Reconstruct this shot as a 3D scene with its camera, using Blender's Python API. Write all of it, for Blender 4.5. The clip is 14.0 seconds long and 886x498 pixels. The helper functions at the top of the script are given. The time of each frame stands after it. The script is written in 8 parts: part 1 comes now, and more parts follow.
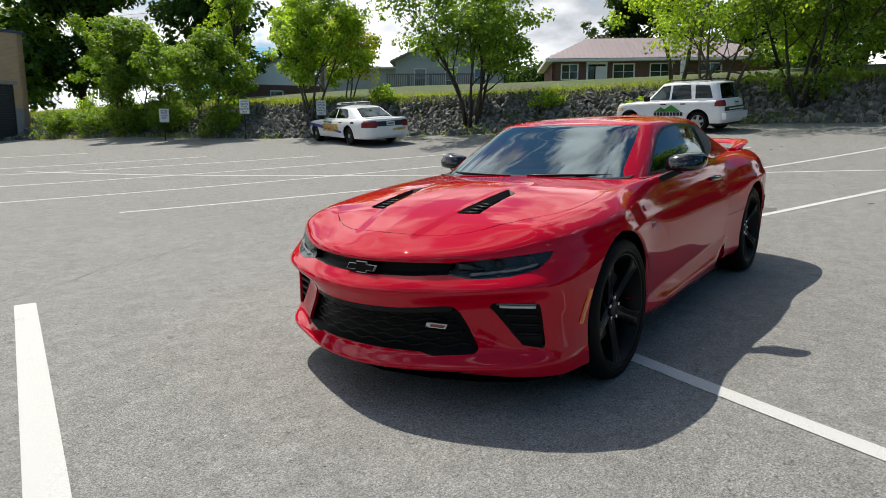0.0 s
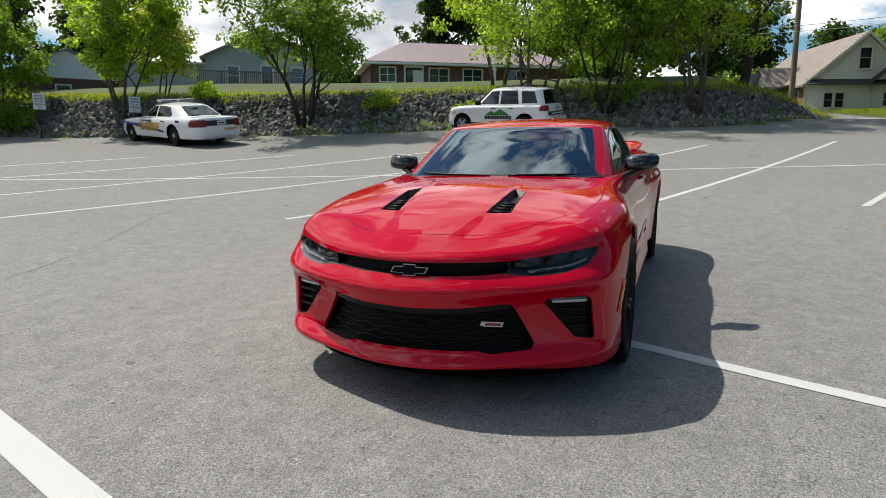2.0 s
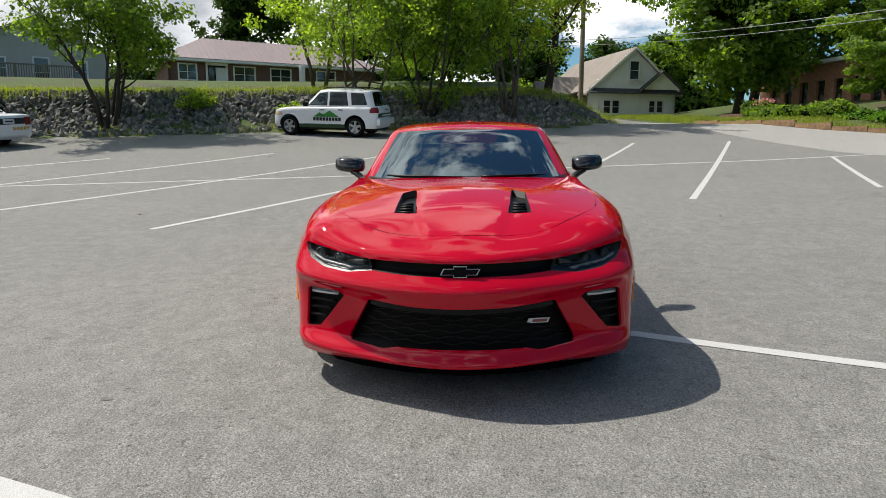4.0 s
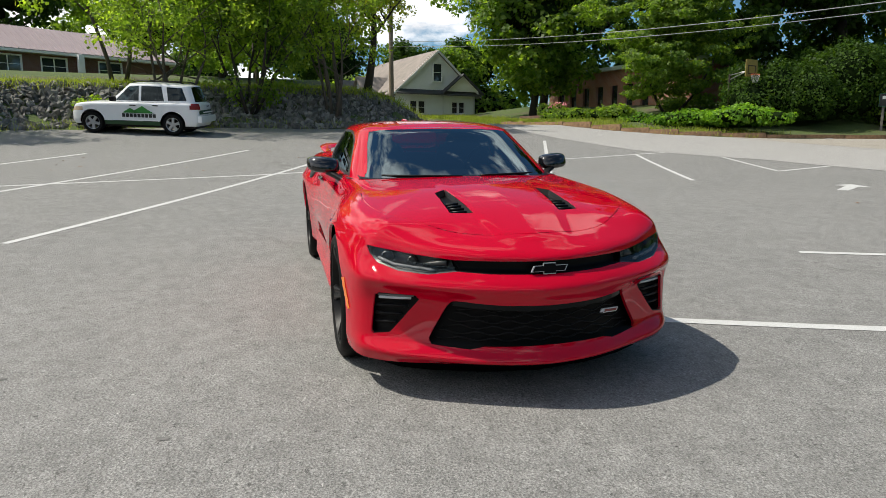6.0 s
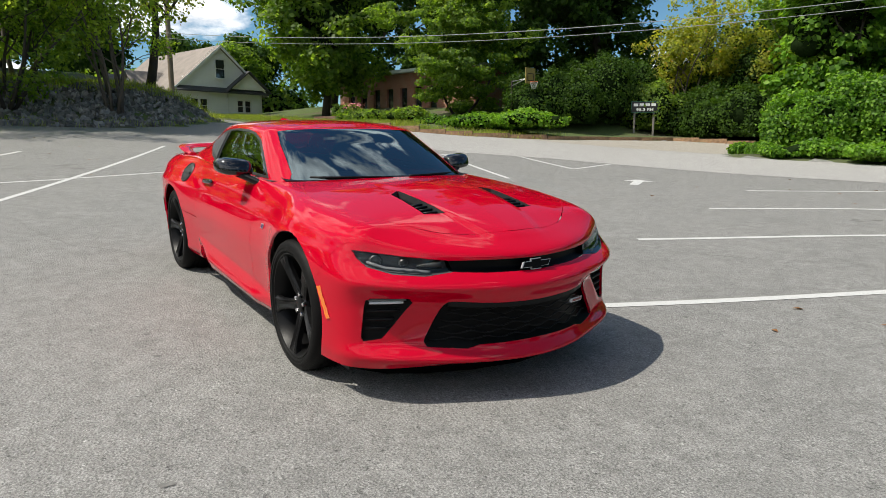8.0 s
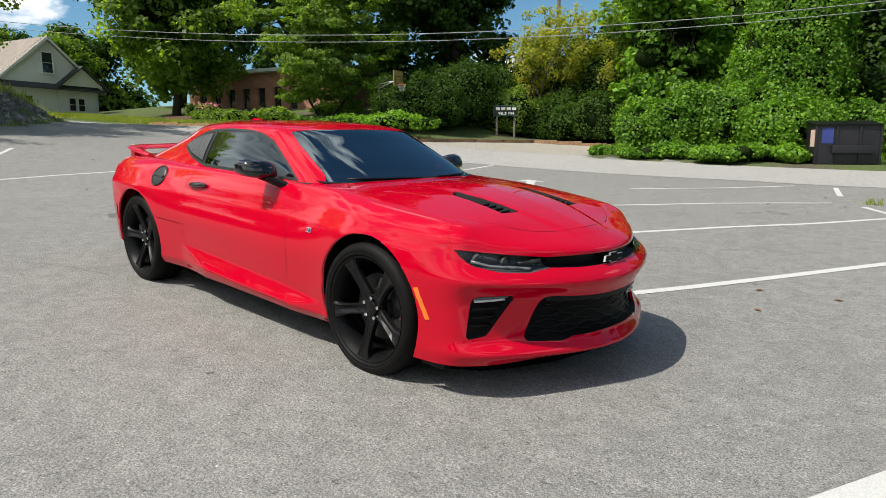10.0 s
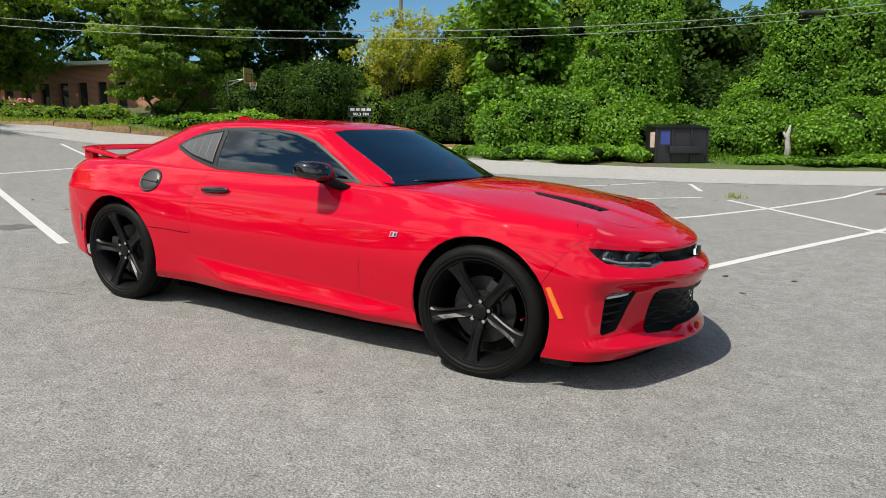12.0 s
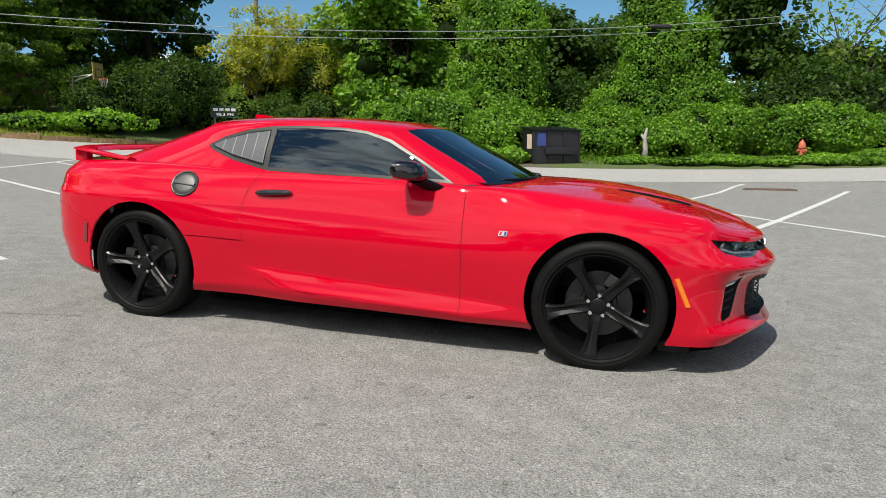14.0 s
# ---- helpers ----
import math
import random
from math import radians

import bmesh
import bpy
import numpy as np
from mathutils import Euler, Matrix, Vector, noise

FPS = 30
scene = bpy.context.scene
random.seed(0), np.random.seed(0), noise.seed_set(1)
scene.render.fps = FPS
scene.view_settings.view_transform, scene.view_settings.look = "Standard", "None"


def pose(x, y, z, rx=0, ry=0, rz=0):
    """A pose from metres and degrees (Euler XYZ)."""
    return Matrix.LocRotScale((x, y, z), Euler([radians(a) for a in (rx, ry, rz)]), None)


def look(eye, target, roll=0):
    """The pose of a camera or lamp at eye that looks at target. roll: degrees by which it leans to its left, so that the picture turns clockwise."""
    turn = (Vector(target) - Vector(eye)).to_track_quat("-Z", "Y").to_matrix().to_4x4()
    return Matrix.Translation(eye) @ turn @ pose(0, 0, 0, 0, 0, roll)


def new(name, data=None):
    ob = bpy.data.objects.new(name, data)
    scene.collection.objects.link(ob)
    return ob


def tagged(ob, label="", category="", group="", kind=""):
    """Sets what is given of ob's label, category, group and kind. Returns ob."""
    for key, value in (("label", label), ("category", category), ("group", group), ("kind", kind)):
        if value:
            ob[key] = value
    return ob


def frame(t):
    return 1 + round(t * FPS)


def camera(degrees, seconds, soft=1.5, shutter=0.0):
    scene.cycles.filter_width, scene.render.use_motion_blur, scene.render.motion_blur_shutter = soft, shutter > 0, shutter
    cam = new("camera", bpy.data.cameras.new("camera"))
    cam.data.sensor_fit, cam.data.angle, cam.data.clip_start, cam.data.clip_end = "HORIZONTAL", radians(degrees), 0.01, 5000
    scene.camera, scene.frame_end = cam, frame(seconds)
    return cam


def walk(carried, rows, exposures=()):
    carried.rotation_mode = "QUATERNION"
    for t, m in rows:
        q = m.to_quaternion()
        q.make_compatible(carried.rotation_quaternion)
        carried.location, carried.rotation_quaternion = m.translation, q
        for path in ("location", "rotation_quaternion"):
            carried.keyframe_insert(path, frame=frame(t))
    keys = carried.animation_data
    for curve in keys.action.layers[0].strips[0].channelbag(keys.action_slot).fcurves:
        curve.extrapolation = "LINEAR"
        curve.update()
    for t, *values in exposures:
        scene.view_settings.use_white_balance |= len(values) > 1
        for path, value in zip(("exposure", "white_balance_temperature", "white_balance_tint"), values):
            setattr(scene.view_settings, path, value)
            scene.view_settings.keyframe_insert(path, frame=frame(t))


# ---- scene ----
cam = camera(68.0, 14.0, soft=0.6)
PATH = [
    (0, (4.484, 2.032, 1.111), (2.8957, 0.8604, 0.7898), -0.18),
    (0.5, (4.639, 1.803, 1.108), (2.977, 0.738, 0.7873), -0.12),
    (1, (4.783, 1.566, 1.107), (3.0558, 0.6104, 0.7867), -0.08),
    (1.5, (4.905, 1.322, 1.11), (3.1079, 0.5049, 0.7902), -0.01),
    (2, (4.981, 1.105, 1.107), (3.1257, 0.43, 0.7891), 0.08),
    (2.5, (5.04, 0.902, 1.108), (3.1403, 0.3616, 0.7904), 0.02),
    (3, (5.104, 0.629, 1.107), (3.1661, 0.2478, 0.7905), 0.01),
    (3.8, (5.188, 0.174, 1.107), (3.1969, 0.0195, 0.7913), 0.03),
    (4.25, (5.21, -0.128, 1.108), (3.2091, -0.1564, 0.7922), 0.04),
    (4.7, (5.209, -0.434, 1.109), (3.2128, -0.3347, 0.7933), 0.04),
    (5.5, (5.132, -0.918, 1.11), (3.1862, -0.5789, 0.7951), 0.04),
    (6, (5.059, -1.235, 1.107), (3.1481, -0.735, 0.7929), 0.04),
    (6.5, (4.974, -1.507, 1.11), (3.115, -0.8388, 0.7971), 0.03),
    (7, (4.887, -1.691, 1.109), (3.0862, -0.8798, 0.7981), 0.01),
    (7.5, (4.8, -1.871, 1.111), (3.0717, -0.9128, 0.7999), 0.05),
    (8, (4.662, -2.083, 1.105), (3.0124, -0.9969, 0.7934), 0.07),
    (8.5, (4.518, -2.304, 1.106), (2.9212, -1.1404, 0.7958), 0.09),
    (9, (4.355, -2.551, 1.1), (2.8322, -1.2918, 0.7912), 0.08),
    (9.8, (4.057, -2.918, 1.097), (2.6552, -1.5077, 0.7897), 0.08),
    (10.25, (3.844, -3.121, 1.097), (2.5196, -1.6339, 0.7906), 0.06),
    (10.7, (3.604, -3.313, 1.096), (2.3652, -1.7565, 0.7917), 0.05),
    (11.5, (3.132, -3.61, 1.094), (2.0619, -1.9477, 0.7917), 0.01),
    (12, (2.832, -3.798, 1.094), (1.8753, -2.0675, 0.7924), 0.01),
    (12.5, (2.503, -3.97, 1.089), (1.667, -2.1774, 0.7902), -0.04),
    (13, (2.207, -4.096, 1.085), (1.4743, -2.2588, 0.7872), -0.05),
    (13.5, (1.893, -4.2, 1.082), (1.2652, -2.3244, 0.7845), -0.16),
    (14, (1.55, -4.299, 1.079), (1.0117, -2.3957, 0.7829), -0.16),
]
walk(cam, [(t, look(eye, target, roll)) for t, eye, target, roll in PATH],
     [(0.0, 0.0), (3.0, -0.08), (5.5, -0.06), (9.0, 0.06), (11.5, 0.1), (14.0, 0.08)])

# ---------------------------------------------------------------- light
SUN_WAY = Vector((-0.19, -0.60, 0.95)).normalized()
SUN_EL = math.asin(SUN_WAY.z)
SUN_AZ = math.atan2(SUN_WAY.x, SUN_WAY.y)
scene.view_settings.exposure = 0.0

world = bpy.data.worlds.new("sky")
scene.world = world
world.use_nodes = True
wn, wl = world.node_tree.nodes, world.node_tree.links
wn.clear()
w_out = wn.new("ShaderNodeOutputWorld")
w_bg = wn.new("ShaderNodeBackground")
w_sky = wn.new("ShaderNodeTexSky")
w_sky.sky_type = "NISHITA"
w_sky.sun_disc = False
w_sky.sun_elevation = SUN_EL
w_sky.sun_rotation = SUN_AZ
w_sky.air_density, w_sky.dust_density, w_sky.ozone_density = 1.0, 0.25, 2.5
w_co = wn.new("ShaderNodeTexCoord")
w_map = wn.new("ShaderNodeMapping")
w_map.inputs["Location"].default_value = (0.35, 0.1, 0.0)
w_map.inputs["Scale"].default_value = (1.0, 1.0, 2.2)
w_noise = wn.new("ShaderNodeTexNoise")
w_noise.inputs["Scale"].default_value = 2.9
w_noise.inputs["Detail"].default_value = 9.0
w_noise.inputs["Roughness"].default_value = 0.56
w_ramp = wn.new("ShaderNodeValToRGB")
w_ramp.color_ramp.elements[0].position = 0.505
w_ramp.color_ramp.elements[1].position = 0.56
w_mix = wn.new("ShaderNodeMix")
w_mix.data_type = "RGBA"
wl.new(w_co.outputs["Generated"], w_map.inputs["Vector"])
wl.new(w_map.outputs["Vector"], w_noise.inputs["Vector"])
# more cloud towards the sun's side of the sky
w_dot = wn.new("ShaderNodeVectorMath")
w_dot.operation = "DOT_PRODUCT"
w_dot.inputs[1].default_value = (-0.02, -0.13, -0.02)
w_add = wn.new("ShaderNodeMath")
w_add.operation = "ADD"
wl.new(w_co.outputs["Generated"], w_dot.inputs[0])
wl.new(w_noise.outputs["Fac"], w_add.inputs[0])
wl.new(w_dot.outputs["Value"], w_add.inputs[1])
wl.new(w_add.outputs[0], w_ramp.inputs["Fac"])
wl.new(w_ramp.outputs["Color"], w_mix.inputs[0])
# clear air between the clouds, and clouds with grey bellies
w_blue = wn.new("ShaderNodeMix")
w_blue.data_type, w_blue.blend_type = "RGBA", "MULTIPLY"
w_blue.inputs[0].default_value = 1.0
w_blue.inputs[7].default_value = (1.35, 1.9, 2.05, 1.0)
w_belly = wn.new("ShaderNodeTexNoise")
w_belly.inputs["Scale"].default_value = 5.5
w_belly.inputs["Detail"].default_value = 6.0
w_grey = wn.new("ShaderNodeValToRGB")
w_grey.color_ramp.elements[0].position, w_grey.color_ramp.elements[1].position = 0.38, 0.66
w_grey.color_ramp.elements[0].color = (0.33, 0.35, 0.38, 1.0)
w_white = wn.new("ShaderNodeMix")
w_white.data_type, w_white.blend_type = "RGBA", "MULTIPLY"
w_white.inputs[0].default_value = 1.0
w_white.inputs[7].default_value = (34.0, 33.9, 34.0, 1.0)
wl.new(w_map.outputs["Vector"], w_belly.inputs["Vector"])
wl.new(w_belly.outputs["Fac"], w_grey.inputs["Fac"])
wl.new(w_grey.outputs["Color"], w_white.inputs[6])
wl.new(w_white.outputs[2], w_mix.inputs[7])
wl.new(w_sky.outputs["Color"], w_blue.inputs[6])
wl.new(w_blue.outputs[2], w_mix.inputs[6])
wl.new(w_mix.outputs[2], w_bg.inputs["Color"])
w_bg.inputs["Strength"].default_value = 0.05
wl.new(w_bg.outputs["Background"], w_out.inputs["Surface"])

sun_data = bpy.data.lights.new("sun", "SUN")
sun_data.energy = 4.95
sun_data.angle = radians(0.53)
sun_data.color = (1.0, 0.94, 0.83)
sun = new("sun", sun_data)
sun.matrix_world = look(SUN_WAY * 60, (0, 0, 0))


# ---------------------------------------------------------------- materials
class Nodes:
    """A small wrapper that wires node materials."""

    def __init__(self, name):
        self.mat = bpy.data.materials.new(name)
        self.mat.use_nodes = True
        self.nodes, self.links = self.mat.node_tree.nodes, self.mat.node_tree.links
        self.bsdf = self.nodes["Principled BSDF"]
        self.out = self.nodes["Material Output"]
        self.co = self.nodes.new("ShaderNodeTexCoord").outputs["Object"]

    def add(self, kind, **values):
        n = self.nodes.new(kind)
        for key, value in values.items():
            n.inputs[key].default_value = value
        return n

    def link(self, a, b):
        self.links.new(a, b)

    def coords(self, scale=(1, 1, 1), turn=(0, 0, 0)):
        m = self.add("ShaderNodeMapping", Scale=scale, Rotation=turn)
        self.link(self.co, m.inputs["Vector"])
        return m.outputs["Vector"]

    def noise(self, scale, detail=4.0, rough=0.55, stretch=None, distort=0.0):
        n = self.add("ShaderNodeTexNoise", Scale=scale, Detail=detail, Roughness=rough, Distortion=distort)
        self.link(self.coords(stretch) if stretch else self.co, n.inputs["Vector"])
        return n.outputs["Fac"]

    def cells(self, scale, feature="F1", stretch=None):
        n = self.add("ShaderNodeTexVoronoi", Scale=scale)
        n.feature = feature
        self.link(self.coords(stretch) if stretch else self.co, n.inputs["Vector"])
        return n

    def ramp(self, fac, stops):
        n = self.nodes.new("ShaderNodeValToRGB")
        els = n.color_ramp.elements
        while len(els) < len(stops):
            els.new(0.5)
        for e, (pos, col) in zip(els, stops):
            e.position = pos
            e.color = (*col, 1) if isinstance(col, tuple) else (col, col, col, 1)
        self.link(fac, n.inputs["Fac"])
        return n.outputs["Color"]

    def blend(self, fac, a, b, mode="MIX"):
        n = self.nodes.new("ShaderNodeMix")
        n.data_type, n.blend_type = "RGBA", mode
        for slot, value in ((0, fac), (6, a), (7, b)):
            if isinstance(value, (int, float)):
                n.inputs[slot].default_value = value if slot == 0 else (value, value, value, 1)
            elif isinstance(value, tuple):
                n.inputs[slot].default_value = (*value, 1)
            else:
                self.link(value, n.inputs[slot])
        return n.outputs[2]

    def maths(self, op, a, b=0.0):
        n = self.nodes.new("ShaderNodeMath")
        n.operation = op
        for k, value in ((0, a), (1, b)):
            if isinstance(value, (int, float)):
                n.inputs[k].default_value = value
            else:
                self.link(value, n.inputs[k])
        return n.outputs[0]

    def bump(self, height, strength, distance=0.01):
        n = self.add("ShaderNodeBump", Strength=strength, Distance=distance)
        self.link(height, n.inputs["Height"])
        self.link(n.outputs["Normal"], self.bsdf.inputs["Normal"])

    def put(self, **values):
        for key, value in values.items():
            socket = self.bsdf.inputs[key.replace("_", " ")]
            if isinstance(value, (int, float)):
                socket.default_value = value
            elif isinstance(value, tuple):
                socket.default_value = (*value, 1)
            else:
                self.link(value, socket)
        return self


def plain(name, col, rough=0.5, metal=0.0, vary=0.12, scale=3.0, fine=40.0, bump=0.0, coat=0.0, **more):
    """A surface of one colour with soft stains, fine grain and a little relief."""
    k = Nodes(name)
    big, small = k.noise(scale, 4.0), k.noise(fine, 3.0)
    lo, hi = tuple(c * (1 - vary) for c in col), tuple(min(1.0, c * (1 + vary)) for c in col)
    c1 = k.ramp(big, [(0.3, lo), (0.7, hi)])
    c2 = k.blend(vary, c1, k.ramp(small, [(0.35, lo), (0.65, hi)]))
    k.put(Base_Color=c2, Metallic=metal, Roughness=k.ramp(big, [(0.3, max(0.02, rough * 0.85)), (0.7, min(1.0, rough * 1.12))]))
    if coat:
        k.put(Coat_Weight=coat, Coat_Roughness=0.03)
    if more:
        k.put(**more)
    if bump:
        k.bump(small, bump, 0.004)
    return k.mat


def asphalt_mat(name, lo, hi, speck, worn=0.5):
    k = Nodes(name)
    wide, mid = k.noise(0.16, 5.0, 0.6), k.noise(1.3, 6.0, 0.62)
    streak = k.noise(0.5, 5.0, 0.6, (1.0, 0.16, 1.0))
    grit, chips = k.noise(48.0, 5.0, 0.8), k.noise(130.0, 3.0, 0.7)
    stones = k.cells(75.0)
    base = k.ramp(k.blend(0.45, wide, streak), [(0.33, lo), (0.66, hi)])
    base = k.blend(0.35, base, k.ramp(mid, [(0.3, lo), (0.72, hi)]))
    base = k.blend(k.ramp(mid, [(0.3, 0.32), (0.7, 0.62)]), base, k.ramp(grit, [(0.36, tuple(c * 0.38 for c in lo)), (0.5, hi), (0.66, speck)]))
    base = k.blend(0.4, base, k.ramp(chips, [(0.36, tuple(c * 0.4 for c in lo)), (0.64, speck)]))
    mottle = k.ramp(k.noise(7.0, 4.0, 0.7, None, 0.5), [(0.35, 0.0), (0.7, 1.0)])
    base = k.blend(k.maths("MULTIPLY", mottle, 0.42), base, tuple(c * 0.7 for c in lo))
    pits = k.ramp(k.noise(26.0, 4.0, 0.75), [(0.60, 0.0), (0.68, 1.0)])
    base = k.blend(k.maths("MULTIPLY", pits, 0.72), base, tuple(c * 0.35 for c in lo))
    pale = k.ramp(k.noise(44.0, 3.0, 0.7, None, 0.4), [(0.64, 0.0), (0.70, 1.0)])
    base = k.blend(k.maths("MULTIPLY", pale, 0.5), base, tuple(min(1.0, c * 1.15) for c in speck))
    stain = k.ramp(k.noise(0.7, 3.0, 0.5, None, 0.8), [(0.66, 0.0), (0.78, 1.0)])
    base = k.blend(k.maths("MULTIPLY", stain, worn * 0.5), base, tuple(c * 0.62 for c in lo))
    coarse = k.ramp(k.noise(115.0, 3.0, 0.85), [(0.36, 0.46), (0.5, 0.97), (0.64, 1.45)])
    base = k.blend(k.ramp(k.noise(0.9, 4.0, 0.6), [(0.35, 0.45), (0.65, 0.95)]), base, k.blend(1.0, base, coarse, "MULTIPLY"))
    k.put(Base_Color=base, Roughness=k.ramp(mid, [(0.3, 0.78), (0.7, 0.92)]), Specular_IOR_Level=0.3)
    k.bump(k.blend(0.5, grit, stones.outputs["Distance"]), 0.95, 0.008)
    return k.mat


def foliage_mat(name, lo, mid, hi, through_light=0.35, odd=None, shine=0.42):
    """Leaves: every leaf has a tint of its own, and lets some light through."""
    k = Nodes(name)
    rnd = k.nodes.new("ShaderNodeNewGeometry").outputs["Random Per Island"]
    col = k.ramp(rnd, [(0.0, lo), (0.55, mid), (1.0, hi)] if odd is None else [(0.0, lo), (0.5, mid), (0.93, hi), (0.97, odd)])
    col = k.blend(0.35, col, k.ramp(k.noise(0.45, 3.0), [(0.3, lo), (0.7, hi)]))
    k.put(Base_Color=col, Roughness=0.52, Specular_IOR_Level=shine)
    tr = k.nodes.new("ShaderNodeBsdfTranslucent")
    k.link(k.blend(1.0, col, (2.3, 2.4, 0.7), "MULTIPLY"), tr.inputs["Color"])
    mix = k.nodes.new("ShaderNodeMixShader")
    mix.inputs[0].default_value = through_light
    k.link(k.bsdf.outputs[0], mix.inputs[1])
    k.link(tr.outputs[0], mix.inputs[2])
    k.link(mix.outputs[0], k.out.inputs["Surface"])
    return k.mat


def brick_mat(name, a, b, mortar, size=8.0, axis="x"):
    """Brickwork on upright walls, seen only from afar."""
    k = Nodes(name)
    sep = k.nodes.new("ShaderNodeSeparateXYZ")
    k.link(k.co, sep.inputs[0])
    com = k.nodes.new("ShaderNodeCombineXYZ")
    k.link(k.maths("ADD", sep.outputs["X"], sep.outputs["Y"]), com.inputs["X"])
    k.link(sep.outputs["Z"], com.inputs["Y"])
    t = k.add("ShaderNodeTexBrick", Scale=1.0)
    t.inputs["Brick Width"].default_value, t.inputs["Row Height"].default_value, t.inputs["Mortar Size"].default_value = 0.21, 0.072, 0.009
    t.inputs["Color1"].default_value, t.inputs["Color2"].default_value, t.inputs["Mortar"].default_value = (*a, 1), (*b, 1), (*mortar, 1)
    k.link(com.outputs[0], t.inputs["Vector"])
    k.put(Base_Color=k.blend(0.3, t.outputs["Color"], k.ramp(k.noise(1.2), [(0.3, a), (0.7, b)])), Roughness=0.85)
    k.bump(t.outputs["Fac"], -0.35, 0.006)
    return k.mat


def glass_mat(name, tint, rough=0.0, ior=1.85):
    """Tinted car or window glass: clear, thin and glossy."""
    k = Nodes(name)
    k.put(Base_Color=tint, Roughness=rough, IOR=1.5, Transmission_Weight=0.0)
    tr = k.nodes.new("ShaderNodeBsdfTransparent")
    tr.inputs["Color"].default_value = (*tint, 1)
    gl = k.nodes.new("ShaderNodeBsdfGlossy")
    gl.inputs["Roughness"].default_value = max(rough, 0.005)
    # blue of the mirrored sky is put into the gloss colour
    gl.inputs["Color"].default_value = (0.78, 0.95, 1.0, 1)
    fr = k.add("ShaderNodeFresnel", IOR=ior)
    mix = k.nodes.new("ShaderNodeMixShader")
    k.link(fr.outputs[0], mix.inputs[0])
    k.link(tr.outputs[0], mix.inputs[1])
    k.link(gl.outputs[0], mix.inputs[2])
    k.link(mix.outputs[0], k.out.inputs["Surface"])
    return k.mat


M_ASPHALT = asphalt_mat("worn_asphalt", (0.145, 0.144, 0.135), (0.288, 0.283, 0.268), (0.48, 0.475, 0.455))
M_ALLEY = asphalt_mat("pale_asphalt", (0.34, 0.33, 0.31), (0.44, 0.43, 0.41), (0.58, 0.57, 0.55), 0.3)
M_APRON = asphalt_mat("old_concrete", (0.33, 0.30, 0.25), (0.45, 0.41, 0.35), (0.56, 0.53, 0.47), 0.8)


def paint_line_mat():
    k = Nodes("worn_white_paint")
    grit, wear = k.noise(260.0, 3.0, 0.7), k.noise(14.0, 7.0, 0.75)
    col = k.ramp(grit, [(0.3, (0.36, 0.36, 0.345)), (0.62, (0.64, 0.64, 0.625))])
    gone = k.ramp(wear, [(0.62, 0.0), (0.70, 1.0)])
    k.put(Base_Color=k.blend(k.maths("MULTIPLY", gone, 0.75), col, (0.27, 0.265, 0.25)), Roughness=0.75)
    k.bump(grit, 0.4, 0.003)
    return k.mat


M_LINE = paint_line_mat()


def car_paint(name, col, flake):
    k = Nodes(name)
    n = k.noise(900.0, 2.0)
    k.put(Base_Color=k.blend(0.25, col, k.ramp(n, [(0.35, tuple(c * 0.8 for c in col)), (0.65, flake)])), Metallic=0.0, Roughness=0.35,
          Coat_Weight=1.0, Coat_Roughness=0.015, Coat_IOR=1.41, Specular_IOR_Level=0.0)
    return k.mat


M_RED = car_paint("red_car_paint", (0.49, 0.0003, 0.016), (0.60, 0.0010, 0.025))
M_TRIM = plain("black_plastic_trim", (0.003, 0.003, 0.0034), 0.45, vary=0.25, fine=160, bump=0.12, Specular_IOR_Level=0.22)
M_GLOSS = plain("gloss_black_trim", (0.005, 0.005, 0.0055), 0.12, vary=0.15, coat=0.6)
M_SATIN = plain("satin_black_wheel", (0.006, 0.006, 0.0065), 0.36, metal=0.0, vary=0.15, Specular_IOR_Level=0.24)
M_TYRE = plain("tyre_rubber", (0.006, 0.006, 0.006), 0.6, vary=0.3, scale=9, fine=90, bump=0.3, Specular_IOR_Level=0.12)
M_CHROME = plain("chrome", (0.78, 0.78, 0.80), 0.10, metal=1.0, vary=0.04)
M_GREYMETAL = plain("dark_grey_metal", (0.030, 0.031, 0.031), 0.42, metal=0.3, vary=0.12, fine=120)
M_DISC = plain("brake_steel", (0.045, 0.045, 0.045), 0.42, metal=0.7, vary=0.2, fine=60)
M_GLASS = glass_mat("dark_tinted_glass", (0.022, 0.026, 0.028))
M_SCREEN = glass_mat("windscreen_glass", (0.05, 0.068, 0.072), 0.0, 2.6)
M_CABIN = plain("dark_cabin_trim", (0.028, 0.028, 0.030), 0.7, vary=0.3, fine=70)
M_LENS = glass_mat("smoked_lamp_lens", (0.62, 0.62, 0.62), 0.0, 1.38)
M_LAMPIN = plain("lamp_housing", (0.15, 0.152, 0.156), 0.35, metal=0.2, vary=0.2)
M_AMBER = plain("amber_lens", (0.85, 0.20, 0.01), 0.18, vary=0.15, coat=0.6)
M_DRL = plain("white_light_guide", (0.60, 0.62, 0.64), 0.2, vary=0.08)
M_REDLENS = plain("red_lamp_lens", (0.16, 0.006, 0.010), 0.1, vary=0.2, coat=1.0)
# dead black without gloss, so the shade below the car is in the colour
M_UNDER = plain("black_underside", (0.002, 0.002, 0.002), 0.95, vary=0.2, Specular_IOR_Level=0.02)
M_LOUVRE = plain("grey_louvre", (0.085, 0.09, 0.096), 0.5, metal=0.3, vary=0.1, fine=180)

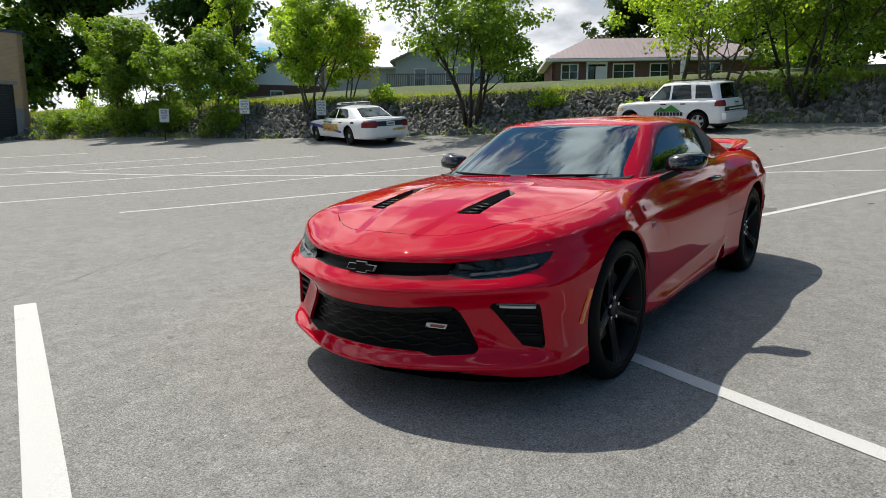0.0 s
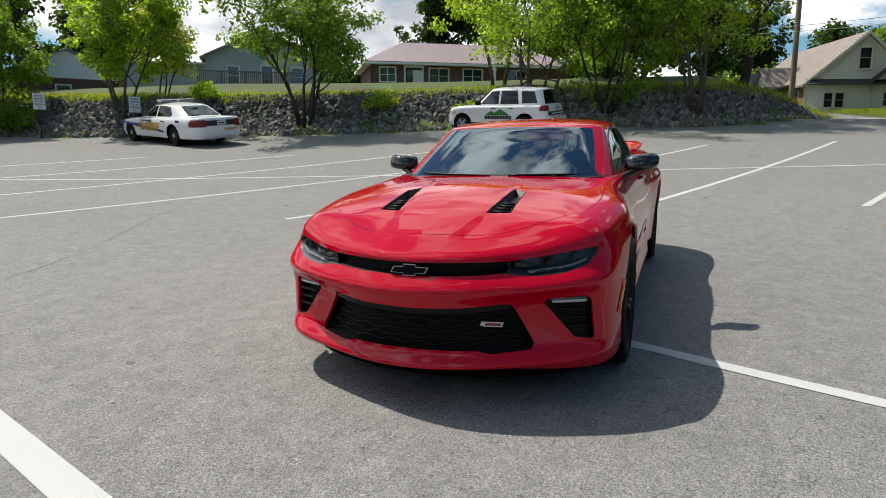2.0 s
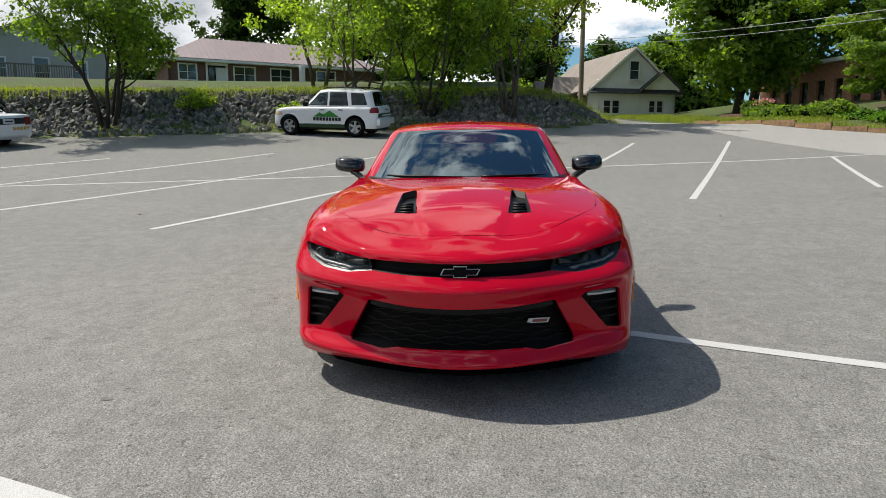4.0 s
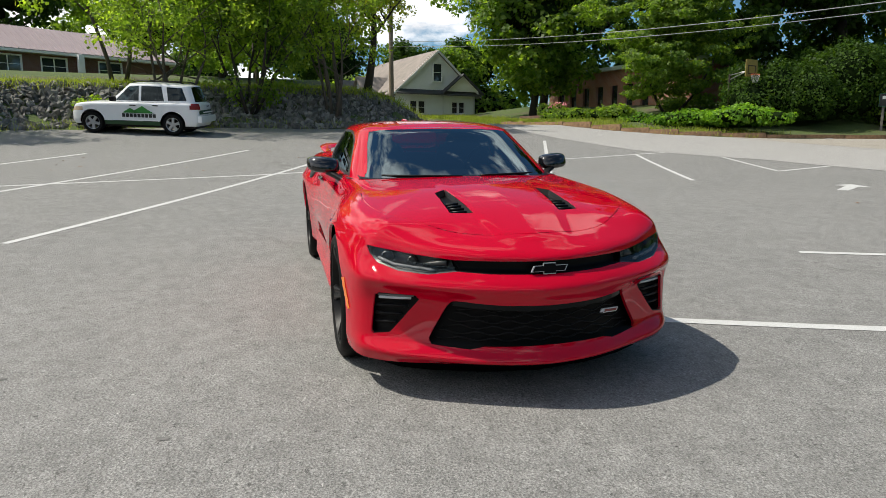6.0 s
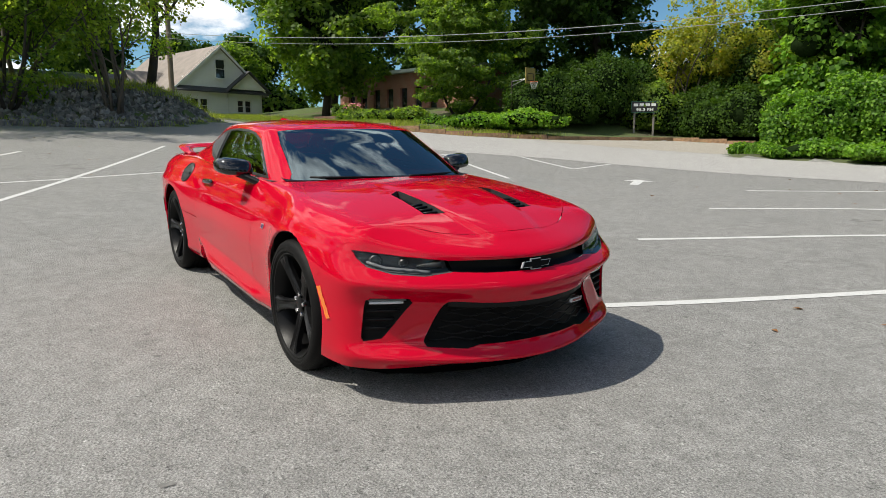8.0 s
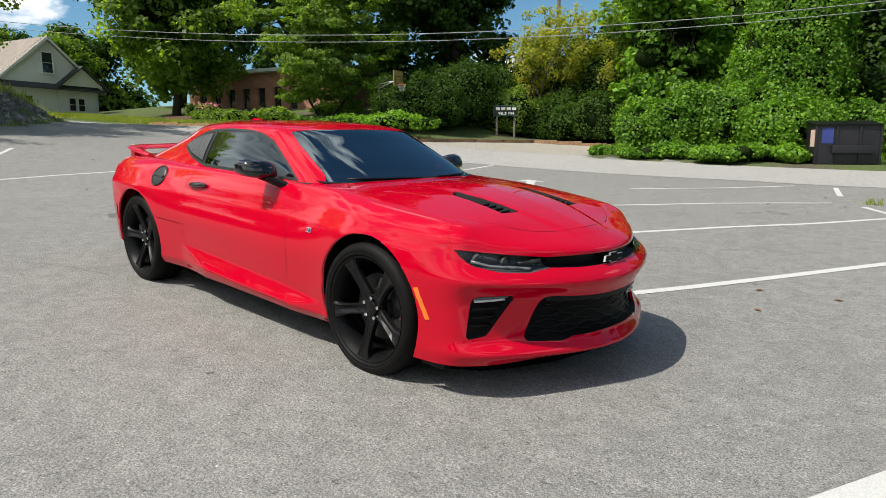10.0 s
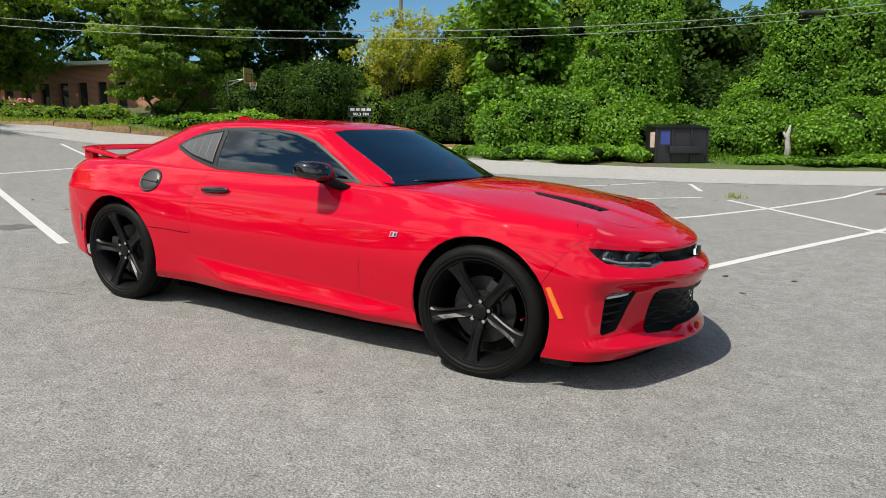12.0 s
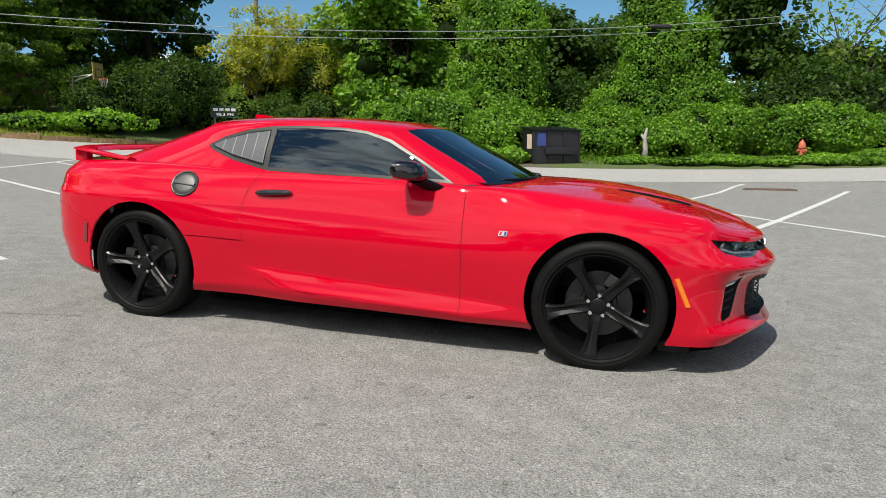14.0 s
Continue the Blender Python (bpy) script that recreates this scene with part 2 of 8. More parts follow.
M_SILVER = plain("brushed_silver", (0.55, 0.55, 0.57), 0.35, metal=0.4, vary=0.06)
M_BADGERED = plain("badge_red", (0.45, 0.02, 0.025), 0.3, vary=0.1)
M_GRILLE = plain("black_grille", (0.0022, 0.0022, 0.0024), 0.5, vary=0.2, Specular_IOR_Level=0.12)
M_GRILLE_BAR = plain("dark_grille_bar", (0.0035, 0.0035, 0.0038), 0.4, vary=0.2, Specular_IOR_Level=0.25)


# ---------------------------------------------------------------- builders
def lerp_knots(x, knots):
    """Straight interpolation in knots of (x, value)."""
    return float(np.interp(x, [k[0] for k in knots], [k[1] for k in knots]))


def smooth(a, b, x):
    t = min(1.0, max(0.0, (x - a) / (b - a)))
    return t * t * (3 - 2 * t)


def mesh_from(name, verts, faces, mat=None, shade=True):
    me = bpy.data.meshes.new(name)
    me.from_pydata([tuple(v) for v in verts], [], faces)
    if shade:
        me.shade_smooth()
    if mat:
        me.materials.append(mat)
    me.update()
    return me


def quads_mesh(name, verts, mat):
    """Loose quads, four vertices each, from an array (n, 4, 3)."""
    n = len(verts)
    me = bpy.data.meshes.new(name)
    me.vertices.add(n * 4)
    me.vertices.foreach_set("co", np.asarray(verts, np.float32).ravel())
    me.loops.add(n * 4)
    me.loops.foreach_set("vertex_index", np.arange(n * 4, dtype=np.int32))
    me.polygons.add(n)
    me.polygons.foreach_set("loop_start", np.arange(0, n * 4, 4, dtype=np.int32))
    me.polygons.foreach_set("loop_total", np.full(n, 4, np.int32))
    me.update(calc_edges=True)
    me.materials.append(mat)
    return me


def adopt(ob, parent):
    ob.parent = parent
    return ob


def part(name, bm, mat, parent=None, label="", shade=True, at=None):
    """Link a bmesh (or a mesh) as one object under a thing or a part."""
    if isinstance(bm, bmesh.types.BMesh):
        me = bpy.data.meshes.new(name)
        bm.to_mesh(me)
        bm.free()
        if shade:
            me.shade_smooth()
            me.set_sharp_from_angle(angle=radians(38))
    else:
        me = bm
    if mat is not None and not me.materials:
        me.materials.append(mat)
    ob = new(name, me)
    if parent is not None:
        ob.parent = parent
    if at is not None:
        ob.matrix_basis = at
    if label:
        tagged(ob, label)
    return ob


def thing(name, label, category, at=None, group="", kind=""):
    ob = new(name)
    if at is not None:
        ob.matrix_basis = at
    return tagged(ob, label, category, group, kind)


def box(bm, x0, x1, y0, y1, z0, z1, bevel=0.0, m=None):
    r = bmesh.ops.create_cube(bm, size=1.0)
    vs = r["verts"]
    for v in vs:
        v.co = Vector((x0 + (v.co.x + 0.5) * (x1 - x0), y0 + (v.co.y + 0.5) * (y1 - y0), z0 + (v.co.z + 0.5) * (z1 - z0)))
    if bevel:
        es = list({e for v in vs for e in v.link_edges})
        vs = bmesh.ops.bevel(bm, geom=es, offset=bevel, segments=2, affect="EDGES", profile=0.7)["verts"]
    if m is not None:
        bmesh.ops.transform(bm, matrix=m, verts=list(vs))
    return bm


def boxed(x0, x1, y0, y1, z0, z1, bevel=0.0, m=None):
    return box(bmesh.new(), x0, x1, y0, y1, z0, z1, bevel, m)


def tube(points, radii, sides=8, cap=True):
    """A tapered tube along points; returns verts and faces."""
    pts = [Vector(p) for p in points]
    verts, faces = [], []
    n = len(pts)
    up = Vector((0.13, 0.21, 1)).normalized()
    for i, p in enumerate(pts):
        d = (pts[min(i + 1, n - 1)] - pts[max(i - 1, 0)]).normalized()
        a = d.cross(up if abs(d.dot(up)) < 0.95 else Vector((1, 0, 0))).normalized()
        b = d.cross(a)
        for k in range(sides):
            t = 2 * math.pi * k / sides
            verts.append(p + (a * math.cos(t) + b * math.sin(t)) * radii[i])
    for i in range(n - 1):
        for k in range(sides):
            k2 = (k + 1) % sides
            faces.append((i * sides + k, i * sides + k2, (i + 1) * sides + k2, (i + 1) * sides + k))
    if cap:
        faces.append(tuple(range(sides))[::-1])
        faces.append(tuple((n - 1) * sides + k for k in range(sides)))
    return verts, faces


def tubes_mesh(name, parts, mat):
    """Several tubes in one mesh: parts of (points, radii, sides)."""
    V, F = [], []
    for points, radii, sides in parts:
        v, f = tube(points, radii, sides)
        o = len(V)
        V += v
        F += [tuple(i + o for i in g) for g in f]
    return mesh_from(name, V, F, mat)


def lathe(profile, sides=24, axis="z", caps=True):
    """Turned mesh from (radius, height) pairs, as a bmesh."""
    bm = bmesh.new()
    rings = []
    for r, h in profile:
        ring = []
        for k in range(sides):
            t = 2 * math.pi * k / sides
            c, s = r * math.cos(t), r * math.sin(t)
            ring.append(bm.verts.new({"z": (c, s, h), "y": (c, h, s), "x": (h, c, s)}[axis]))
        rings.append(ring)
    for a, b in zip(rings, rings[1:]):
        for k in range(sides):
            k2 = (k + 1) % sides
            bm.faces.new((a[k], a[k2], b[k2], b[k]))
    for ring in (rings[0], rings[-1]):
        if caps:
            try:
                bm.faces.new(ring)
            except ValueError:
                pass
    bmesh.ops.remove_doubles(bm, verts=bm.verts, dist=1e-6)
    bmesh.ops.recalc_face_normals(bm, faces=bm.faces)
    return bm


# ---------------------------------------------------------------- ground
def lot_z(x, y):
    """The lot: nearly flat round the car, and rising to the bank."""
    x, y = min(max(x, -24.0), 12.0), min(max(y, -30.0), 30.0)
    dip = smooth(6.5, 2.6, math.hypot(x, y)) * (0.012 + 0.008 * min(max(y, -1.5), 1.5))
    return -0.034875 * x + 0.012118 * y + 0.002191 * x * x + 0.001136 * x * y + 0.000567 * y * y - dip


BANK = [(-60, -11.0), (-45, -12.0), (-31, -13.0), (-21, -14.4), (-12.9, -16.8), (-8.6, -18.9), (-5.5, -20.35), (-2.5, -21.0), (0.6, -21.0), (3.5, -22.3), (6.0, -26.0), (7.5, -31.0), (8.2, -38.0)]
NORTH = [(-60, 10.2), (-34, 10.6), (-23.9, 12.2), (-21.4, 13.8), (-19.6, 15.5), (-17.9, 18.4), (-17.2, 21.6), (-16.2, 25.0), (-12.8, 26.5), (-10.0, 26.6), (-9.2, 18.6), (-5, 19.6), (7, 19.7), (30, 20.2), (60, 22.0)]


def bank_in(x, y):
    """How far a place lies behind the foot of the stone bank."""
    return lerp_knots(y, BANK) - x if y < 8.2 else -5.0


def north_in(x, y):
    """How far a place lies behind the northern edge of the paving."""
    d = (lerp_knots(x + .8, NORTH) - lerp_knots(x - .8, NORTH)) / 1.6
    return (y - lerp_knots(x, NORTH)) / math.sqrt(1 + d * d)


def land_z(x, y):
    b = bank_in(x, y)
    if b > 0:
        z = lot_z(x + b, y) + smooth(8.0, 2.0, y) * (1.6 * smooth(0.1, 2.6, b) + 2.5 * smooth(2.5, 26.0, b))
    else:
        z = lot_z(x, y)
    if x < -22 and y > 0:
        z += 1.35 * smooth(-22, -56, x) * smooth(2, 8, y)
    n = north_in(x, y)
    if n > 0:
        z += 0.12 * smooth(0.0, 0.4, n) + 1.3 * smooth(2.0, 15.0, n) * smooth(-8, -22, x)
    return z


def axis_steps(lo, hi, fine, reach):
    mid = list(np.arange(lo, hi + 1e-6, fine))
    out, step = [], fine
    d = 0.0
    while d < reach:
        step *= 1.35
        d += step
        out.append(d)
    return [lo - d for d in out[::-1]] + mid + [hi + d for d in out]


def sheet(name, mat, xs, ys, keep=None, lift=0.0, height=land_z):
    idx, V, F = {}, [], []
    def vert(i, j):
        if (i, j) not in idx:
            idx[i, j] = len(V)
            V.append((xs[i], ys[j], height(xs[i], ys[j]) + lift))
        return idx[i, j]
    for i in range(len(xs) - 1):
        for j in range(len(ys) - 1):
            if keep is None or keep((xs[i] + xs[i + 1]) / 2, (ys[j] + ys[j + 1]) / 2):
                F.append((vert(i, j), vert(i + 1, j), vert(i + 1, j + 1), vert(i, j + 1)))
    return mesh_from(name, V, F, mat)


def ground_mat():
    """Earth with short grass, leaf litter and dirt."""
    k = Nodes("grassy_earth")
    n1, n2 = k.noise(0.35, 5.0), k.noise(24.0, 4.0, 0.7)
    g = k.ramp(n2, [(0.3, (0.035, 0.055, 0.015)), (0.55, (0.085, 0.125, 0.03)), (0.75, (0.16, 0.19, 0.05))])
    e = k.ramp(n2, [(0.3, (0.05, 0.04, 0.028)), (0.7, (0.14, 0.115, 0.08))])
    k.put(Base_Color=k.blend(k.ramp(n1, [(0.5, 0.0), (0.66, 1.0)]), g, e), Roughness=0.95)
    k.bump(n2, 0.8, 0.03)
    return k.mat


M_EARTH = ground_mat()
ground = part("ground", sheet("ground", M_EARTH, axis_steps(-62, 14, 1.0, 900), axis_steps(-62, 46, 1.0, 900), None, -0.03), None)
tagged(ground, "grassy earth around and beyond the parking lot", "ground", kind="structure")


def on_lot(x, y):
    return bank_in(x, y) < 0.25 and north_in(x, y) < -0.05 and not (x < -23 and y < 6.0 and bank_in(x, y) > -0.6)


road = part("road", sheet("road", M_ASPHALT, list(np.arange(-60, 40.1, 0.5)), list(np.arange(-60, 28.1, 0.5)), on_lot), None)
tagged(road, "worn grey asphalt parking lot with cracks and stains", "parking lot", kind="structure")

LOT_END = [(-60, 8.6), (-30, 9.0), (-20, 9.2), (-13.9, 10.1), (-10.4, 12.1), (-5.2, 12.95), (-2.0, 13.6), (0.4, 13.6), (6.1, 14.5), (40, 16.0)]


def band_sheet(name, mat, x0, x1, lo, hi, step=0.5, rows=14, lift=0.006):
    """A strip of paving between two lines lo(x) and hi(x)."""
    V, F = [], []
    xs = np.arange(x0, x1 + 1e-6, step)
    for x in xs:
        a, b = lo(x), hi(x)
        for r in range(rows + 1):
            y = a + (b - a) * r / rows
            V.append((x, y, land_z(x, y) + lift))
    for i in range(len(xs) - 1):
        for r in range(rows):
            o = i * (rows + 1) + r
            F.append((o, o + rows + 1, o + rows + 2, o + 1))
    return mesh_from(name, V, F, mat)


alley = part("alley", band_sheet("alley", M_ALLEY, -34, 40, lambda x: lerp_knots(x, LOT_END), lambda x: min(lerp_knots(x, NORTH) - 0.15, 19.6 + max(0, x) * 0.02, 17.0 + 0.28 * max(0.0, x + 19))), None)
tagged(alley, "pale worn asphalt alley along the lot", "alley", kind="structure")
apron = part("apron", band_sheet("apron", M_APRON, -19.5, -9.6, lambda x: 17.0 + 0.28 * max(0.0, x + 19) + 0.05, lambda x: max(min(lerp_knots(x, NORTH) - .05, lerp_knots(x, [(-10.0, 26.4), (-9.6, 22.0)])), 17.1 + 0.28 * max(0.0, x + 19))), None)
tagged(apron, "old cracked concrete apron with weeds in its joints", "pavement", kind="structure")


def stripe(points, width=0.1, name="painted_line", label="worn white painted parking line", lift=0.004):
    """A painted line that follows the ground."""
    V, F = [], []
    pts = []
    for (x0, y0), (x1, y1) in zip(points, points[1:]):
        n = max(2, int(math.hypot(x1 - x0, y1 - y0) / 0.25))
        pts += [(x0 + (x1 - x0) * k / n, y0 + (y1 - y0) * k / n) for k in range(n)]
    pts.append(points[-1])
    for i, p in enumerate(pts):
        a, b = pts[max(i - 1, 0)], pts[min(i + 1, len(pts) - 1)]
        d = Vector((b[0] - a[0], b[1] - a[1])).normalized()
        nx, ny = -d.y * width / 2, d.x * width / 2
        for s in (1, -1):
            x, y = p[0] + s * nx, p[1] + s * ny
            V.append((x, y, land_z(x, y) + lift))
        if i:
            o = i * 2
            F.append((o - 2, o - 1, o + 1, o))
    ob = part(name, mesh_from(name, V, F, M_LINE, False), None)
    return tagged(ob, label, "painted line", "lines on the lot", "structure")


# the row of slanted stalls behind the car, from its near ends to its far ends, and its spine
STALLS = [((-5.29, 3.44), (-17.38, 8.44)), ((-3.67, 0.08), (-16.75, 5.15)), ((-2.65, -3.95), (-15.65, 1.72)), ((-1.0, -8.6), (-14.2, -1.8)),
          ((0.2, -12.95), (-13.2, -5.66)), ((0.0, -17.6), (-11.6, -9.5)), ((0.0, -22.7), (-10.26, -13.7)), ((-1.5, -24.5), (-9.0, -18.0)), ((-3.0, -30.0), (-8.25, -24.74)),
          ((-6.63, 7.08), (-12.7, 9.36))]
for a, b in STALLS:
    stripe([a, b], 0.105)
stripe([(-4.16, -20.04), (-5.1, -14.8), (-6.2, -10.6), (-7.9, -5.1), (-8.95, -1.5), (-10.0, 1.1), (-10.85, 3.95), (-11.9, 7.4), (-13.4, 11.4)], 0.10)
stripe([(-11.95, 11.63), (-7.83, 10.2), (-8.68, 12.7)], 0.10)
stripe([(2.425, -3.50), (3.56, -0.44), (3.945, 0.585)], 0.145)
stripe([(0.81, 0.035), (1.105, 0.79), (1.68, 2.03), (2.52, 3.90), (3.67, 6.36), (6.14, 11.87)], 0.105)
stripe([(-0.31, 3.85), (0.82, 5.87), (1.47, 6.9), (2.38, 8.7), (3.45, 11.15), (4.0, 12.9), (4.3, 13.6)], 0.10)
stripe([(-1.48, 6.83), (-.45, 8.4), (.4, 9.32), (1.03, 9.9)], 0.10)
stripe([(-2.67, 9.72), (-1.35, 11.5), (-0.45, 13.05)], 0.10)
stripe([(1.55, 9.6), (2.4, 8.3), (3.64, 6.4), (4.55, 5.3), (5.6, 3.6)], 0.10)
stripe([(0.34, 13.1), (0.85, 11.25)], 0.10)


def flat_patch(name, outline, mat, lift, label, category, group=""):
    """A thin patch that lies on the lot."""
    ob = part(name, mesh_from(name, [(x, y, land_z(x, y) + lift) for x, y in outline], [tuple(range(len(outline)))], mat, False), None)
    return tagged(ob, label, category, group, "structure")


flat_patch("painted_arrow", [(-5.22, 9.14), (-5.24, 9.60), (-4.71, 9.54), (-4.86, 9.38), (-4.42, 8.68), (-4.60, 8.62), (-5.04, 9.26)], M_LINE, .004, "worn white painted arrow on the lot", "painted arrow")
M_TAR = plain("dark_seam", (0.15, 0.147, 0.138), 0.9, vary=0.4, scale=8, fine=60, bump=0.5)
M_STAIN = plain("oil_stain", (0.115, 0.112, 0.105), 0.8, vary=0.35, scale=9, fine=80, bump=0.4)
seams = np.random.default_rng(63)
for pts in ([(2.9, -3.6), (1.94, -3.99), (1.34, -4.38), (0.66, -4.54), (-0.31, -4.91), (-1.99, -5.78), (-4.33, -6.84), (-8.29, -8.43), (-12.5, -10.2)],
            [(-6.5, 5.4), (-2.75, 6.19), (-1.52, 6.50), (-0.21, 6.68), (0.45, 6.85), (2.6, 7.4)], [(.2, 3.5), (0.59, 3.71), (0.97, 3.92), (1.58, 4.38), (2.3, 4.7)],
            [(-14.0, -1.6), (-12.44, -1.11), (-10.77, -0.76), (-9.68, -0.12), (-8.9, .1)], [(-5.0, -2.1), (-3.69, -1.84), (-2.91, -1.61), (-2.34, -1.21), (-1.6, -1.0)]):
    fine = []
    for (x0, y0), (x1, y1) in zip(pts, pts[1:]):
        n = max(2, int(math.hypot(x1 - x0, y1 - y0) / .12))
        fine += [(x0 + (x1 - x0) * k / n, y0 + (y1 - y0) * k / n) for k in range(n)]
    V, F = [], []
    for k, (x, y) in enumerate(fine):
        a, b = fine[max(k - 1, 0)], fine[min(k + 1, len(fine) - 1)]
        d = Vector((b[0] - a[0], b[1] - a[1])).normalized()
        w, o = .0035 * seams.uniform(.1, 1.8), seams.normal(0, .008)
        for g in (1, -1):
            u, v = x - d.y * (o + g * w), y + d.x * (o + g * w)
            V.append((u, v, land_z(u, v) + .003))
        if k:
            F.append((2 * k - 2, 2 * k - 1, 2 * k + 1, 2 * k))
    tagged(part("seam", mesh_from("seam", V, F, M_TAR, False), None), "thin dark crack along a paving seam", "crack", "cracks in the lot", "structure")


def blot(x, y, r, mat, name, label, category, group, lift=.003, long=1.0):
    n = 14
    a0 = seams.uniform(0, 6.28)
    ring = []
    for k in range(n):
        a = 2 * math.pi * k / n
        q = r * seams.uniform(.55, 1.25)
        u, v = q * long * math.cos(a), q * math.sin(a)
        ring.append((x + u * math.cos(a0) - v * math.sin(a0), y + u * math.sin(a0) + v * math.cos(a0)))
    flat_patch(name, ring, mat, lift, label, category, group)


for x, y, r in ((0.41, 7.34, .07), (0.53, 7.66, .06), (0.67, 7.85, .08), (0.88, 7.75, .07), (.30, 7.5, .04), (-3.14, 6.42, .05), (2.76, 1.18, .022), (2.13, 2.76, .02), (.43, -1.46, .02), (.88, -1.48, .016), (.36, -1.97, .018),
                (-10.77, -.9, .12), (-11.36, -1.1, .1), (2.3, -1.7, .02), (1.4, -2.6, .018), (2.9, -2.5, .015)):
    blot(x, y, r, M_TAR, "dark_spot", "small dark spot on worn asphalt", "spot", "spots on the lot", long=1.5)
blot(-4.90, 0.34, .22, M_STAIN, "oil_stain", "dark dry stain on worn asphalt", "stain", "spots on the lot")
M_DEADLEAF = foliage_mat("fallen_leaves", (0.10, 0.035, 0.015), (0.20, 0.085, 0.03), (0.34, 0.19, 0.07), 0.1)
lv = np.random.default_rng(64)
for x, y in ((2.24, 2.54), (2.79, 2.61), (2.44, 1.91), (-3.8, -4.69), (-3.66, 3.29), (-1.41, 10.62), (-.53, 9.31), (-3.51, 12.7), (-3.05, 7.45), (-7.74, .81), (-5.83, 1.45), (-6.98, 1.66)) + tuple((lv.uniform(-20, -9), lv.uniform(-6, 4)) for _ in range(34)) + tuple((lv.uniform(-9, 3), lv.uniform(8, 13)) for _ in range(14)):
    a, r = lv.uniform(0, 6.28), lv.uniform(.03, .055)
    c, q = r * math.cos(a), r * math.sin(a)
    V = [(-c, -q, .004), (-.3 * c + .45 * q, -.3 * q - .45 * c, .012), (c, q, .008), (-.2 * c - .5 * q, -.2 * q + .5 * c, .016)]
    ob = part("fallen_leaf", mesh_from("fallen_leaf", V, [(0, 1, 2), (0, 2, 3)], M_DEADLEAF, False), None, at=pose(x, y, land_z(x, y)))
    tagged(ob, "curled brown fallen leaf on the asphalt", "leaf", "fallen leaves")


# ---------------------------------------------------------------- plants
M_LEAF_LIGHT = foliage_mat("light_green_leaves", (0.07, 0.13, 0.018), (0.20, 0.29, 0.045), (0.36, 0.43, 0.09), 0.62)
M_LEAF_MID = foliage_mat("green_leaves", (0.035, 0.085, 0.014), (0.12, 0.195, 0.03), (0.23, 0.31, 0.055), 0.56)
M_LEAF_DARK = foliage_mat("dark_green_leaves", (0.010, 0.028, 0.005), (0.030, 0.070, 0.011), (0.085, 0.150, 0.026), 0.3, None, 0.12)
M_LEAF_VINE = foliage_mat("bright_vine_leaves", (0.010, 0.045, 0.004), (0.075, 0.195, 0.014), (0.25, 0.42, 0.05), 0.36, None, 0.25)
M_LEAF_TURN = foliage_mat("turning_leaves", (0.10, 0.14, 0.018), (0.24, 0.27, 0.035), (0.42, 0.40, 0.07), 0.5, (0.42, 0.24, 0.05))
M_GRASS = foliage_mat("grass_blades", (0.09, 0.14, 0.018), (0.21, 0.27, 0.04), (0.36, 0.37, 0.10), 0.45)
M_BARK = plain("grey_brown_bark", (0.10, 0.082, 0.064), 0.9, vary=0.4, scale=5, fine=50, bump=0.8)
M_BARK_DARK = plain("dark_bark", (0.045, 0.036, 0.028), 0.9, vary=0.4, scale=5, fine=50, bump=0.8)
# dark colour of the foliage cores, which stands for shade among leaves
M_SHADE = plain("leafy_shade_core", (0.012, 0.022, 0.007), 1.0, vary=0.5, scale=1.5, fine=12, Specular_IOR_Level=0.0)


def leaf_quads(rng, centres, normals, size, stretch=1.45, tilt=0.6):
    """Leaf-shaped quads round centres; normals: the way they mostly face."""
    n = len(centres)
    nr = normals + rng.normal(0, tilt, (n, 3))
    nr /= np.linalg.norm(nr, axis=1)[:, None] + 1e-9
    a = np.cross(nr, rng.normal(0, 1, (n, 3)))
    a /= np.linalg.norm(a, axis=1)[:, None] + 1e-9
    b = np.cross(nr, a)
    s = (size * rng.uniform(0.6, 1.25, n))[:, None]
    tip, wide = a * s * stretch * 0.5, b * s * 0.5
    droop = nr * s * 0.12
    return np.stack([centres - tip, centres - wide - tip * 0.1 + droop, centres + tip, centres + wide - tip * 0.1 + droop], 1)


def grow(rng, start, way, length, radius, depth, out, ends, lift=0.12, spread=0.6, split=4):
    """Branches as tapered tubes; collects their ends."""
    steps = 5
    pts, rad = [Vector(start)], [radius]
    d = Vector(way).normalized()
    for k in range(steps):
        d = (d + Vector(rng.normal(0, 0.13, 3)) + Vector((0, 0, lift * 0.35))).normalized()
        pts.append(pts[-1] + d * (length / steps))
        rad.append(radius * (1 - 0.72 * (k + 1) / steps))
    out.append((pts, rad, 7 if radius > 0.05 else 5))
    if depth == 0:
        ends.append((pts[-1], pts[-3]))
        ends.append((pts[-3], pts[-4]))
        return
    for k in range(split):
        f = 0.35 + 0.6 * (k + rng.uniform(0, 0.8)) / split
        i = min(int(f * steps), steps - 1)
        p = pts[i].lerp(pts[i + 1], f * steps - i)
        turn = rng.uniform(0, 2 * math.pi)
        side = Vector((math.cos(turn), math.sin(turn), rng.uniform(-0.15, 0.5)))
        grow(rng, p, d * (1 - spread) + side * spread, length * rng.uniform(0.48, 0.7), rad[i] * 0.6, depth - 1, out, ends, lift, spread, split)
    grow(rng, pts[-1], d, length * 0.45, rad[-1], 0, out, ends, lift, spread, split)


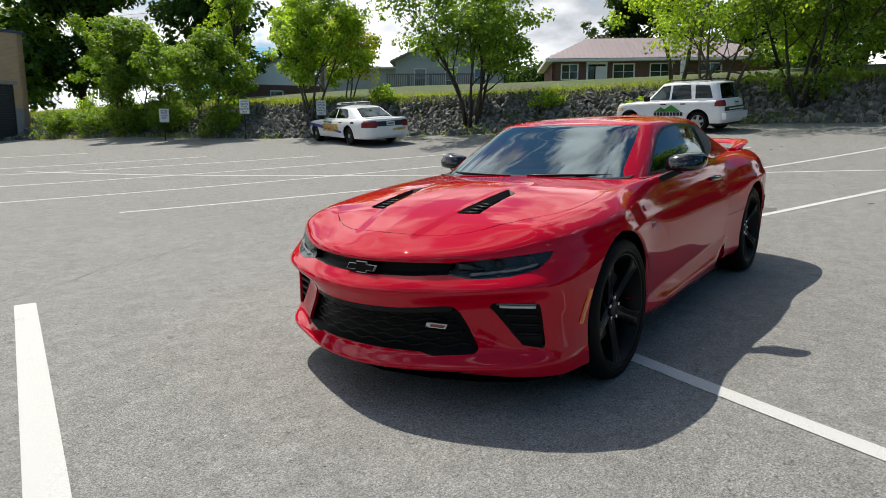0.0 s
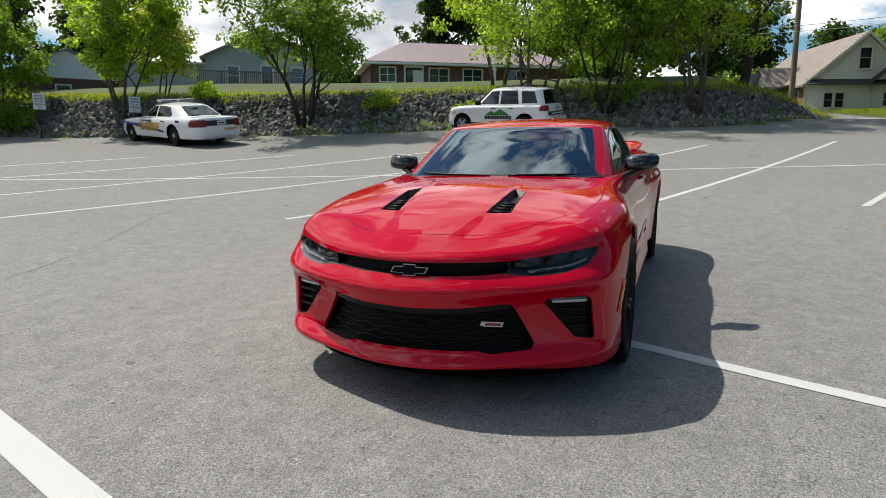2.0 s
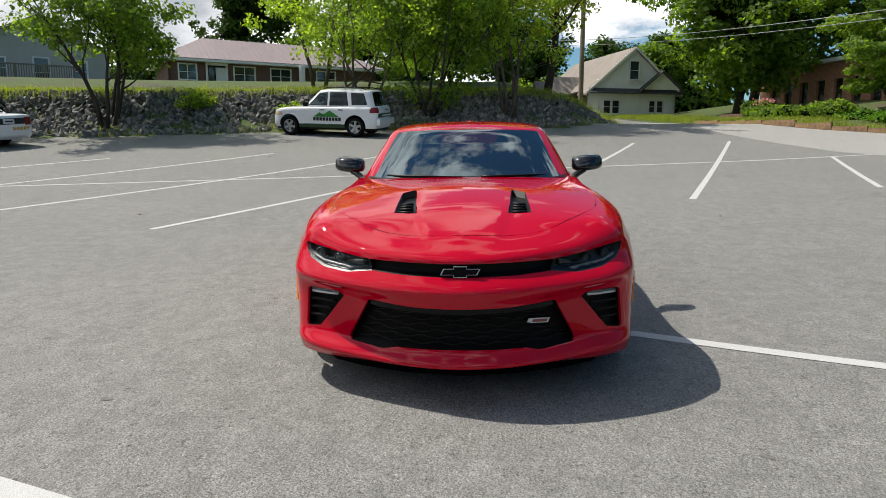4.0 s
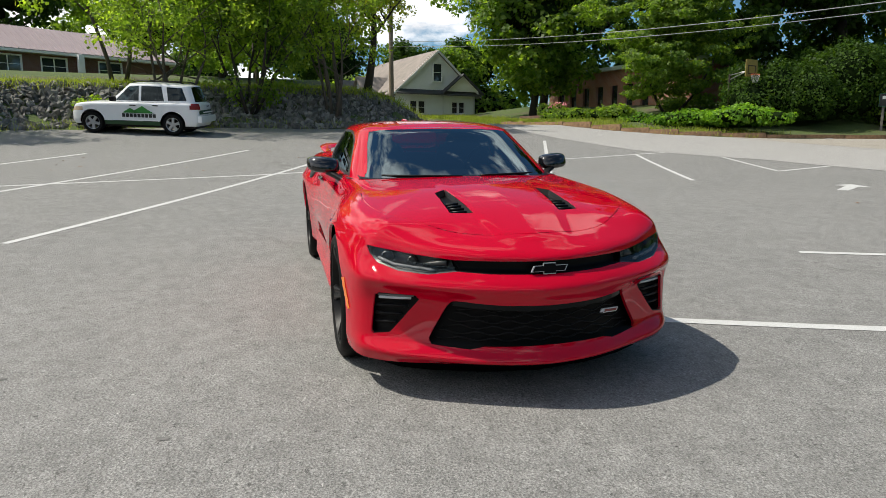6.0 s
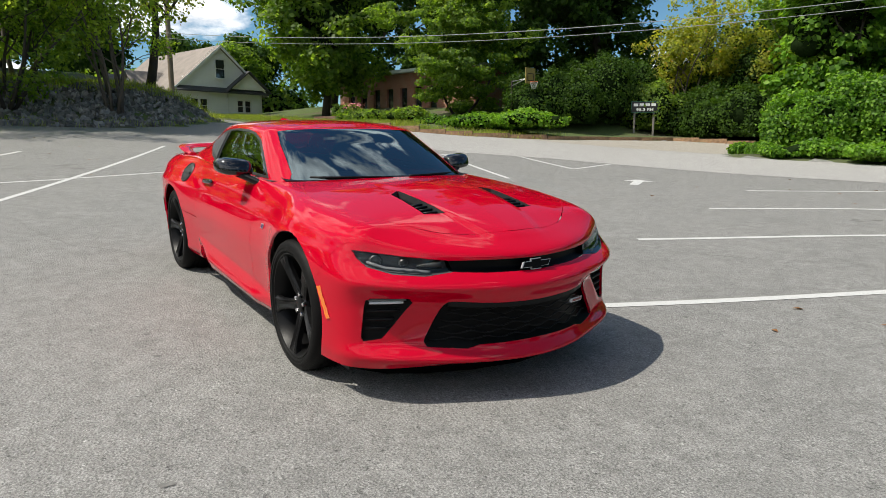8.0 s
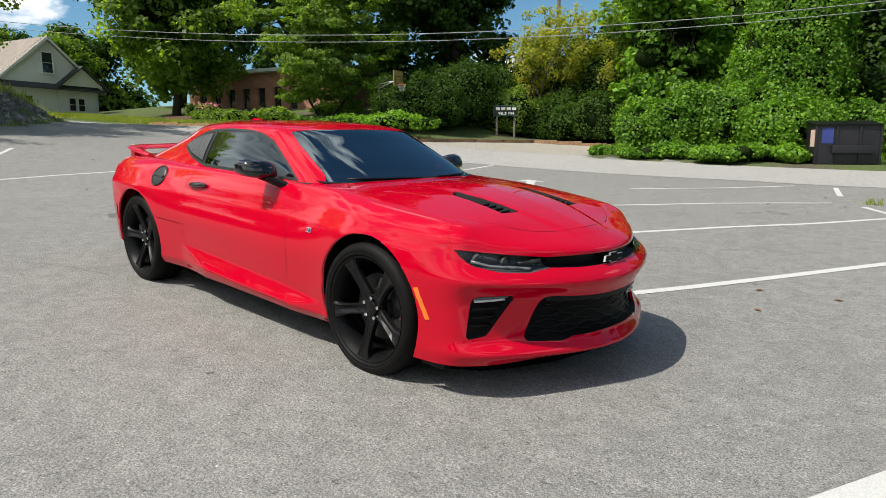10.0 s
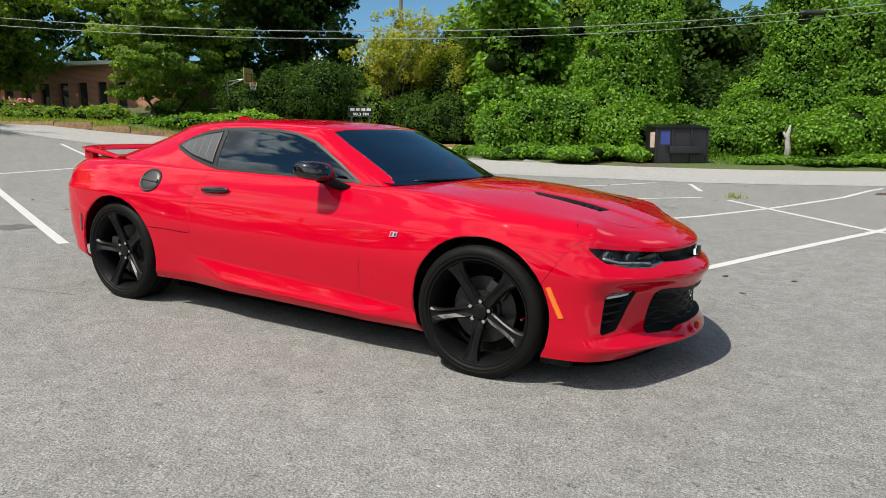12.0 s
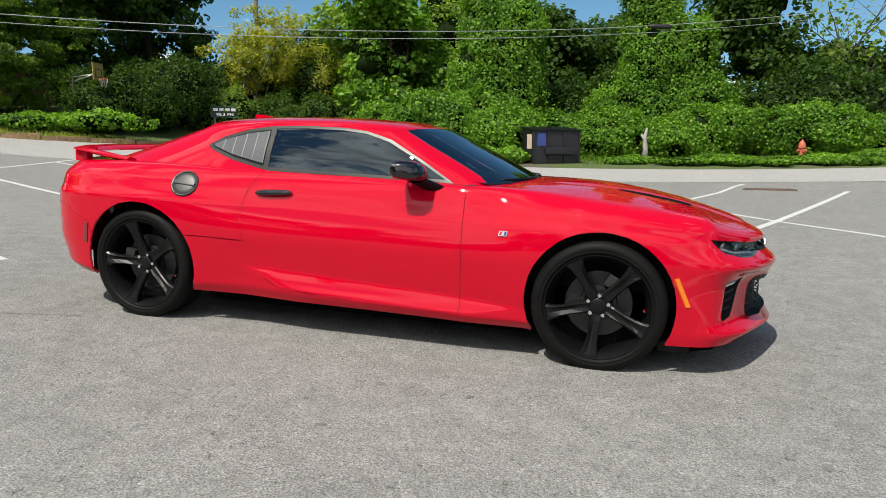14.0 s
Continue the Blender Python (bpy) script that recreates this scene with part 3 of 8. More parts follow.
def tree(name, x, y, height, width, leaf_mat, label, seed, stems=1, clear=0.25, leaves=12000, leaf=0.12, bark=None, clump=0.5, depth=2, sink=0.1, category="tree", group="", lean=(0, 0), squash=1.0, clumps=60):
    """A tree of stems, limbs and a crown of leaves in clumps with gaps between them."""
    rng = np.random.default_rng(seed)
    out, ends = [], []
    for s in range(stems):
        a = 2 * math.pi * (s + rng.uniform(0, 0.6)) / max(stems, 1)
        off = 0.0 if stems == 1 else 0.22
        slant = 0.05 if stems == 1 else rng.uniform(0.15, 0.5)
        base = Vector((off * math.cos(a), off * math.sin(a), -sink))
        way = Vector((math.cos(a) * slant + lean[0], math.sin(a) * slant + lean[1], 1)).normalized()
        trunk_len = height * (0.55 if stems == 1 else rng.uniform(0.45, 0.62))
        radius = height * (0.022 if stems == 1 else 0.0105)
        grow(rng, base, way, trunk_len, radius, depth, out, ends, 0.15, 0.62, 5 if stems == 1 else 3)
    P = np.array([p for p, _ in ends])
    top, wide = P[:, 2].max(), max(np.ptp(P[:, 0]), np.ptp(P[:, 1]), 0.1)
    k_w, k_h = (width - clump) / wide, (height - clump * 0.6) / top
    fix = lambda p: Vector((p[0] * (k_w if p[2] > 0 else 1), p[1] * (k_w if p[2] > 0 else 1), p[2] * k_h if p[2] > 0 else p[2]))
    out = [([fix(p) for p in pts], rad, s) for pts, rad, s in out]
    C = np.array([fix(p) for p, _ in ends])
    C = C[C[:, 2] > height * clear]
    # clumps fill an uneven crown that is widest a little under its middle
    extra = []
    lobes = [(rng.uniform(0, 2 * math.pi), rng.uniform(0.6, 1.25), rng.uniform(0, 2 * math.pi)) for _ in range(4)]
    while len(extra) < clumps:
        f, a, r = rng.uniform(0, 1), rng.uniform(0, 2 * math.pi), rng.uniform(0, 1) ** 0.45
        prof = max(0.0, math.sin(math.pi * (0.10 + 0.86 * f) ** 0.8)) ** 0.6
        wob = 0.78 + 0.22 * sum(math.sin(k * a + ph + 5 * f) * w for k, (ph, w, _) in enumerate(lobes, 1)) / 2
        rr = (width / 2 - clump * 0.5) * prof * wob * r
        extra.append((rr * math.cos(a) + lean[0] * height * f, rr * math.sin(a) + lean[1] * height * f, height * (clear + (0.97 - clear) * f)))
    C = np.concatenate([C, np.array(extra)])
    size = rng.uniform(0.45, 1.25, len(C)) * clump
    share = size ** 2 / (size ** 2).sum()
    pick = rng.choice(len(C), leaves, p=share)
    d = rng.normal(0, 1, (leaves, 3))
    d /= np.linalg.norm(d, axis=1)[:, None]
    rad = rng.uniform(0.15, 1.0, leaves) ** 0.6
    pos = C[pick] + d * (size[pick] * rad)[:, None] * np.array([1.15, 1.15, 0.8 * squash])
    mid = np.array([0, 0, height * 0.55])
    face = d * 0.5 + np.array([0, 0, 0.7]) + (pos - mid) / (np.linalg.norm(pos - mid, axis=1)[:, None] + 1e-6) * 0.4
    q = leaf_quads(rng, pos, face, leaf)
    ob = thing(name, label, category, pose(x, y, land_z(x, y), 0, 0, 0), group)
    part("trunk", tubes_mesh("trunk", out, bark or M_BARK), None, ob)
    part("crown", quads_mesh("crown", q, leaf_mat), None, ob)
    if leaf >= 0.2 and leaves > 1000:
        # dark lumps added in the heart of the crown stand for shade between leaves
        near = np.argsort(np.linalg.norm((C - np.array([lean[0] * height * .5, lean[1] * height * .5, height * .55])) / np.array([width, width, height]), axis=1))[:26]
        part("crown_shade_core", core_mesh([(*C[k], size[k] * 1.05, size[k] * 1.05, size[k] * .85) for k in near], 1.0, 2), M_SHADE, ob)
    return ob


def lumps_at(rng, lumps, n):
    """Points and outward ways on the outer skin of a heap of ellipsoids (cx, cy, cz, rx, ry, rz)."""
    L = np.array(lumps, float)
    area = (L[:, 3] * L[:, 4] + L[:, 3] * L[:, 5] + L[:, 4] * L[:, 5])
    P, N = [], []
    need = n
    while need > 0:
        k = rng.choice(len(L), need * 2, p=area / area.sum())
        d = rng.normal(0, 1, (len(k), 3))
        d /= np.linalg.norm(d, axis=1)[:, None]
        p = L[k, :3] + d * L[k, 3:] * (1 + rng.normal(0, 0.10, len(k)) - 0.2 * rng.uniform(0, 1, len(k)) ** 3)[:, None]
        # the skin is bundled: where it sinks in, the shade-dark core shows
        sway = np.sin(p[:, 0] * 2.1 + 2.3 * np.sin(p[:, 2] * 3.3 + p[:, 1])) + np.sin(p[:, 2] * 3.1 + 2.7 * np.sin(p[:, 0] * 1.7 + 1.0)) + np.sin(p[:, 1] * 3.9 + p[:, 0] * 5.3 + 2.0)
        p = p + d * (0.05 * sway)[:, None]
        ok = (p[:, 2] > -0.1) & (sway > -1.35 + rng.normal(0, 0.6, len(k)))
        for c in L:
            r = (((p - c[:3]) / (c[3:] * 0.84)) ** 2).sum(1)
            ok &= r > 1
        nn = d / L[k, 3:]
        nn /= np.linalg.norm(nn, axis=1)[:, None]
        P.append(p[ok][:need])
        N.append(nn[ok][:need])
        need -= min(need, int(ok.sum()))
    return np.concatenate(P), np.concatenate(N)


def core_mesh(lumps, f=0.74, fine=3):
    """Dark, lumpy core of a leafy heap that stands for the shade inside it."""
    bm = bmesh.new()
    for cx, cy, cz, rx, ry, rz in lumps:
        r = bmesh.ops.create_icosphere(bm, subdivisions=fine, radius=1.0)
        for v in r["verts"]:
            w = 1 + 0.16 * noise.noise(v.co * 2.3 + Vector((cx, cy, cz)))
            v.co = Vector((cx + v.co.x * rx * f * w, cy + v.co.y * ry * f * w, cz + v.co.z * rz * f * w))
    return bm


def leafy(name, x, y, lumps, mat, label, seed, leaves, leaf, category="shrub", tilt=0.8, base=None, kind="", group=""):
    """A dense heap of leaves: vines over trees, hedges and bushes."""
    rng = np.random.default_rng(seed)
    P, N = lumps_at(rng, lumps, leaves)
    N = N + np.array([0, 0, 0.35])
    q = leaf_quads(rng, P, N, leaf, 1.2, tilt)
    ob = thing(name, label, category, pose(x, y, land_z(x, y) if base is None else base), group, kind)
    # added dark core without twigs: shade between the leaves as a solid
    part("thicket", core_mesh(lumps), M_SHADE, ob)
    part("leaves", quads_mesh("leaves", q, mat), None, ob)
    return ob


def heap(rng, x0, x1, y0, y1, h, r, n):
    """Random ellipsoids along a strip, standing on the ground."""
    out = []
    for k in range(n):
        rr = r * rng.uniform(0.7, 1.25)
        hh = h * rng.uniform(0.75, 1.2)
        out.append((rng.uniform(x0, x1), rng.uniform(y0, y1), hh * 0.45, rr, rr * rng.uniform(0.8, 1.1), hh * 0.55))
    return out


# trees at the foot of the stone bank and on it
tree("small_tree", -13.7, -31.5, 5.89, 6.06, M_LEAF_MID, "leafy green young tree at the foot of a stone bank", 11, 3, 0.3, 21483, 0.112, clump=.42, clumps=64, group="trees on the bank")
tree("small_tree", -14.4, -25.6, 4.73, 4.93, M_LEAF_MID, "light green young tree leaning over stones", 12, 3, 0.3, 12172, 0.112, clump=.42, clumps=64, group="trees on the bank")
tree("ivy_tree", -20.5, -32.0, 10.14, 4.36, M_LEAF_LIGHT, "tall thin tree with ivy on its trunk", 13, 1, 0.3, 9308, 0.120, M_BARK_DARK, clump=.42, clumps=64, group="trees on the bank")
tree("small_tree", -16.0, -20.3, 6.37, 5.31, M_LEAF_LIGHT, "light green many-stemmed tree behind a patrol car", 14, 4, 0.24, 20050, 0.103, clump=.42, clumps=64, group="trees on the bank")
tree("small_tree", -19.3, -21.2, 4.45, 3.41, M_LEAF_TURN, "thin yellow-green young tree on the bank", 15, 3, 0.25, 7876, 0.095, clump=.42, clumps=64, group="trees on the bank")
tree("many_stemmed_tree", -17.7, -12.9, 7.73, 8.19, M_LEAF_MID, "green many-stemmed tree in front of the stones", 16, 6, 0.28, 16111, 0.112, M_BARK_DARK, clump=.5, clumps=84, group="trees on the bank")
tree("small_tree", -21.2, -4.6, 7.08, 8.70, M_LEAF_LIGHT, "airy light green tree with bare grey stems", 17, 5, 0.34, 7876, 0.103, clump=.5, clumps=84, group="trees on the bank")
tree("small_tree", -22.2, -1.9, 6.87, 8.19, M_LEAF_MID, "dense green bushy tree on the bank", 18, 6, 0.06, 12631, 0.112, M_BARK_DARK, clump=.5, clumps=84, group="trees on the bank")
tree("small_tree", -22.5, 1.4, 7.08, 6.40, M_LEAF_LIGHT, "vase-shaped light green tree with slender stems", 19, 6, 0.34, 8592, 0.103, clump=.5, clumps=84, group="trees on the bank")
tree("ivy_tree", -26.0, 3.2, 9.66, 6.91, M_LEAF_TURN, "tall dark-trunked tree with yellow-green leaves", 20, 1, 0.3, 8269, 0.120, M_BARK_DARK, clump=.5, clumps=84, group="trees on the bank")
tree("shade_tree", -24.5, -7.0, 9.13, 8.32, M_LEAF_LIGHT, "light green tree behind the stone bank", 21, 2, 0.3, 10310, 0.129, clump=.5, clumps=84, group="trees on the bank")
tree("shade_tree", -27.5, -1.5, 9.66, 10.24, M_LEAF_MID, "green tree behind the stone bank", 22, 2, 0.12, 12172, 0.138, clump=.5, clumps=84, group="trees on the bank")

# large trees behind the houses
for n, (tx, ty, th, tw, mat, nl, lf) in enumerate((
        (-33, -52, 17, 13, M_LEAF_DARK, 14000, 0.34), (-26.5, -63, 17, 15, M_LEAF_DARK, 14000, 0.38), (-20.5, -62, 9, 9, M_LEAF_MID, 8000, 0.36), (-64, 17.5, 7, 9, M_LEAF_MID, 9000, 0.28), (-68, 20, 8, 13, M_LEAF_DARK, 8000, 0.36), (-52, -60, 13, 12, M_LEAF_DARK, 8000, 0.4), (-66, -24, 17, 12, M_LEAF_DARK, 11000, 0.36), (-74, -12, 13, 13, M_LEAF_MID, 9000, 0.4),
        (-46, -2, 10, 10, M_LEAF_DARK, 12000, 0.28), (-40, -4, 9, 8, M_LEAF_MID, 11000, 0.24), (-58, 2, 10, 9, M_LEAF_DARK, 9000, 0.3), (-86, 8, 14, 11, M_LEAF_DARK, 8000, 0.4), (-92, 18, 12, 12, M_LEAF_DARK, 8000, 0.4),
        (-38.5, 16.6, 13.5, 10.5, M_LEAF_MID, 22000, 0.26), (-47, 21, 17, 12, M_LEAF_DARK, 16000, 0.32), (-41, 28, 19, 13, M_LEAF_DARK, 16000, 0.34), (-60, 30, 15, 14, M_LEAF_DARK, 9000, 0.4),
        (-28.5, 25.5, 19, 14.5, M_LEAF_DARK, 30000, 0.27), (-27.3, 32.0, 16, 10, M_LEAF_DARK, 18000, 0.27), (-33.5, 36, 18, 9, M_LEAF_DARK, 14000, 0.32))):
    tree("large_tree", tx, ty, th, tw, mat, "tall leafy tree behind the lot", 40 + n, 1, 0.12, nl, lf, M_BARK_DARK, 1.0, 2, group="large trees", clumps=170)

# unseen trees added behind the camera's way, to darken what the paint mirrors
for n, (tx, ty, th, tw) in enumerate(((6, -46, 11, 12), (17, -43, 13, 13), (28, -36, 11, 12), (36, -26, 13, 13), (41, -13, 11, 12), (43, 0, 12, 13), (41, 13, 12, 12), (34, 24, 12, 11))):
    tree("large_tree", tx, ty, th, tw, M_LEAF_DARK, "leafy tree across the lot", 150 + n, 1, 0.04, 6500, 0.5, M_BARK_DARK, 1.2, 2, group="large trees", clumps=150)

tree("dogwood", -26.6, 19.6, 7.4, 8.6, M_LEAF_MID, "green dogwood with layered boughs beside the alley", 70, 2, 0.06, 46000, 0.125, M_BARK_DARK, 0.55, 2, squash=0.6, clumps=230)
tree("redbud", -19.6, 30.0, 6.8, 6.8, M_LEAF_TURN, "yellowing small tree behind a sign", 71, 4, 0.22, 9000, 0.13, M_BARK, 0.5)
tree("small_tree", -16.6, 33.2, 6.0, 6.5, M_LEAF_TURN, "yellow-green small tree at the wood's edge", 72, 4, 0.15, 9000, 0.14, M_BARK, 0.55)

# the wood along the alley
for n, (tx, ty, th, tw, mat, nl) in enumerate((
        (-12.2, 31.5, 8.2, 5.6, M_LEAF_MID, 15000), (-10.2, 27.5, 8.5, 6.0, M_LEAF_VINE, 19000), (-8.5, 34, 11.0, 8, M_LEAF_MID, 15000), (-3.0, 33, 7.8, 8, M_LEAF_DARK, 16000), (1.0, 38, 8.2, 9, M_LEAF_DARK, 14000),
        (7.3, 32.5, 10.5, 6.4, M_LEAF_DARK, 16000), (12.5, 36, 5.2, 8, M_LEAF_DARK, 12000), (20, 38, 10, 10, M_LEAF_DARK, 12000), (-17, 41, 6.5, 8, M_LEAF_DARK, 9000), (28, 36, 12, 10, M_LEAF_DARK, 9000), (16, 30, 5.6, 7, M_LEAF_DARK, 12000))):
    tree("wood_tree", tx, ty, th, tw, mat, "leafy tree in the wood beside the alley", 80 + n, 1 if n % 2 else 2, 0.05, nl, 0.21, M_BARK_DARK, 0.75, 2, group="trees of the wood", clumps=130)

tree("bare_tree", 13.2, 33.0, 9.0, 8.5, M_LEAF_MID, "half-dead tree with dark bare limbs", 95, 1, 0.3, 500, 0.2, M_BARK_DARK, 0.6, 2, lean=(-.22, 0), clumps=6)
vine = np.random.default_rng(5)
leafy("vine_covered_tree", -4.2, 25.0, [(0, 0, 2.0, 2.0, 1.6, 2.4), (0.2, 0, 4.4, 1.7, 1.4, 2.2), (-.3, .2, 6.1, 1.4, 1.2, 1.6), (.9, 0, 5.7, 1.1, 1.0, 1.3), (-1.1, .1, 3.6, 1.1, 1.0, 1.5)], M_LEAF_VINE,
      "tree stump tower smothered in bright green kudzu", 6, 35000, 0.105, "vine")
leafy("vine_covered_tree", 2.4, 26.6, [(0, 0, 1.6, 2.2, 1.6, 1.9), (.1, .2, 4.0, 1.5, 1.2, 2.4), (-.2, .2, 6.6, 1.2, 1.0, 2.2), (.2, .2, 8.6, .8, .7, 1.6), (1.6, .1, 4.4, .9, .8, 1.6), (1.9, 0, 1.9, 1.5, 1.2, 1.6), (-1.7, -.3, 1.3, 1.4, 1.1, 1.5)], M_LEAF_VINE,
      "tall dead tree smothered in bright green kudzu", 7, 47250, 0.105, "vine")
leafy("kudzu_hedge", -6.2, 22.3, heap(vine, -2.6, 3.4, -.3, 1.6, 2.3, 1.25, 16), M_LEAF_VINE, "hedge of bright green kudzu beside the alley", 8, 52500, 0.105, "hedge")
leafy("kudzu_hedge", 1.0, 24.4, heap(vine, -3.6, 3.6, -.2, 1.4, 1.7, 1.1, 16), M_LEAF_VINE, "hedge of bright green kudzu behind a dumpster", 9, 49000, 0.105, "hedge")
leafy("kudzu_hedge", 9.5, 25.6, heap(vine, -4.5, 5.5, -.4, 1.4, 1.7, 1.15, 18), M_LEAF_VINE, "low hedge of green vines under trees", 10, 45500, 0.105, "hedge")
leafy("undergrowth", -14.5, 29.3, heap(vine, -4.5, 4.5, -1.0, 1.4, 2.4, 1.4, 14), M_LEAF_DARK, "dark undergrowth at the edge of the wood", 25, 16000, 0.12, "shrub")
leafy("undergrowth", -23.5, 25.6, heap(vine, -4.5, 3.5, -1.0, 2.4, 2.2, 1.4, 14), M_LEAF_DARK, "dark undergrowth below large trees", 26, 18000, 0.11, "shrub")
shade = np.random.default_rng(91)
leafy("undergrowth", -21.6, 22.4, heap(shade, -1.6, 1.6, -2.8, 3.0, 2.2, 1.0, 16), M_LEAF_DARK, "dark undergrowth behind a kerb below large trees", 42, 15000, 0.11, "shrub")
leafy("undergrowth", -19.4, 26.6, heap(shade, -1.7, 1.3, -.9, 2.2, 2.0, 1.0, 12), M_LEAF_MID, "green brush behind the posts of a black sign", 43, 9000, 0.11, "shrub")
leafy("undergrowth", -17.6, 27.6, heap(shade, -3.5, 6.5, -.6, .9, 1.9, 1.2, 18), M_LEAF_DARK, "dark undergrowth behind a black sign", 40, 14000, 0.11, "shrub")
# two heaps added behind the hedges; their dark leaves stand for shade there
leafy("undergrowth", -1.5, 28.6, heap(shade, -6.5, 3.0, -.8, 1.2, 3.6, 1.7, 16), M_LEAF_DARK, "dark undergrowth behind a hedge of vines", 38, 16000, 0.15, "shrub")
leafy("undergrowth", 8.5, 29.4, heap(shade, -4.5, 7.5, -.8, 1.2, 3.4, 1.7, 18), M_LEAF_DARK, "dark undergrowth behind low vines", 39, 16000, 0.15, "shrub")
leafy("far_thicket", -66.0, -24.0, heap(shade, -3.0, 3.0, -26, 18, 4.6, 3.2, 34), M_LEAF_DARK, "distant dark thicket behind the houses", 131, 15000, 0.34, "thicket", kind="stuff")
leafy("far_thicket", -66.0, 10.0, heap(shade, -3.0, 3.0, -12, 16, 4.2, 3.0, 24), M_LEAF_MID, "distant green thicket beside a white house", 132, 12000, 0.34, "thicket", kind="stuff")
leafy("ground_ivy", -21.9, 18.9, heap(vine, -4.0, 4.0, -2.1, 1.4, .6, 1.0, 30), M_LEAF_VINE, "bank of green ground ivy under a dogwood", 27, 9000, 0.13, "ground cover")
leafy("ground_ivy", -29.5, 16.0, heap(vine, -3.0, 3.0, -.8, .8, .7, .9, 10), M_LEAF_MID, "clipped green hedge before a brick building", 28, 6000, 0.12, "hedge")
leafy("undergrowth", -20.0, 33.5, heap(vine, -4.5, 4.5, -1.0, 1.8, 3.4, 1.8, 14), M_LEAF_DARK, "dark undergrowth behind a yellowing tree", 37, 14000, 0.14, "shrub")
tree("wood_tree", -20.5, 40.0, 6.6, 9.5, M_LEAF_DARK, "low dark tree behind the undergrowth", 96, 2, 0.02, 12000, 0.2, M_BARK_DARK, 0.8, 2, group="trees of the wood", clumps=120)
for n, (bx, by) in enumerate(((-12.9, -37.5), (-13.2, -34.0), (-13.3, -30.6), (-13.9, -28.0), (-14.2, -24.4), (-14.0, -32.4), (-14.4, -29.3))):
    tree("weed_bush", bx, by, 1.5, 2.6, M_LEAF_MID, "green brush growing over the foot of the stones", 110 + n, 7, 0.02, 3200, 0.085, M_BARK_DARK, 0.3, 1, category="weed", group="weeds on the bank", clumps=40)
leafy("ground_ivy", -6.0, 20.2, heap(vine, -3.4, 3.4, -.6, 1.0, .42, .75, 28), M_LEAF_VINE, "low green ivy along the alley's edge", 34, 21000, 0.105, "ground cover")
leafy("ground_ivy", 4.5, 20.7, heap(vine, -3.6, 5.0, -.5, 1.2, .2, .62, 34), M_LEAF_VINE, "low green ivy along the alley's edge", 35, 21000, 0.105, "ground cover")
leafy("ground_ivy", 13.5, 20.9, heap(vine, -4.0, 5.0, -.5, 1.2, .2, .65, 32), M_LEAF_VINE, "low green ivy along the alley's edge", 36, 15750, 0.105, "ground cover")
for n, (bx, by, bh) in enumerate(((-14.2, -36.5, 1.3), (-15.6, -30.0, .9), (-17.5, -17.4, .7), (-19.5, -10.4, .6), (-20.4, -7.0, .7))):
    tree("weed_bush", bx, by, bh * 1.2, 1.5, M_LEAF_LIGHT, "light green weeds growing between stones", 100 + n, 6, 0.02, 900, 0.08, M_BARK_DARK, 0.2, 1, category="weed", group="weeds on the bank", clumps=22)


def tufts(name, places, height, mat, label, seed, blades=22, spread=0.22):
    """Grass in tufts, as one joined mass."""
    rng = np.random.default_rng(seed)
    P = np.repeat(np.array(places), blades, 0)
    n = len(P)
    P = P + np.column_stack([rng.normal(0, spread, n), rng.normal(0, spread, n), np.zeros(n)])
    h = height * rng.uniform(0.4, 1.2, n)
    a = rng.uniform(0, 2 * math.pi, n)
    side = np.column_stack([np.cos(a), np.sin(a), np.zeros(n)]) * 0.010
    lean = np.column_stack([rng.normal(0, 0.35, n), rng.normal(0, 0.35, n), np.ones(n)]) * h[:, None]
    q = np.stack([P - side, P + side, P + lean + side * 0.3, P + lean - side * 0.3], 1)
    ob = part(name, quads_mesh(name, q, mat), None)
    return tagged(ob, label, "grass", kind="stuff")


def strip_places(rng, n, fx, fy):
    out = []
    for k in range(n):
        t = rng.uniform()
        x, y = fx(t, rng), fy(t, rng)
        out.append((x, y, land_z(x, y) - 0.03))
    return out


grs = np.random.default_rng(77)
tufts("long_grass", strip_places(grs, 2600, lambda t, r: lerp_knots(-45 + 53 * t, BANK) - r.uniform(2.0, 7.0), lambda t, r: -45 + 53 * t), 0.32, M_GRASS, "long pale grass along the top of the bank", 1, 30, .25)
tufts("verge_grass", strip_places(grs, 200, lambda t, r: -9 + 26 * t, lambda t, r: lerp_knots(-9 + 26 * t, NORTH) + (r.uniform(.7, 2.2) if not .2 < t < .36 else r.uniform(2.6, 3.6))), 0.26, M_LEAF_VINE, "green grass and vines along the alley", 2, 26)
tufts("verge_grass", strip_places(grs, 300, lambda t, r: -36 + 18 * t, lambda t, r: lerp_knots(-36 + 18 * t, NORTH) + r.uniform(.1, 2.0)), 0.22, M_GRASS, "grass along the road's edge", 3)
tufts("foot_weeds", strip_places(grs, 260, lambda t, r: lerp_knots(-45 + 53 * t, BANK) - r.uniform(-.15, .7), lambda t, r: -45 + 53 * t), 0.22, M_GRASS, "weeds at the foot of the stones", 4)
tufts("road_grass", strip_places(grs, 900, lambda t, r: -24 - 40 * t, lambda t, r: lerp_knots(-24 - 40 * t, NORTH) + r.uniform(.2, 4.0)), 0.25, M_GRASS, "lawn beside the side road", 5)

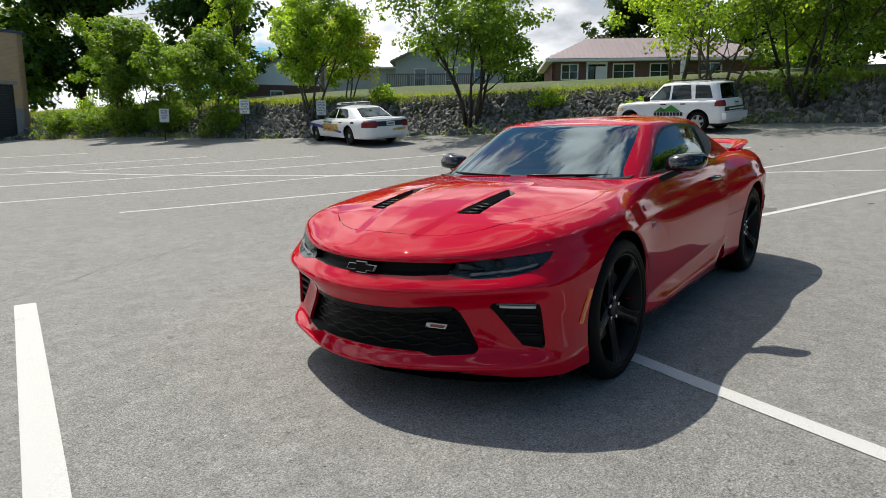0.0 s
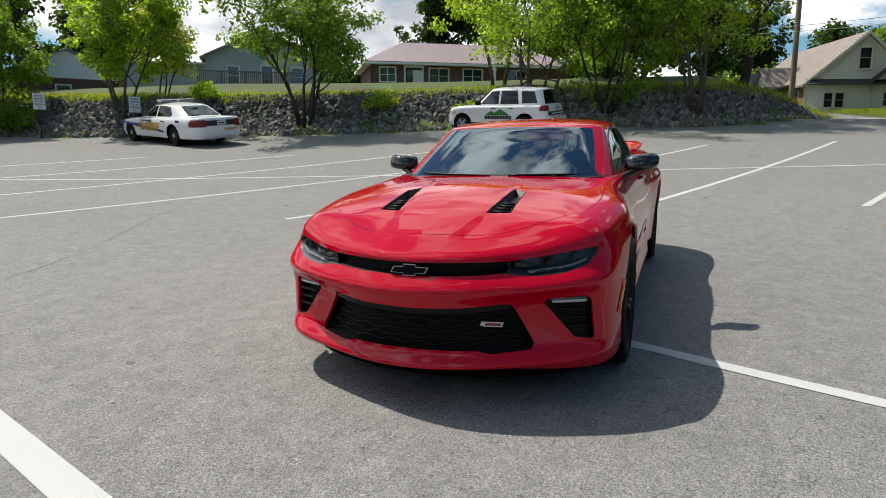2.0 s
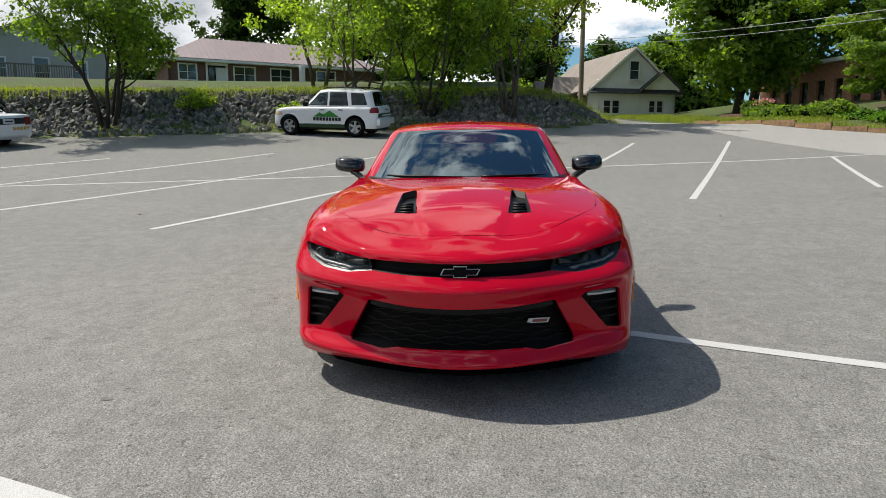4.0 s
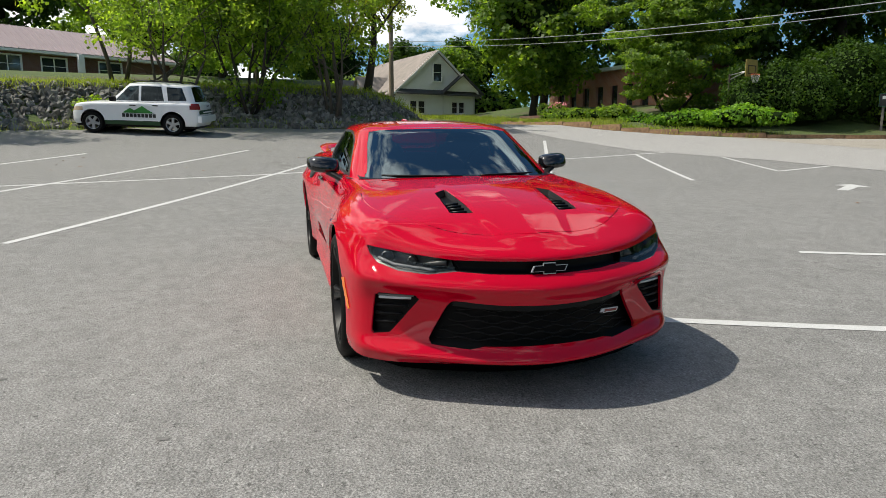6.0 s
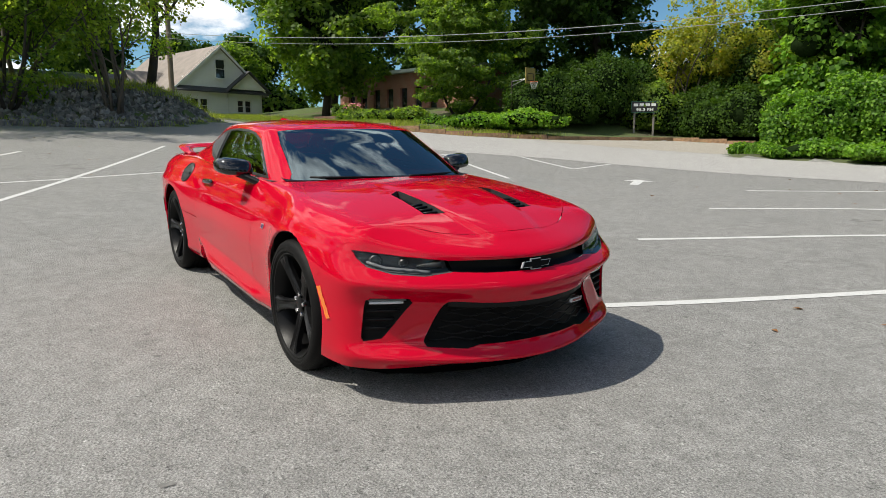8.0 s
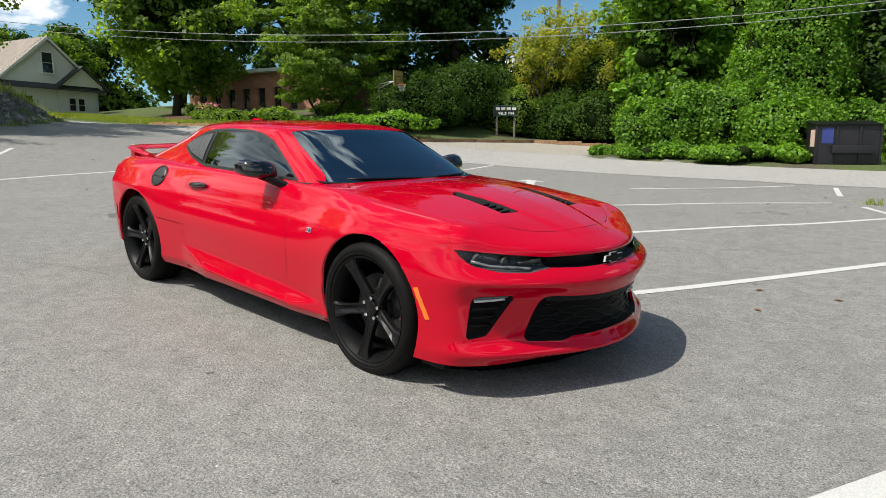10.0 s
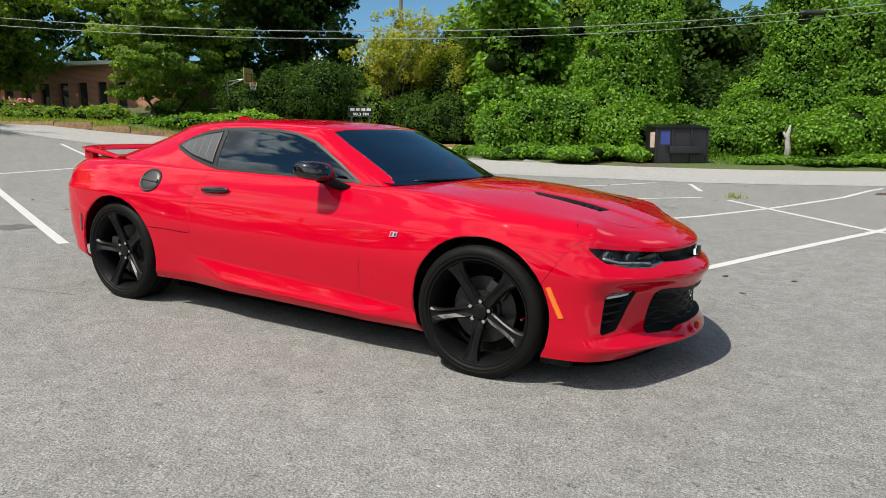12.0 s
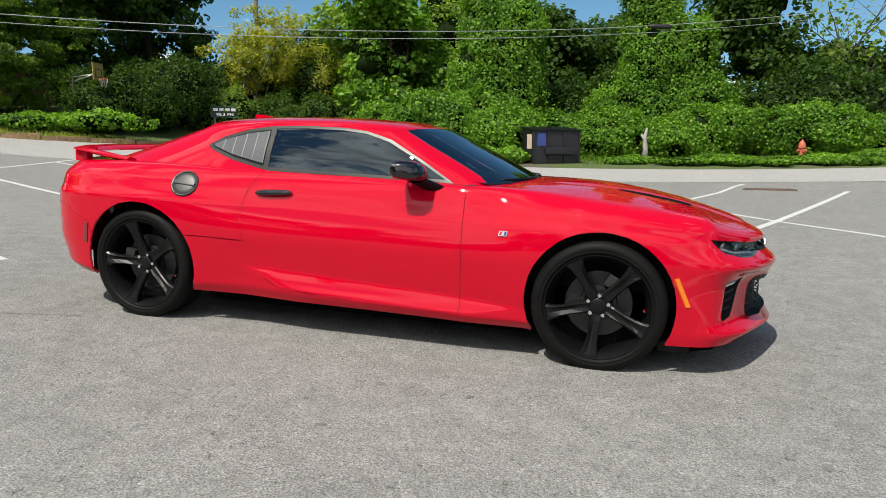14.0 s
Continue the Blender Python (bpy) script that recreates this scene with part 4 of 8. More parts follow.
# ---------------------------------------------------------------- the stone bank
def stone_mat():
    k = Nodes("grey_limestone")
    rnd = k.nodes.new("ShaderNodeObjectInfo").outputs["Random"]
    isl = k.nodes.new("ShaderNodeNewGeometry").outputs["Random Per Island"]
    n = k.noise(9.0, 6.0, 0.65)
    c = k.ramp(k.maths("FRACT", k.maths("ADD", rnd, isl)), [(0.0, (0.045, 0.043, 0.04)), (0.5, (0.14, 0.136, 0.128)), (1.0, (0.38, 0.37, 0.35))])
    k.put(Base_Color=k.blend(0.4, c, k.ramp(n, [(0.3, (0.05, 0.047, 0.04)), (0.7, (0.33, 0.31, 0.28))])), Roughness=0.9)
    k.bump(n, 0.6, 0.03)
    return k.mat


M_STONE = stone_mat()


def stone_shape(rng):
    bm = bmesh.new()
    for k in range(11):
        d = Vector(rng.normal(0, 1, 3)).normalized()
        bm.verts.new((d.x * 0.5 * rng.uniform(.8, 1.1), d.y * 0.38 * rng.uniform(.7, 1.15), d.z * 0.25 * rng.uniform(.7, 1.15)))
    r = bmesh.ops.convex_hull(bm, input=bm.verts)
    bmesh.ops.delete(bm, geom=[v for v in r["geom_interior"] if isinstance(v, bmesh.types.BMVert)], context="VERTS")
    bmesh.ops.recalc_face_normals(bm, faces=bm.faces)
    me = bpy.data.meshes.new("stone")
    bm.to_mesh(me)
    bm.free()
    me.materials.append(M_STONE)
    return me


srng = np.random.default_rng(31)
SHAPES = [stone_shape(srng) for _ in range(12)]
bank = thing("stone_bank", "bank of loose grey quarried stones below the lawns", "stone bank", kind="structure")


def stone_place(rng, y):
    b = rng.uniform(0.0, 1.0) ** 1.0 * 3.1
    x = lerp_knots(y, BANK) - b
    fade = smooth(8.2, 4.0, y)
    s = rng.uniform(.16, .43) * (1.15 - 0.1 * b) * (0.75 + 0.25 * fade)
    m = pose(x, y, land_z(x, y) + s * 0.10, *[rng.uniform(0, 360) for _ in range(3)]) @ Matrix.Diagonal((s, s, s, 1))
    return m


for k in range(300):
    ob = new("stone", SHAPES[k % 12])
    ob.parent = bank
    ob.matrix_basis = stone_place(srng, srng.uniform(-18, 4))
V, F = [], []
for k in range(15000):
    m = stone_place(srng, srng.uniform(-46, 7.4))
    me = SHAPES[k % 12]
    o = len(V)
    V += [m @ v.co for v in me.vertices]
    F += [tuple(i + o for i in p.vertices) for p in me.polygons]
tagged(part("small_stones", mesh_from("small_stones", V, F, M_STONE, False), None, bank), kind="stuff")


# ---------------------------------------------------------------- buildings
M_SIDING_WHITE = plain("white_siding", (0.86, 0.86, 0.84), 0.6, vary=0.05, scale=0.8, fine=20)
M_SIDING_GREY = plain("grey_siding", (0.42, 0.43, 0.40), 0.65, vary=0.08, scale=0.8, fine=20)
M_WHITE = plain("white_trim_paint", (0.80, 0.80, 0.78), 0.5, vary=0.05)
M_SHINGLE = plain("brown_grey_shingles", (0.27, 0.235, 0.205), 0.9, vary=0.28, scale=1.2, fine=9, bump=0.6)
M_SHINGLE_DARK = plain("dark_shingles", (0.075, 0.075, 0.078), 0.9, vary=0.25, scale=1.2, fine=9, bump=0.6)
M_METALROOF = plain("mauve_metal_roof", (0.36, 0.29, 0.29), 0.45, metal=0.3, vary=0.1)
M_PANE = plain("dark_window_pane", (0.03, 0.036, 0.042), 0.06, vary=0.3, scale=1.0, coat=1.0)
M_BRICK_DARK = brick_mat("dark_red_brick", (0.105, 0.042, 0.03), (0.16, 0.065, 0.045), (0.22, 0.19, 0.16))
M_BRICK = brick_mat("orange_red_brick", (0.30, 0.115, 0.065), (0.40, 0.17, 0.10), (0.40, 0.34, 0.28))
M_BRICK_TAN = brick_mat("tan_brick", (0.50, 0.29, 0.14), (0.58, 0.36, 0.19), (0.50, 0.42, 0.31))
M_BLOCK = plain("grey_concrete_block", (0.30, 0.29, 0.27), 0.9, vary=0.15, bump=0.4)
M_STONEWORK = plain("brown_stonework", (0.26, 0.16, 0.09), 0.9, vary=0.5, scale=3.0, fine=9, bump=0.8)
M_WEATHERED = plain("weathered_grey_wood", (0.20, 0.18, 0.16), 0.85, vary=0.3, scale=2, fine=30, bump=0.4)
M_POLE = plain("utility_pole_wood", (0.21, 0.165, 0.12), 0.9, vary=0.35, scale=2, fine=24, bump=0.5)
M_GALV = plain("galvanised_steel", (0.42, 0.42, 0.42), 0.45, metal=0.8, vary=0.15)
M_WIRE = plain("black_cable", (0.02, 0.02, 0.02), 0.6)
M_WIRE_PALE = plain("grey_cable", (0.32, 0.33, 0.33), 0.5)


def wall_mesh(name, length, height, holes, thick, mat, gable=None):
    """A wall along x from 0, its outer face at y = 0, with openings (x0, x1, z0, z1) cut right through."""
    xs = sorted({0.0, length, *[h[0] for h in holes], *[h[1] for h in holes]})
    zs = sorted({0.0, height, *[h[2] for h in holes], *[h[3] for h in holes]})
    bm = bmesh.new()
    grid = {}
    def v(x, y, z):
        key = (round(x, 4), round(y, 4), round(z, 4))
        if key not in grid:
            grid[key] = bm.verts.new(key)
        return grid[key]
    full = lambda cx, cz: 0 < cx < length and 0 < cz < height and not any(h[0] < cx < h[1] and h[2] < cz < h[3] for h in holes)
    for i in range(len(xs) - 1):
        for j in range(len(zs) - 1):
            x0, x1, z0, z1 = xs[i], xs[i + 1], zs[j], zs[j + 1]
            cx, cz = (x0 + x1) / 2, (z0 + z1) / 2
            if not full(cx, cz):
                continue
            bm.faces.new((v(x0, 0, z0), v(x1, 0, z0), v(x1, 0, z1), v(x0, 0, z1)))
            bm.faces.new((v(x0, thick, z1), v(x1, thick, z1), v(x1, thick, z0), v(x0, thick, z0)))
            for a, b, ox, oz in (((x0, z0), (x1, z0), 0, -1), ((x1, z0), (x1, z1), 1, 0), ((x1, z1), (x0, z1), 0, 1), ((x0, z1), (x0, z0), -1, 0)):
                nx, nz = cx + ox * (x1 - x0), cz + oz * (z1 - z0)
                nb_i, nb_j = i + ox, j + oz
                inside_grid = 0 <= nb_i < len(xs) - 1 and 0 <= nb_j < len(zs) - 1
                if inside_grid and full((xs[nb_i] + xs[nb_i + 1]) / 2, (zs[nb_j] + zs[nb_j + 1]) / 2):
                    continue
                bm.faces.new((v(a[0], 0, a[1]), v(a[0], thick, a[1]), v(b[0], thick, b[1]), v(b[0], 0, b[1])))
    if gable:
        gx, gz = gable
        f = [bm.verts.new(p) for p in ((0, 0, height + .001), (length, 0, height + .001), (gx, 0, gz), (0, thick, height + .001), (length, thick, height + .001), (gx, thick, gz))]
        bm.faces.new((f[0], f[1], f[2]))
        bm.faces.new((f[5], f[4], f[3]))
        bm.faces.new((f[1], f[4], f[5], f[2]))
        bm.faces.new((f[0], f[2], f[5], f[3]))
        bm.faces.new((f[0], f[3], f[4], f[1]))
    bmesh.ops.recalc_face_normals(bm, faces=bm.faces)
    me = bpy.data.meshes.new(name)
    bm.to_mesh(me)
    bm.free()
    me.materials.append(mat)
    return me


def window_in(parent, x0, x1, z0, z1, at, sashes=1, trim=0.09, mat=None, proud=0.03):
    """A framed window in an opening: casing, sill, panes and bars."""
    m = mat or M_WHITE
    bm = bmesh.new()
    box(bm, x0 - trim, x0, -proud, .06, z0 - trim, z1 + trim)
    box(bm, x1, x1 + trim, -proud, .06, z0 - trim, z1 + trim)
    box(bm, x0, x1, -proud, .06, z1, z1 + trim)
    w = part("window", bm, m, parent, at=at, shade=False)
    part("sill", boxed(x0, x1, -proud - .03, .06, z0 - trim, z0), m, w, shade=False)
    for k in range(sashes):
        a, b = x0 + (x1 - x0) * k / sashes, x0 + (x1 - x0) * (k + 1) / sashes
        part("pane", boxed(a + .03, b - .03, .055, .075, z0 + .03, z1 - .03), M_PANE, w, shade=False)
        s = bmesh.new()
        for p in ((a, a + .035, z0, z1), (b - .035, b, z0, z1), (a + .035, b - .035, (z0 + z1) / 2 - .02, (z0 + z1) / 2 + .02), (a + .035, b - .035, z0, z0 + .035), (a + .035, b - .035, z1 - .035, z1)):
            box(s, p[0], p[1], .03, .054, p[2], p[3])
        part("sash", s, m, w, shade=False)
    return w


def slab(corners, thick):
    """A flat roof plane from four corners, with thickness downwards."""
    bm = bmesh.new()
    t = [bm.verts.new(c) for c in corners]
    b = [bm.verts.new((c[0], c[1], c[2] - thick)) for c in corners]
    bm.faces.new(t)
    bm.faces.new(b[::-1])
    n = len(t)
    for i in range(n):
        k = (i + 1) % n
        bm.faces.new((t[k], t[i], b[i], b[k]))
    bmesh.ops.recalc_face_normals(bm, faces=bm.faces)
    return bm


def boards(length, height, mat_parent, at, mat, step=0.18, gable=None):
    """Lap siding: one mesh of shallow boards over a wall face."""
    bm = bmesh.new()
    z = 0.0
    while z < height - 0.01:
        x0, x1 = 0.0, length
        if gable:
            gx, gz = gable
            f = max(0.0, 1 - z / gz)
            x0, x1 = gx - gx * f, gx + (length - gx) * f
        if x1 - x0 > 0.2:
            vs = [bm.verts.new(p) for p in ((x0, -.030, z), (x1, -.030, z), (x1, -.008, z + step), (x0, -.008, z + step))]
            bm.faces.new(vs)
            lo = [bm.verts.new(p) for p in ((x0, -.004, z), (x1, -.004, z))]
            bm.faces.new((lo[0], lo[1], vs[1], vs[0]))
        z += step
    return tagged(part("siding", bm, mat, mat_parent, at=at, shade=False), kind="stuff")


def white_house():
    wdir = math.degrees(math.atan2(9.0, -2.4))
    at = pose(-49.6, 9.0, 3.08, 0, 0, wdir) @ Matrix.Diagonal((.88, .88, .83, 1))
    h = thing("white_house", "white gabled house with brown shingle roof", "house", at)
    # local x runs along the gable wall, local y runs back into the house (mirrored by the minus sign in the turn)
    L, W, E = 14.0, 8.8, 2.75
    apex = 7.1
    holes = [(1.55, 2.25, .75, 2.0), (2.42, 3.12, .75, 2.0), (6.15, 6.75, .85, 2.0), (6.95, 7.55, .85, 2.0)]
    part("wall", wall_mesh("wall", W, E, holes, .2, M_SIDING_WHITE), None, h)
    boards(1.5, E, h, None, M_SIDING_WHITE)
    boards(2.9, E, h, pose(3.22, 0, 0), M_SIDING_WHITE)
    for a in holes:
        window_in(h, *a, None, 1, .08)
    part("gable_wall", wall_mesh("gable_wall", W - 1.8, .9, [], .2, M_SIDING_WHITE), None, h, at=pose(.9, -.02, E + .32))
    g = wall_mesh("gable_wall", W - .6, .02, [], .2, M_SIDING_WHITE, (W / 2 - .3, apex - E - .4))
    part("gable_wall", g, None, h, at=pose(.3, -.05, E + .38))
    boards(W - .6, apex - E - .5, h, pose(.3, -.06, E + .38), M_SIDING_WHITE, .2, (W / 2 - .3, apex - E - .4))
    window_in(h, 3.95, 4.85, E + 1.25, E + 3.0, pose(0, -.24, 0), 1, .09)
    # roof planes over the long body, small gable and skirt
    ov = .45
    part("roof", slab([(-ov, -ov, E - .1), (W / 2, -ov, apex), (W / 2, L, apex), (-ov, L, E - .1)], .18), M_SHINGLE, h, shade=False)
    part("roof", slab([(W + ov, -ov, E - .1), (W + ov, L, E - .1), (W / 2, L, apex), (W / 2, -ov, apex)], .18), M_SHINGLE, h, shade=False)
    part("skirt_roof", slab([(-.2, -.75, E - .05), (W + .3, -.75, E - .05), (W + .1, .0, E + .45), (0, .0, E + .45)], .12), M_SHINGLE_DARK, h, shade=False)
    gx = 7.0
    part("porch_gable", wall_mesh("porch_gable", 3.8, .02, [], .15, M_SIDING_WHITE, (1.9, 1.75)), None, h, at=pose(gx - 1.9, -.55, E + .3))
    part("porch_roof", slab([(gx - 2.3, -.95, E + .12), (gx, -.95, E + 2.1), (gx, 3.0, E + 2.1), (gx - 2.3, 3.0, E + .12)], .14), M_SHINGLE_DARK, h, shade=False)
    part("porch_roof", slab([(gx + 2.3, -.95, E + .12), (gx + 2.3, 3.0, E + .12), (gx, 3.0, E + 2.1), (gx, -.95, E + 2.1)], .14), M_SHINGLE_DARK, h, shade=False)
    for s, (a, b) in enumerate((((-ov, -ov - .02, E - .1), (W / 2, -ov - .02, apex)), ((W + ov, -ov - .02, E - .1), (W / 2, -ov - .02, apex)))):
        bm = bmesh.new()
        vs = [bm.verts.new(p) for p in (a, b, (b[0], b[1], b[2] - .28), (a[0], a[1], a[2] - .22))]
        bm.faces.new(vs)
        r = bmesh.ops.extrude_face_region(bm, geom=bm.faces[:])
        bmesh.ops.translate(bm, verts=[e for e in r["geom"] if isinstance(e, bmesh.types.BMVert)], vec=(0, -.04, 0))
        bmesh.ops.recalc_face_normals(bm, faces=bm.faces)
        part("bargeboard", bm, M_WHITE, h, shade=False)
    # the long side with stonework, porch and dormers
    part("side_wall", wall_mesh("side_wall", L, E - .1, [(1.2, 3.4, .4, 2.2)], .2, M_STONEWORK), None, h, at=pose(0, L, 0, 0, 0, -90))
    window_in(h, 10.6, 12.8, .4, 2.2, pose(0, L, 0, 0, 0, -90), 2, .1)
    window_in(h, 6.6, 7.8, .6, 2.1, pose(0, L, 0, 0, 0, -90), 1, .1, proud=.06)
    for k in range(3):
        part("porch_post", boxed(-2.2, -2.0, 3.2 + k * 4.6, 3.4 + k * 4.6, 0, E - .35, .02), M_WHITE, h)
    part("porch_shed", slab([(-2.6, 1.6, E - .35), (.05, 1.6, E + .25), (.05, L, E + .25), (-2.6, L, E - .35)], .14), M_SHINGLE, h, shade=False)
    for k in range(2):
        y = 5.4 + k * 4.4
        part("dormer_wall", wall_mesh("dormer_wall", 2.6, .3, [], .1, M_SIDING_WHITE, (1.3, 1.75)), None, h, at=pose(-1.4, y + 1.3, E + .05, 0, 0, -90))
        part("dormer_roof", slab([(-1.75, y - 1.6, E + .1), (2.0, y - 1.6, E + .1), (2.0, y, E + 1.95), (-1.75, y, E + 1.95)], .12), M_SHINGLE, h, shade=False)
        part("dormer_roof", slab([(-1.75, y + 1.6, E + .1), (-1.75, y, E + 1.95), (2.0, y, E + 1.95), (2.0, y + 1.6, E + .1)], .12), M_SHINGLE, h, shade=False)
    part("back_wall", wall_mesh("back_wall", W, E, [], .2, M_SIDING_WHITE, (W / 2, apex - .2)), None, h, at=pose(W, L, 0, 0, 0, 180))
    part("far_wall", wall_mesh("far_wall", L, E - .1, [], .2, M_SIDING_WHITE), None, h, at=pose(W, 0, 0, 0, 0, 90))
    for run in ([(-.35, -.1, E - .2), (-.05, -.1, E - .5), (-.05, -.1, 0)], [(5.1, -.1, E), (5.1, -.1, 0)]):
        part("downpipe", tubes_mesh("downpipe", [(run, [.05] * len(run), 6)], M_WHITE), None, h)
    return h


white_house()


def brick_ranch():
    a = math.degrees(math.atan2(8.8, -5.6))
    h = thing("brick_house", "low dark red brick house with mauve metal roof", "house", pose(-44.5, -23.14, 5.2, 0, 0, a) @ Matrix.Diagonal((1, 1, .87, 1)))
    L, D, E = 17.0, 8.0, 2.75
    holes = [(.75, 2.0, 1.0, 2.3), (2.75, 4.25, .05, 2.35), (4.85, 6.45, .95, 2.3), (7.75, 9.35, .95, 2.3), (11.6, 13.2, .95, 2.3)]
    part("wall", wall_mesh("wall", L, E, holes, .2, M_BRICK_DARK), None, h)
    for q in (holes[0], holes[2], holes[3], holes[4]):
        window_in(h, *q, None, 2, .08)
    d = part("door", boxed(3.45, 4.2, .08, .13, .05, 2.15, .01), M_WHITE, h, "white panelled door")
    bm = bmesh.new()
    for k in range(3):
        box(bm, 3.55, 4.1, .065, .079, .25 + k * .62, .72 + k * .62)
    part("panel", bm, M_WHITE, d, shade=False)
    bm = bmesh.new()
    box(bm, 2.7, 2.85, -.08, .1, 0, 2.6)
    box(bm, 4.2, 4.35, -.08, .1, 0, 2.6)
    box(bm, 2.85, 4.2, -.08, .1, 2.3, 2.6)
    part("door_frame", bm, M_WHITE, h, shade=False)
    part("sidelight", boxed(2.95, 3.35, .08, .11, .05, 2.2), M_PANE, h, shade=False)
    for n, (l, m) in enumerate(((D, pose(L, 0, 0, 0, 0, 90)), (L, pose(L, D, 0, 0, 0, 180)), (D, pose(0, D, 0, 0, 0, -90)))):
        part("wall", wall_mesh("wall", l, E, [], .2, M_BRICK_DARK), None, h, at=m)
    o, R = .6, 2.5
    part("fascia", slab([(-o, -o, E + .02), (L + o, -o, E + .02), (L + o, D + o, E + .02), (-o, D + o, E + .02)], .24), M_WHITE, h, shade=False)
    e = [(-o, -o, E + .03), (L + o, -o, E + .03), (L + o, D + o, E + .03), (-o, D + o, E + .03)]
    r0, r1 = (3.2, D / 2, E + R), (L - 3.2, D / 2, E + R)
    for face in ((e[0], e[1], r1, r0), (e[2], e[3], r0, r1)):
        part("roof", slab(face, .05), M_METALROOF, h, shade=False)
    for face in ((e[1], e[2], r1), (e[3], e[0], r0)):
        part("roof", slab(face, .05), M_METALROOF, h, shade=False)
    ribs = bmesh.new()
    for k in range(44):
        x = -o + .2 + k * (L + 2 * o - .4) / 43
        f = min(1.0, (x + o) / (3.2 + o), (L + o - x) / (3.2 + o))
        y1, z1 = -o + (D / 2 + o) * f, E + .04 + (R - .03) * f
        vs = [ribs.verts.new(p) for p in ((x - .02, -o, E + .035), (x + .02, -o, E + .035), (x + .02, y1, z1), (x - .02, y1, z1))]
        up = [ribs.verts.new((p.co.x, p.co.y, p.co.z + .05)) for p in vs]
        ribs.faces.new(up)
        ribs.faces.new((vs[0], up[0], up[3], vs[3]))
        ribs.faces.new((vs[1], vs[2], up[2], up[1]))
        ribs.faces.new((vs[0], vs[1], up[1], up[0]))
    tagged(part("roof_rib", ribs, M_METALROOF, h, shade=False), kind="stuff")
    part("porch_post", boxed(9.9, 10.3, -.9, -.5, -.2, E - .1, .02), M_WHITE, h)


brick_ranch()


def shed_house():
    h = thing("far_house", "small far house with mauve metal roof", "house", pose(-62, -29.5, 5.6, 0, 0, 120))
    part("wall", boxed(0, 7, 0, 6, 0, 2.4), M_SIDING_WHITE, h, shade=False)
    part("roof", slab([(-.4, -.4, 2.4), (7.4, -.4, 2.4), (5.2, 3, 4.0), (1.8, 3, 4.0)], .1), M_METALROOF, h, shade=False)
    part("roof", slab([(7.4, 6.4, 2.4), (-.4, 6.4, 2.4), (1.8, 3, 4.0), (5.2, 3, 4.0)], .1), M_METALROOF, h, shade=False)
    part("roof", slab([(-.4, 6.4, 2.4), (-.4, -.4, 2.4), (1.8, 3, 4.0)], .1), M_METALROOF, h, shade=False)


shed_house()


def grey_house():
    a = math.degrees(math.atan2(7.0, -5.0))
    h = thing("grey_house", "grey sided gabled house with a weathered deck", "house", pose(-38.6, -34.6, 4.6, 0, 0, a))
    L, D, E = 9.0, 8.0, 3.3
    holes = [(1.6, 2.5, 1.1, 2.5), (4.2, 5.1, .6, 2.6), (6.6, 7.5, 1.1, 2.5)]
    part("wall", wall_mesh("wall", L, E, holes, .2, M_SIDING_GREY, (L / 2, E + 2.0)), None, h)
    boards(1.5, E, h, None, M_SIDING_GREY)
    boards(1.5, E, h, pose(2.6, 0, 0), M_SIDING_GREY)
    boards(L, 1.9, h, pose(0, -.01, E), M_SIDING_GREY, .18, (L / 2, 2.0))
    for q in holes:
        window_in(h, *q, None, 1, .08)
    for n, (l, m) in enumerate(((D, pose(L, 0, 0, 0, 0, 90)), (L, pose(L, D, 0, 0, 0, 180)), (D, pose(0, D, 0, 0, 0, -90)))):
        part("wall", wall_mesh("wall", l, E, [], .2, M_SIDING_GREY), None, h, at=m)
    part("roof", slab([(-.4, -.5, E - .15), (L / 2, -.5, E + 2.15), (L / 2, D, E + 2.15), (-.4, D, E - .15)], .16), M_SHINGLE, h, shade=False)
    part("roof", slab([(L + .4, -.5, E - .15), (L + .4, D, E - .15), (L / 2, D, E + 2.15), (L / 2, -.5, E + 2.15)], .16), M_SHINGLE, h, shade=False)
    part("wing", boxed(-6.5, -.05, 1.5, 7.5, 0, 2.9), M_SIDING_GREY, h, shade=False)
    part("wing_roof", slab([(-7, 1.0, 2.85), (0, 1.0, 2.85), (0, 7.8, 3.5), (-7, 7.8, 3.5)], .16), M_WHITE, h, shade=False)
    deck = part("deck", boxed(-.5, 6.5, -3.2, -.1, .55, .7), M_WEATHERED, h, "weathered wooden deck", shade=False)
    for k in range(5):
        part("post", boxed(-.45 + k * 1.7, -.33 + k * 1.7, -3.2, -3.08, -.6, 1.75), M_WEATHERED, deck, shade=False)
    part("handrail", boxed(-.5, 6.5, -3.24, -3.06, 1.76, 1.84), M_WEATHERED, deck, shade=False)
    bm = bmesh.new()
    for k in range(48):
        box(bm, -.42 + k * .145, -.36 + k * .145, -3.17, -3.13, .72, 1.75)
    tagged(part("baluster", bm, M_WEATHERED, deck, shade=False), kind="stuff")


grey_house()


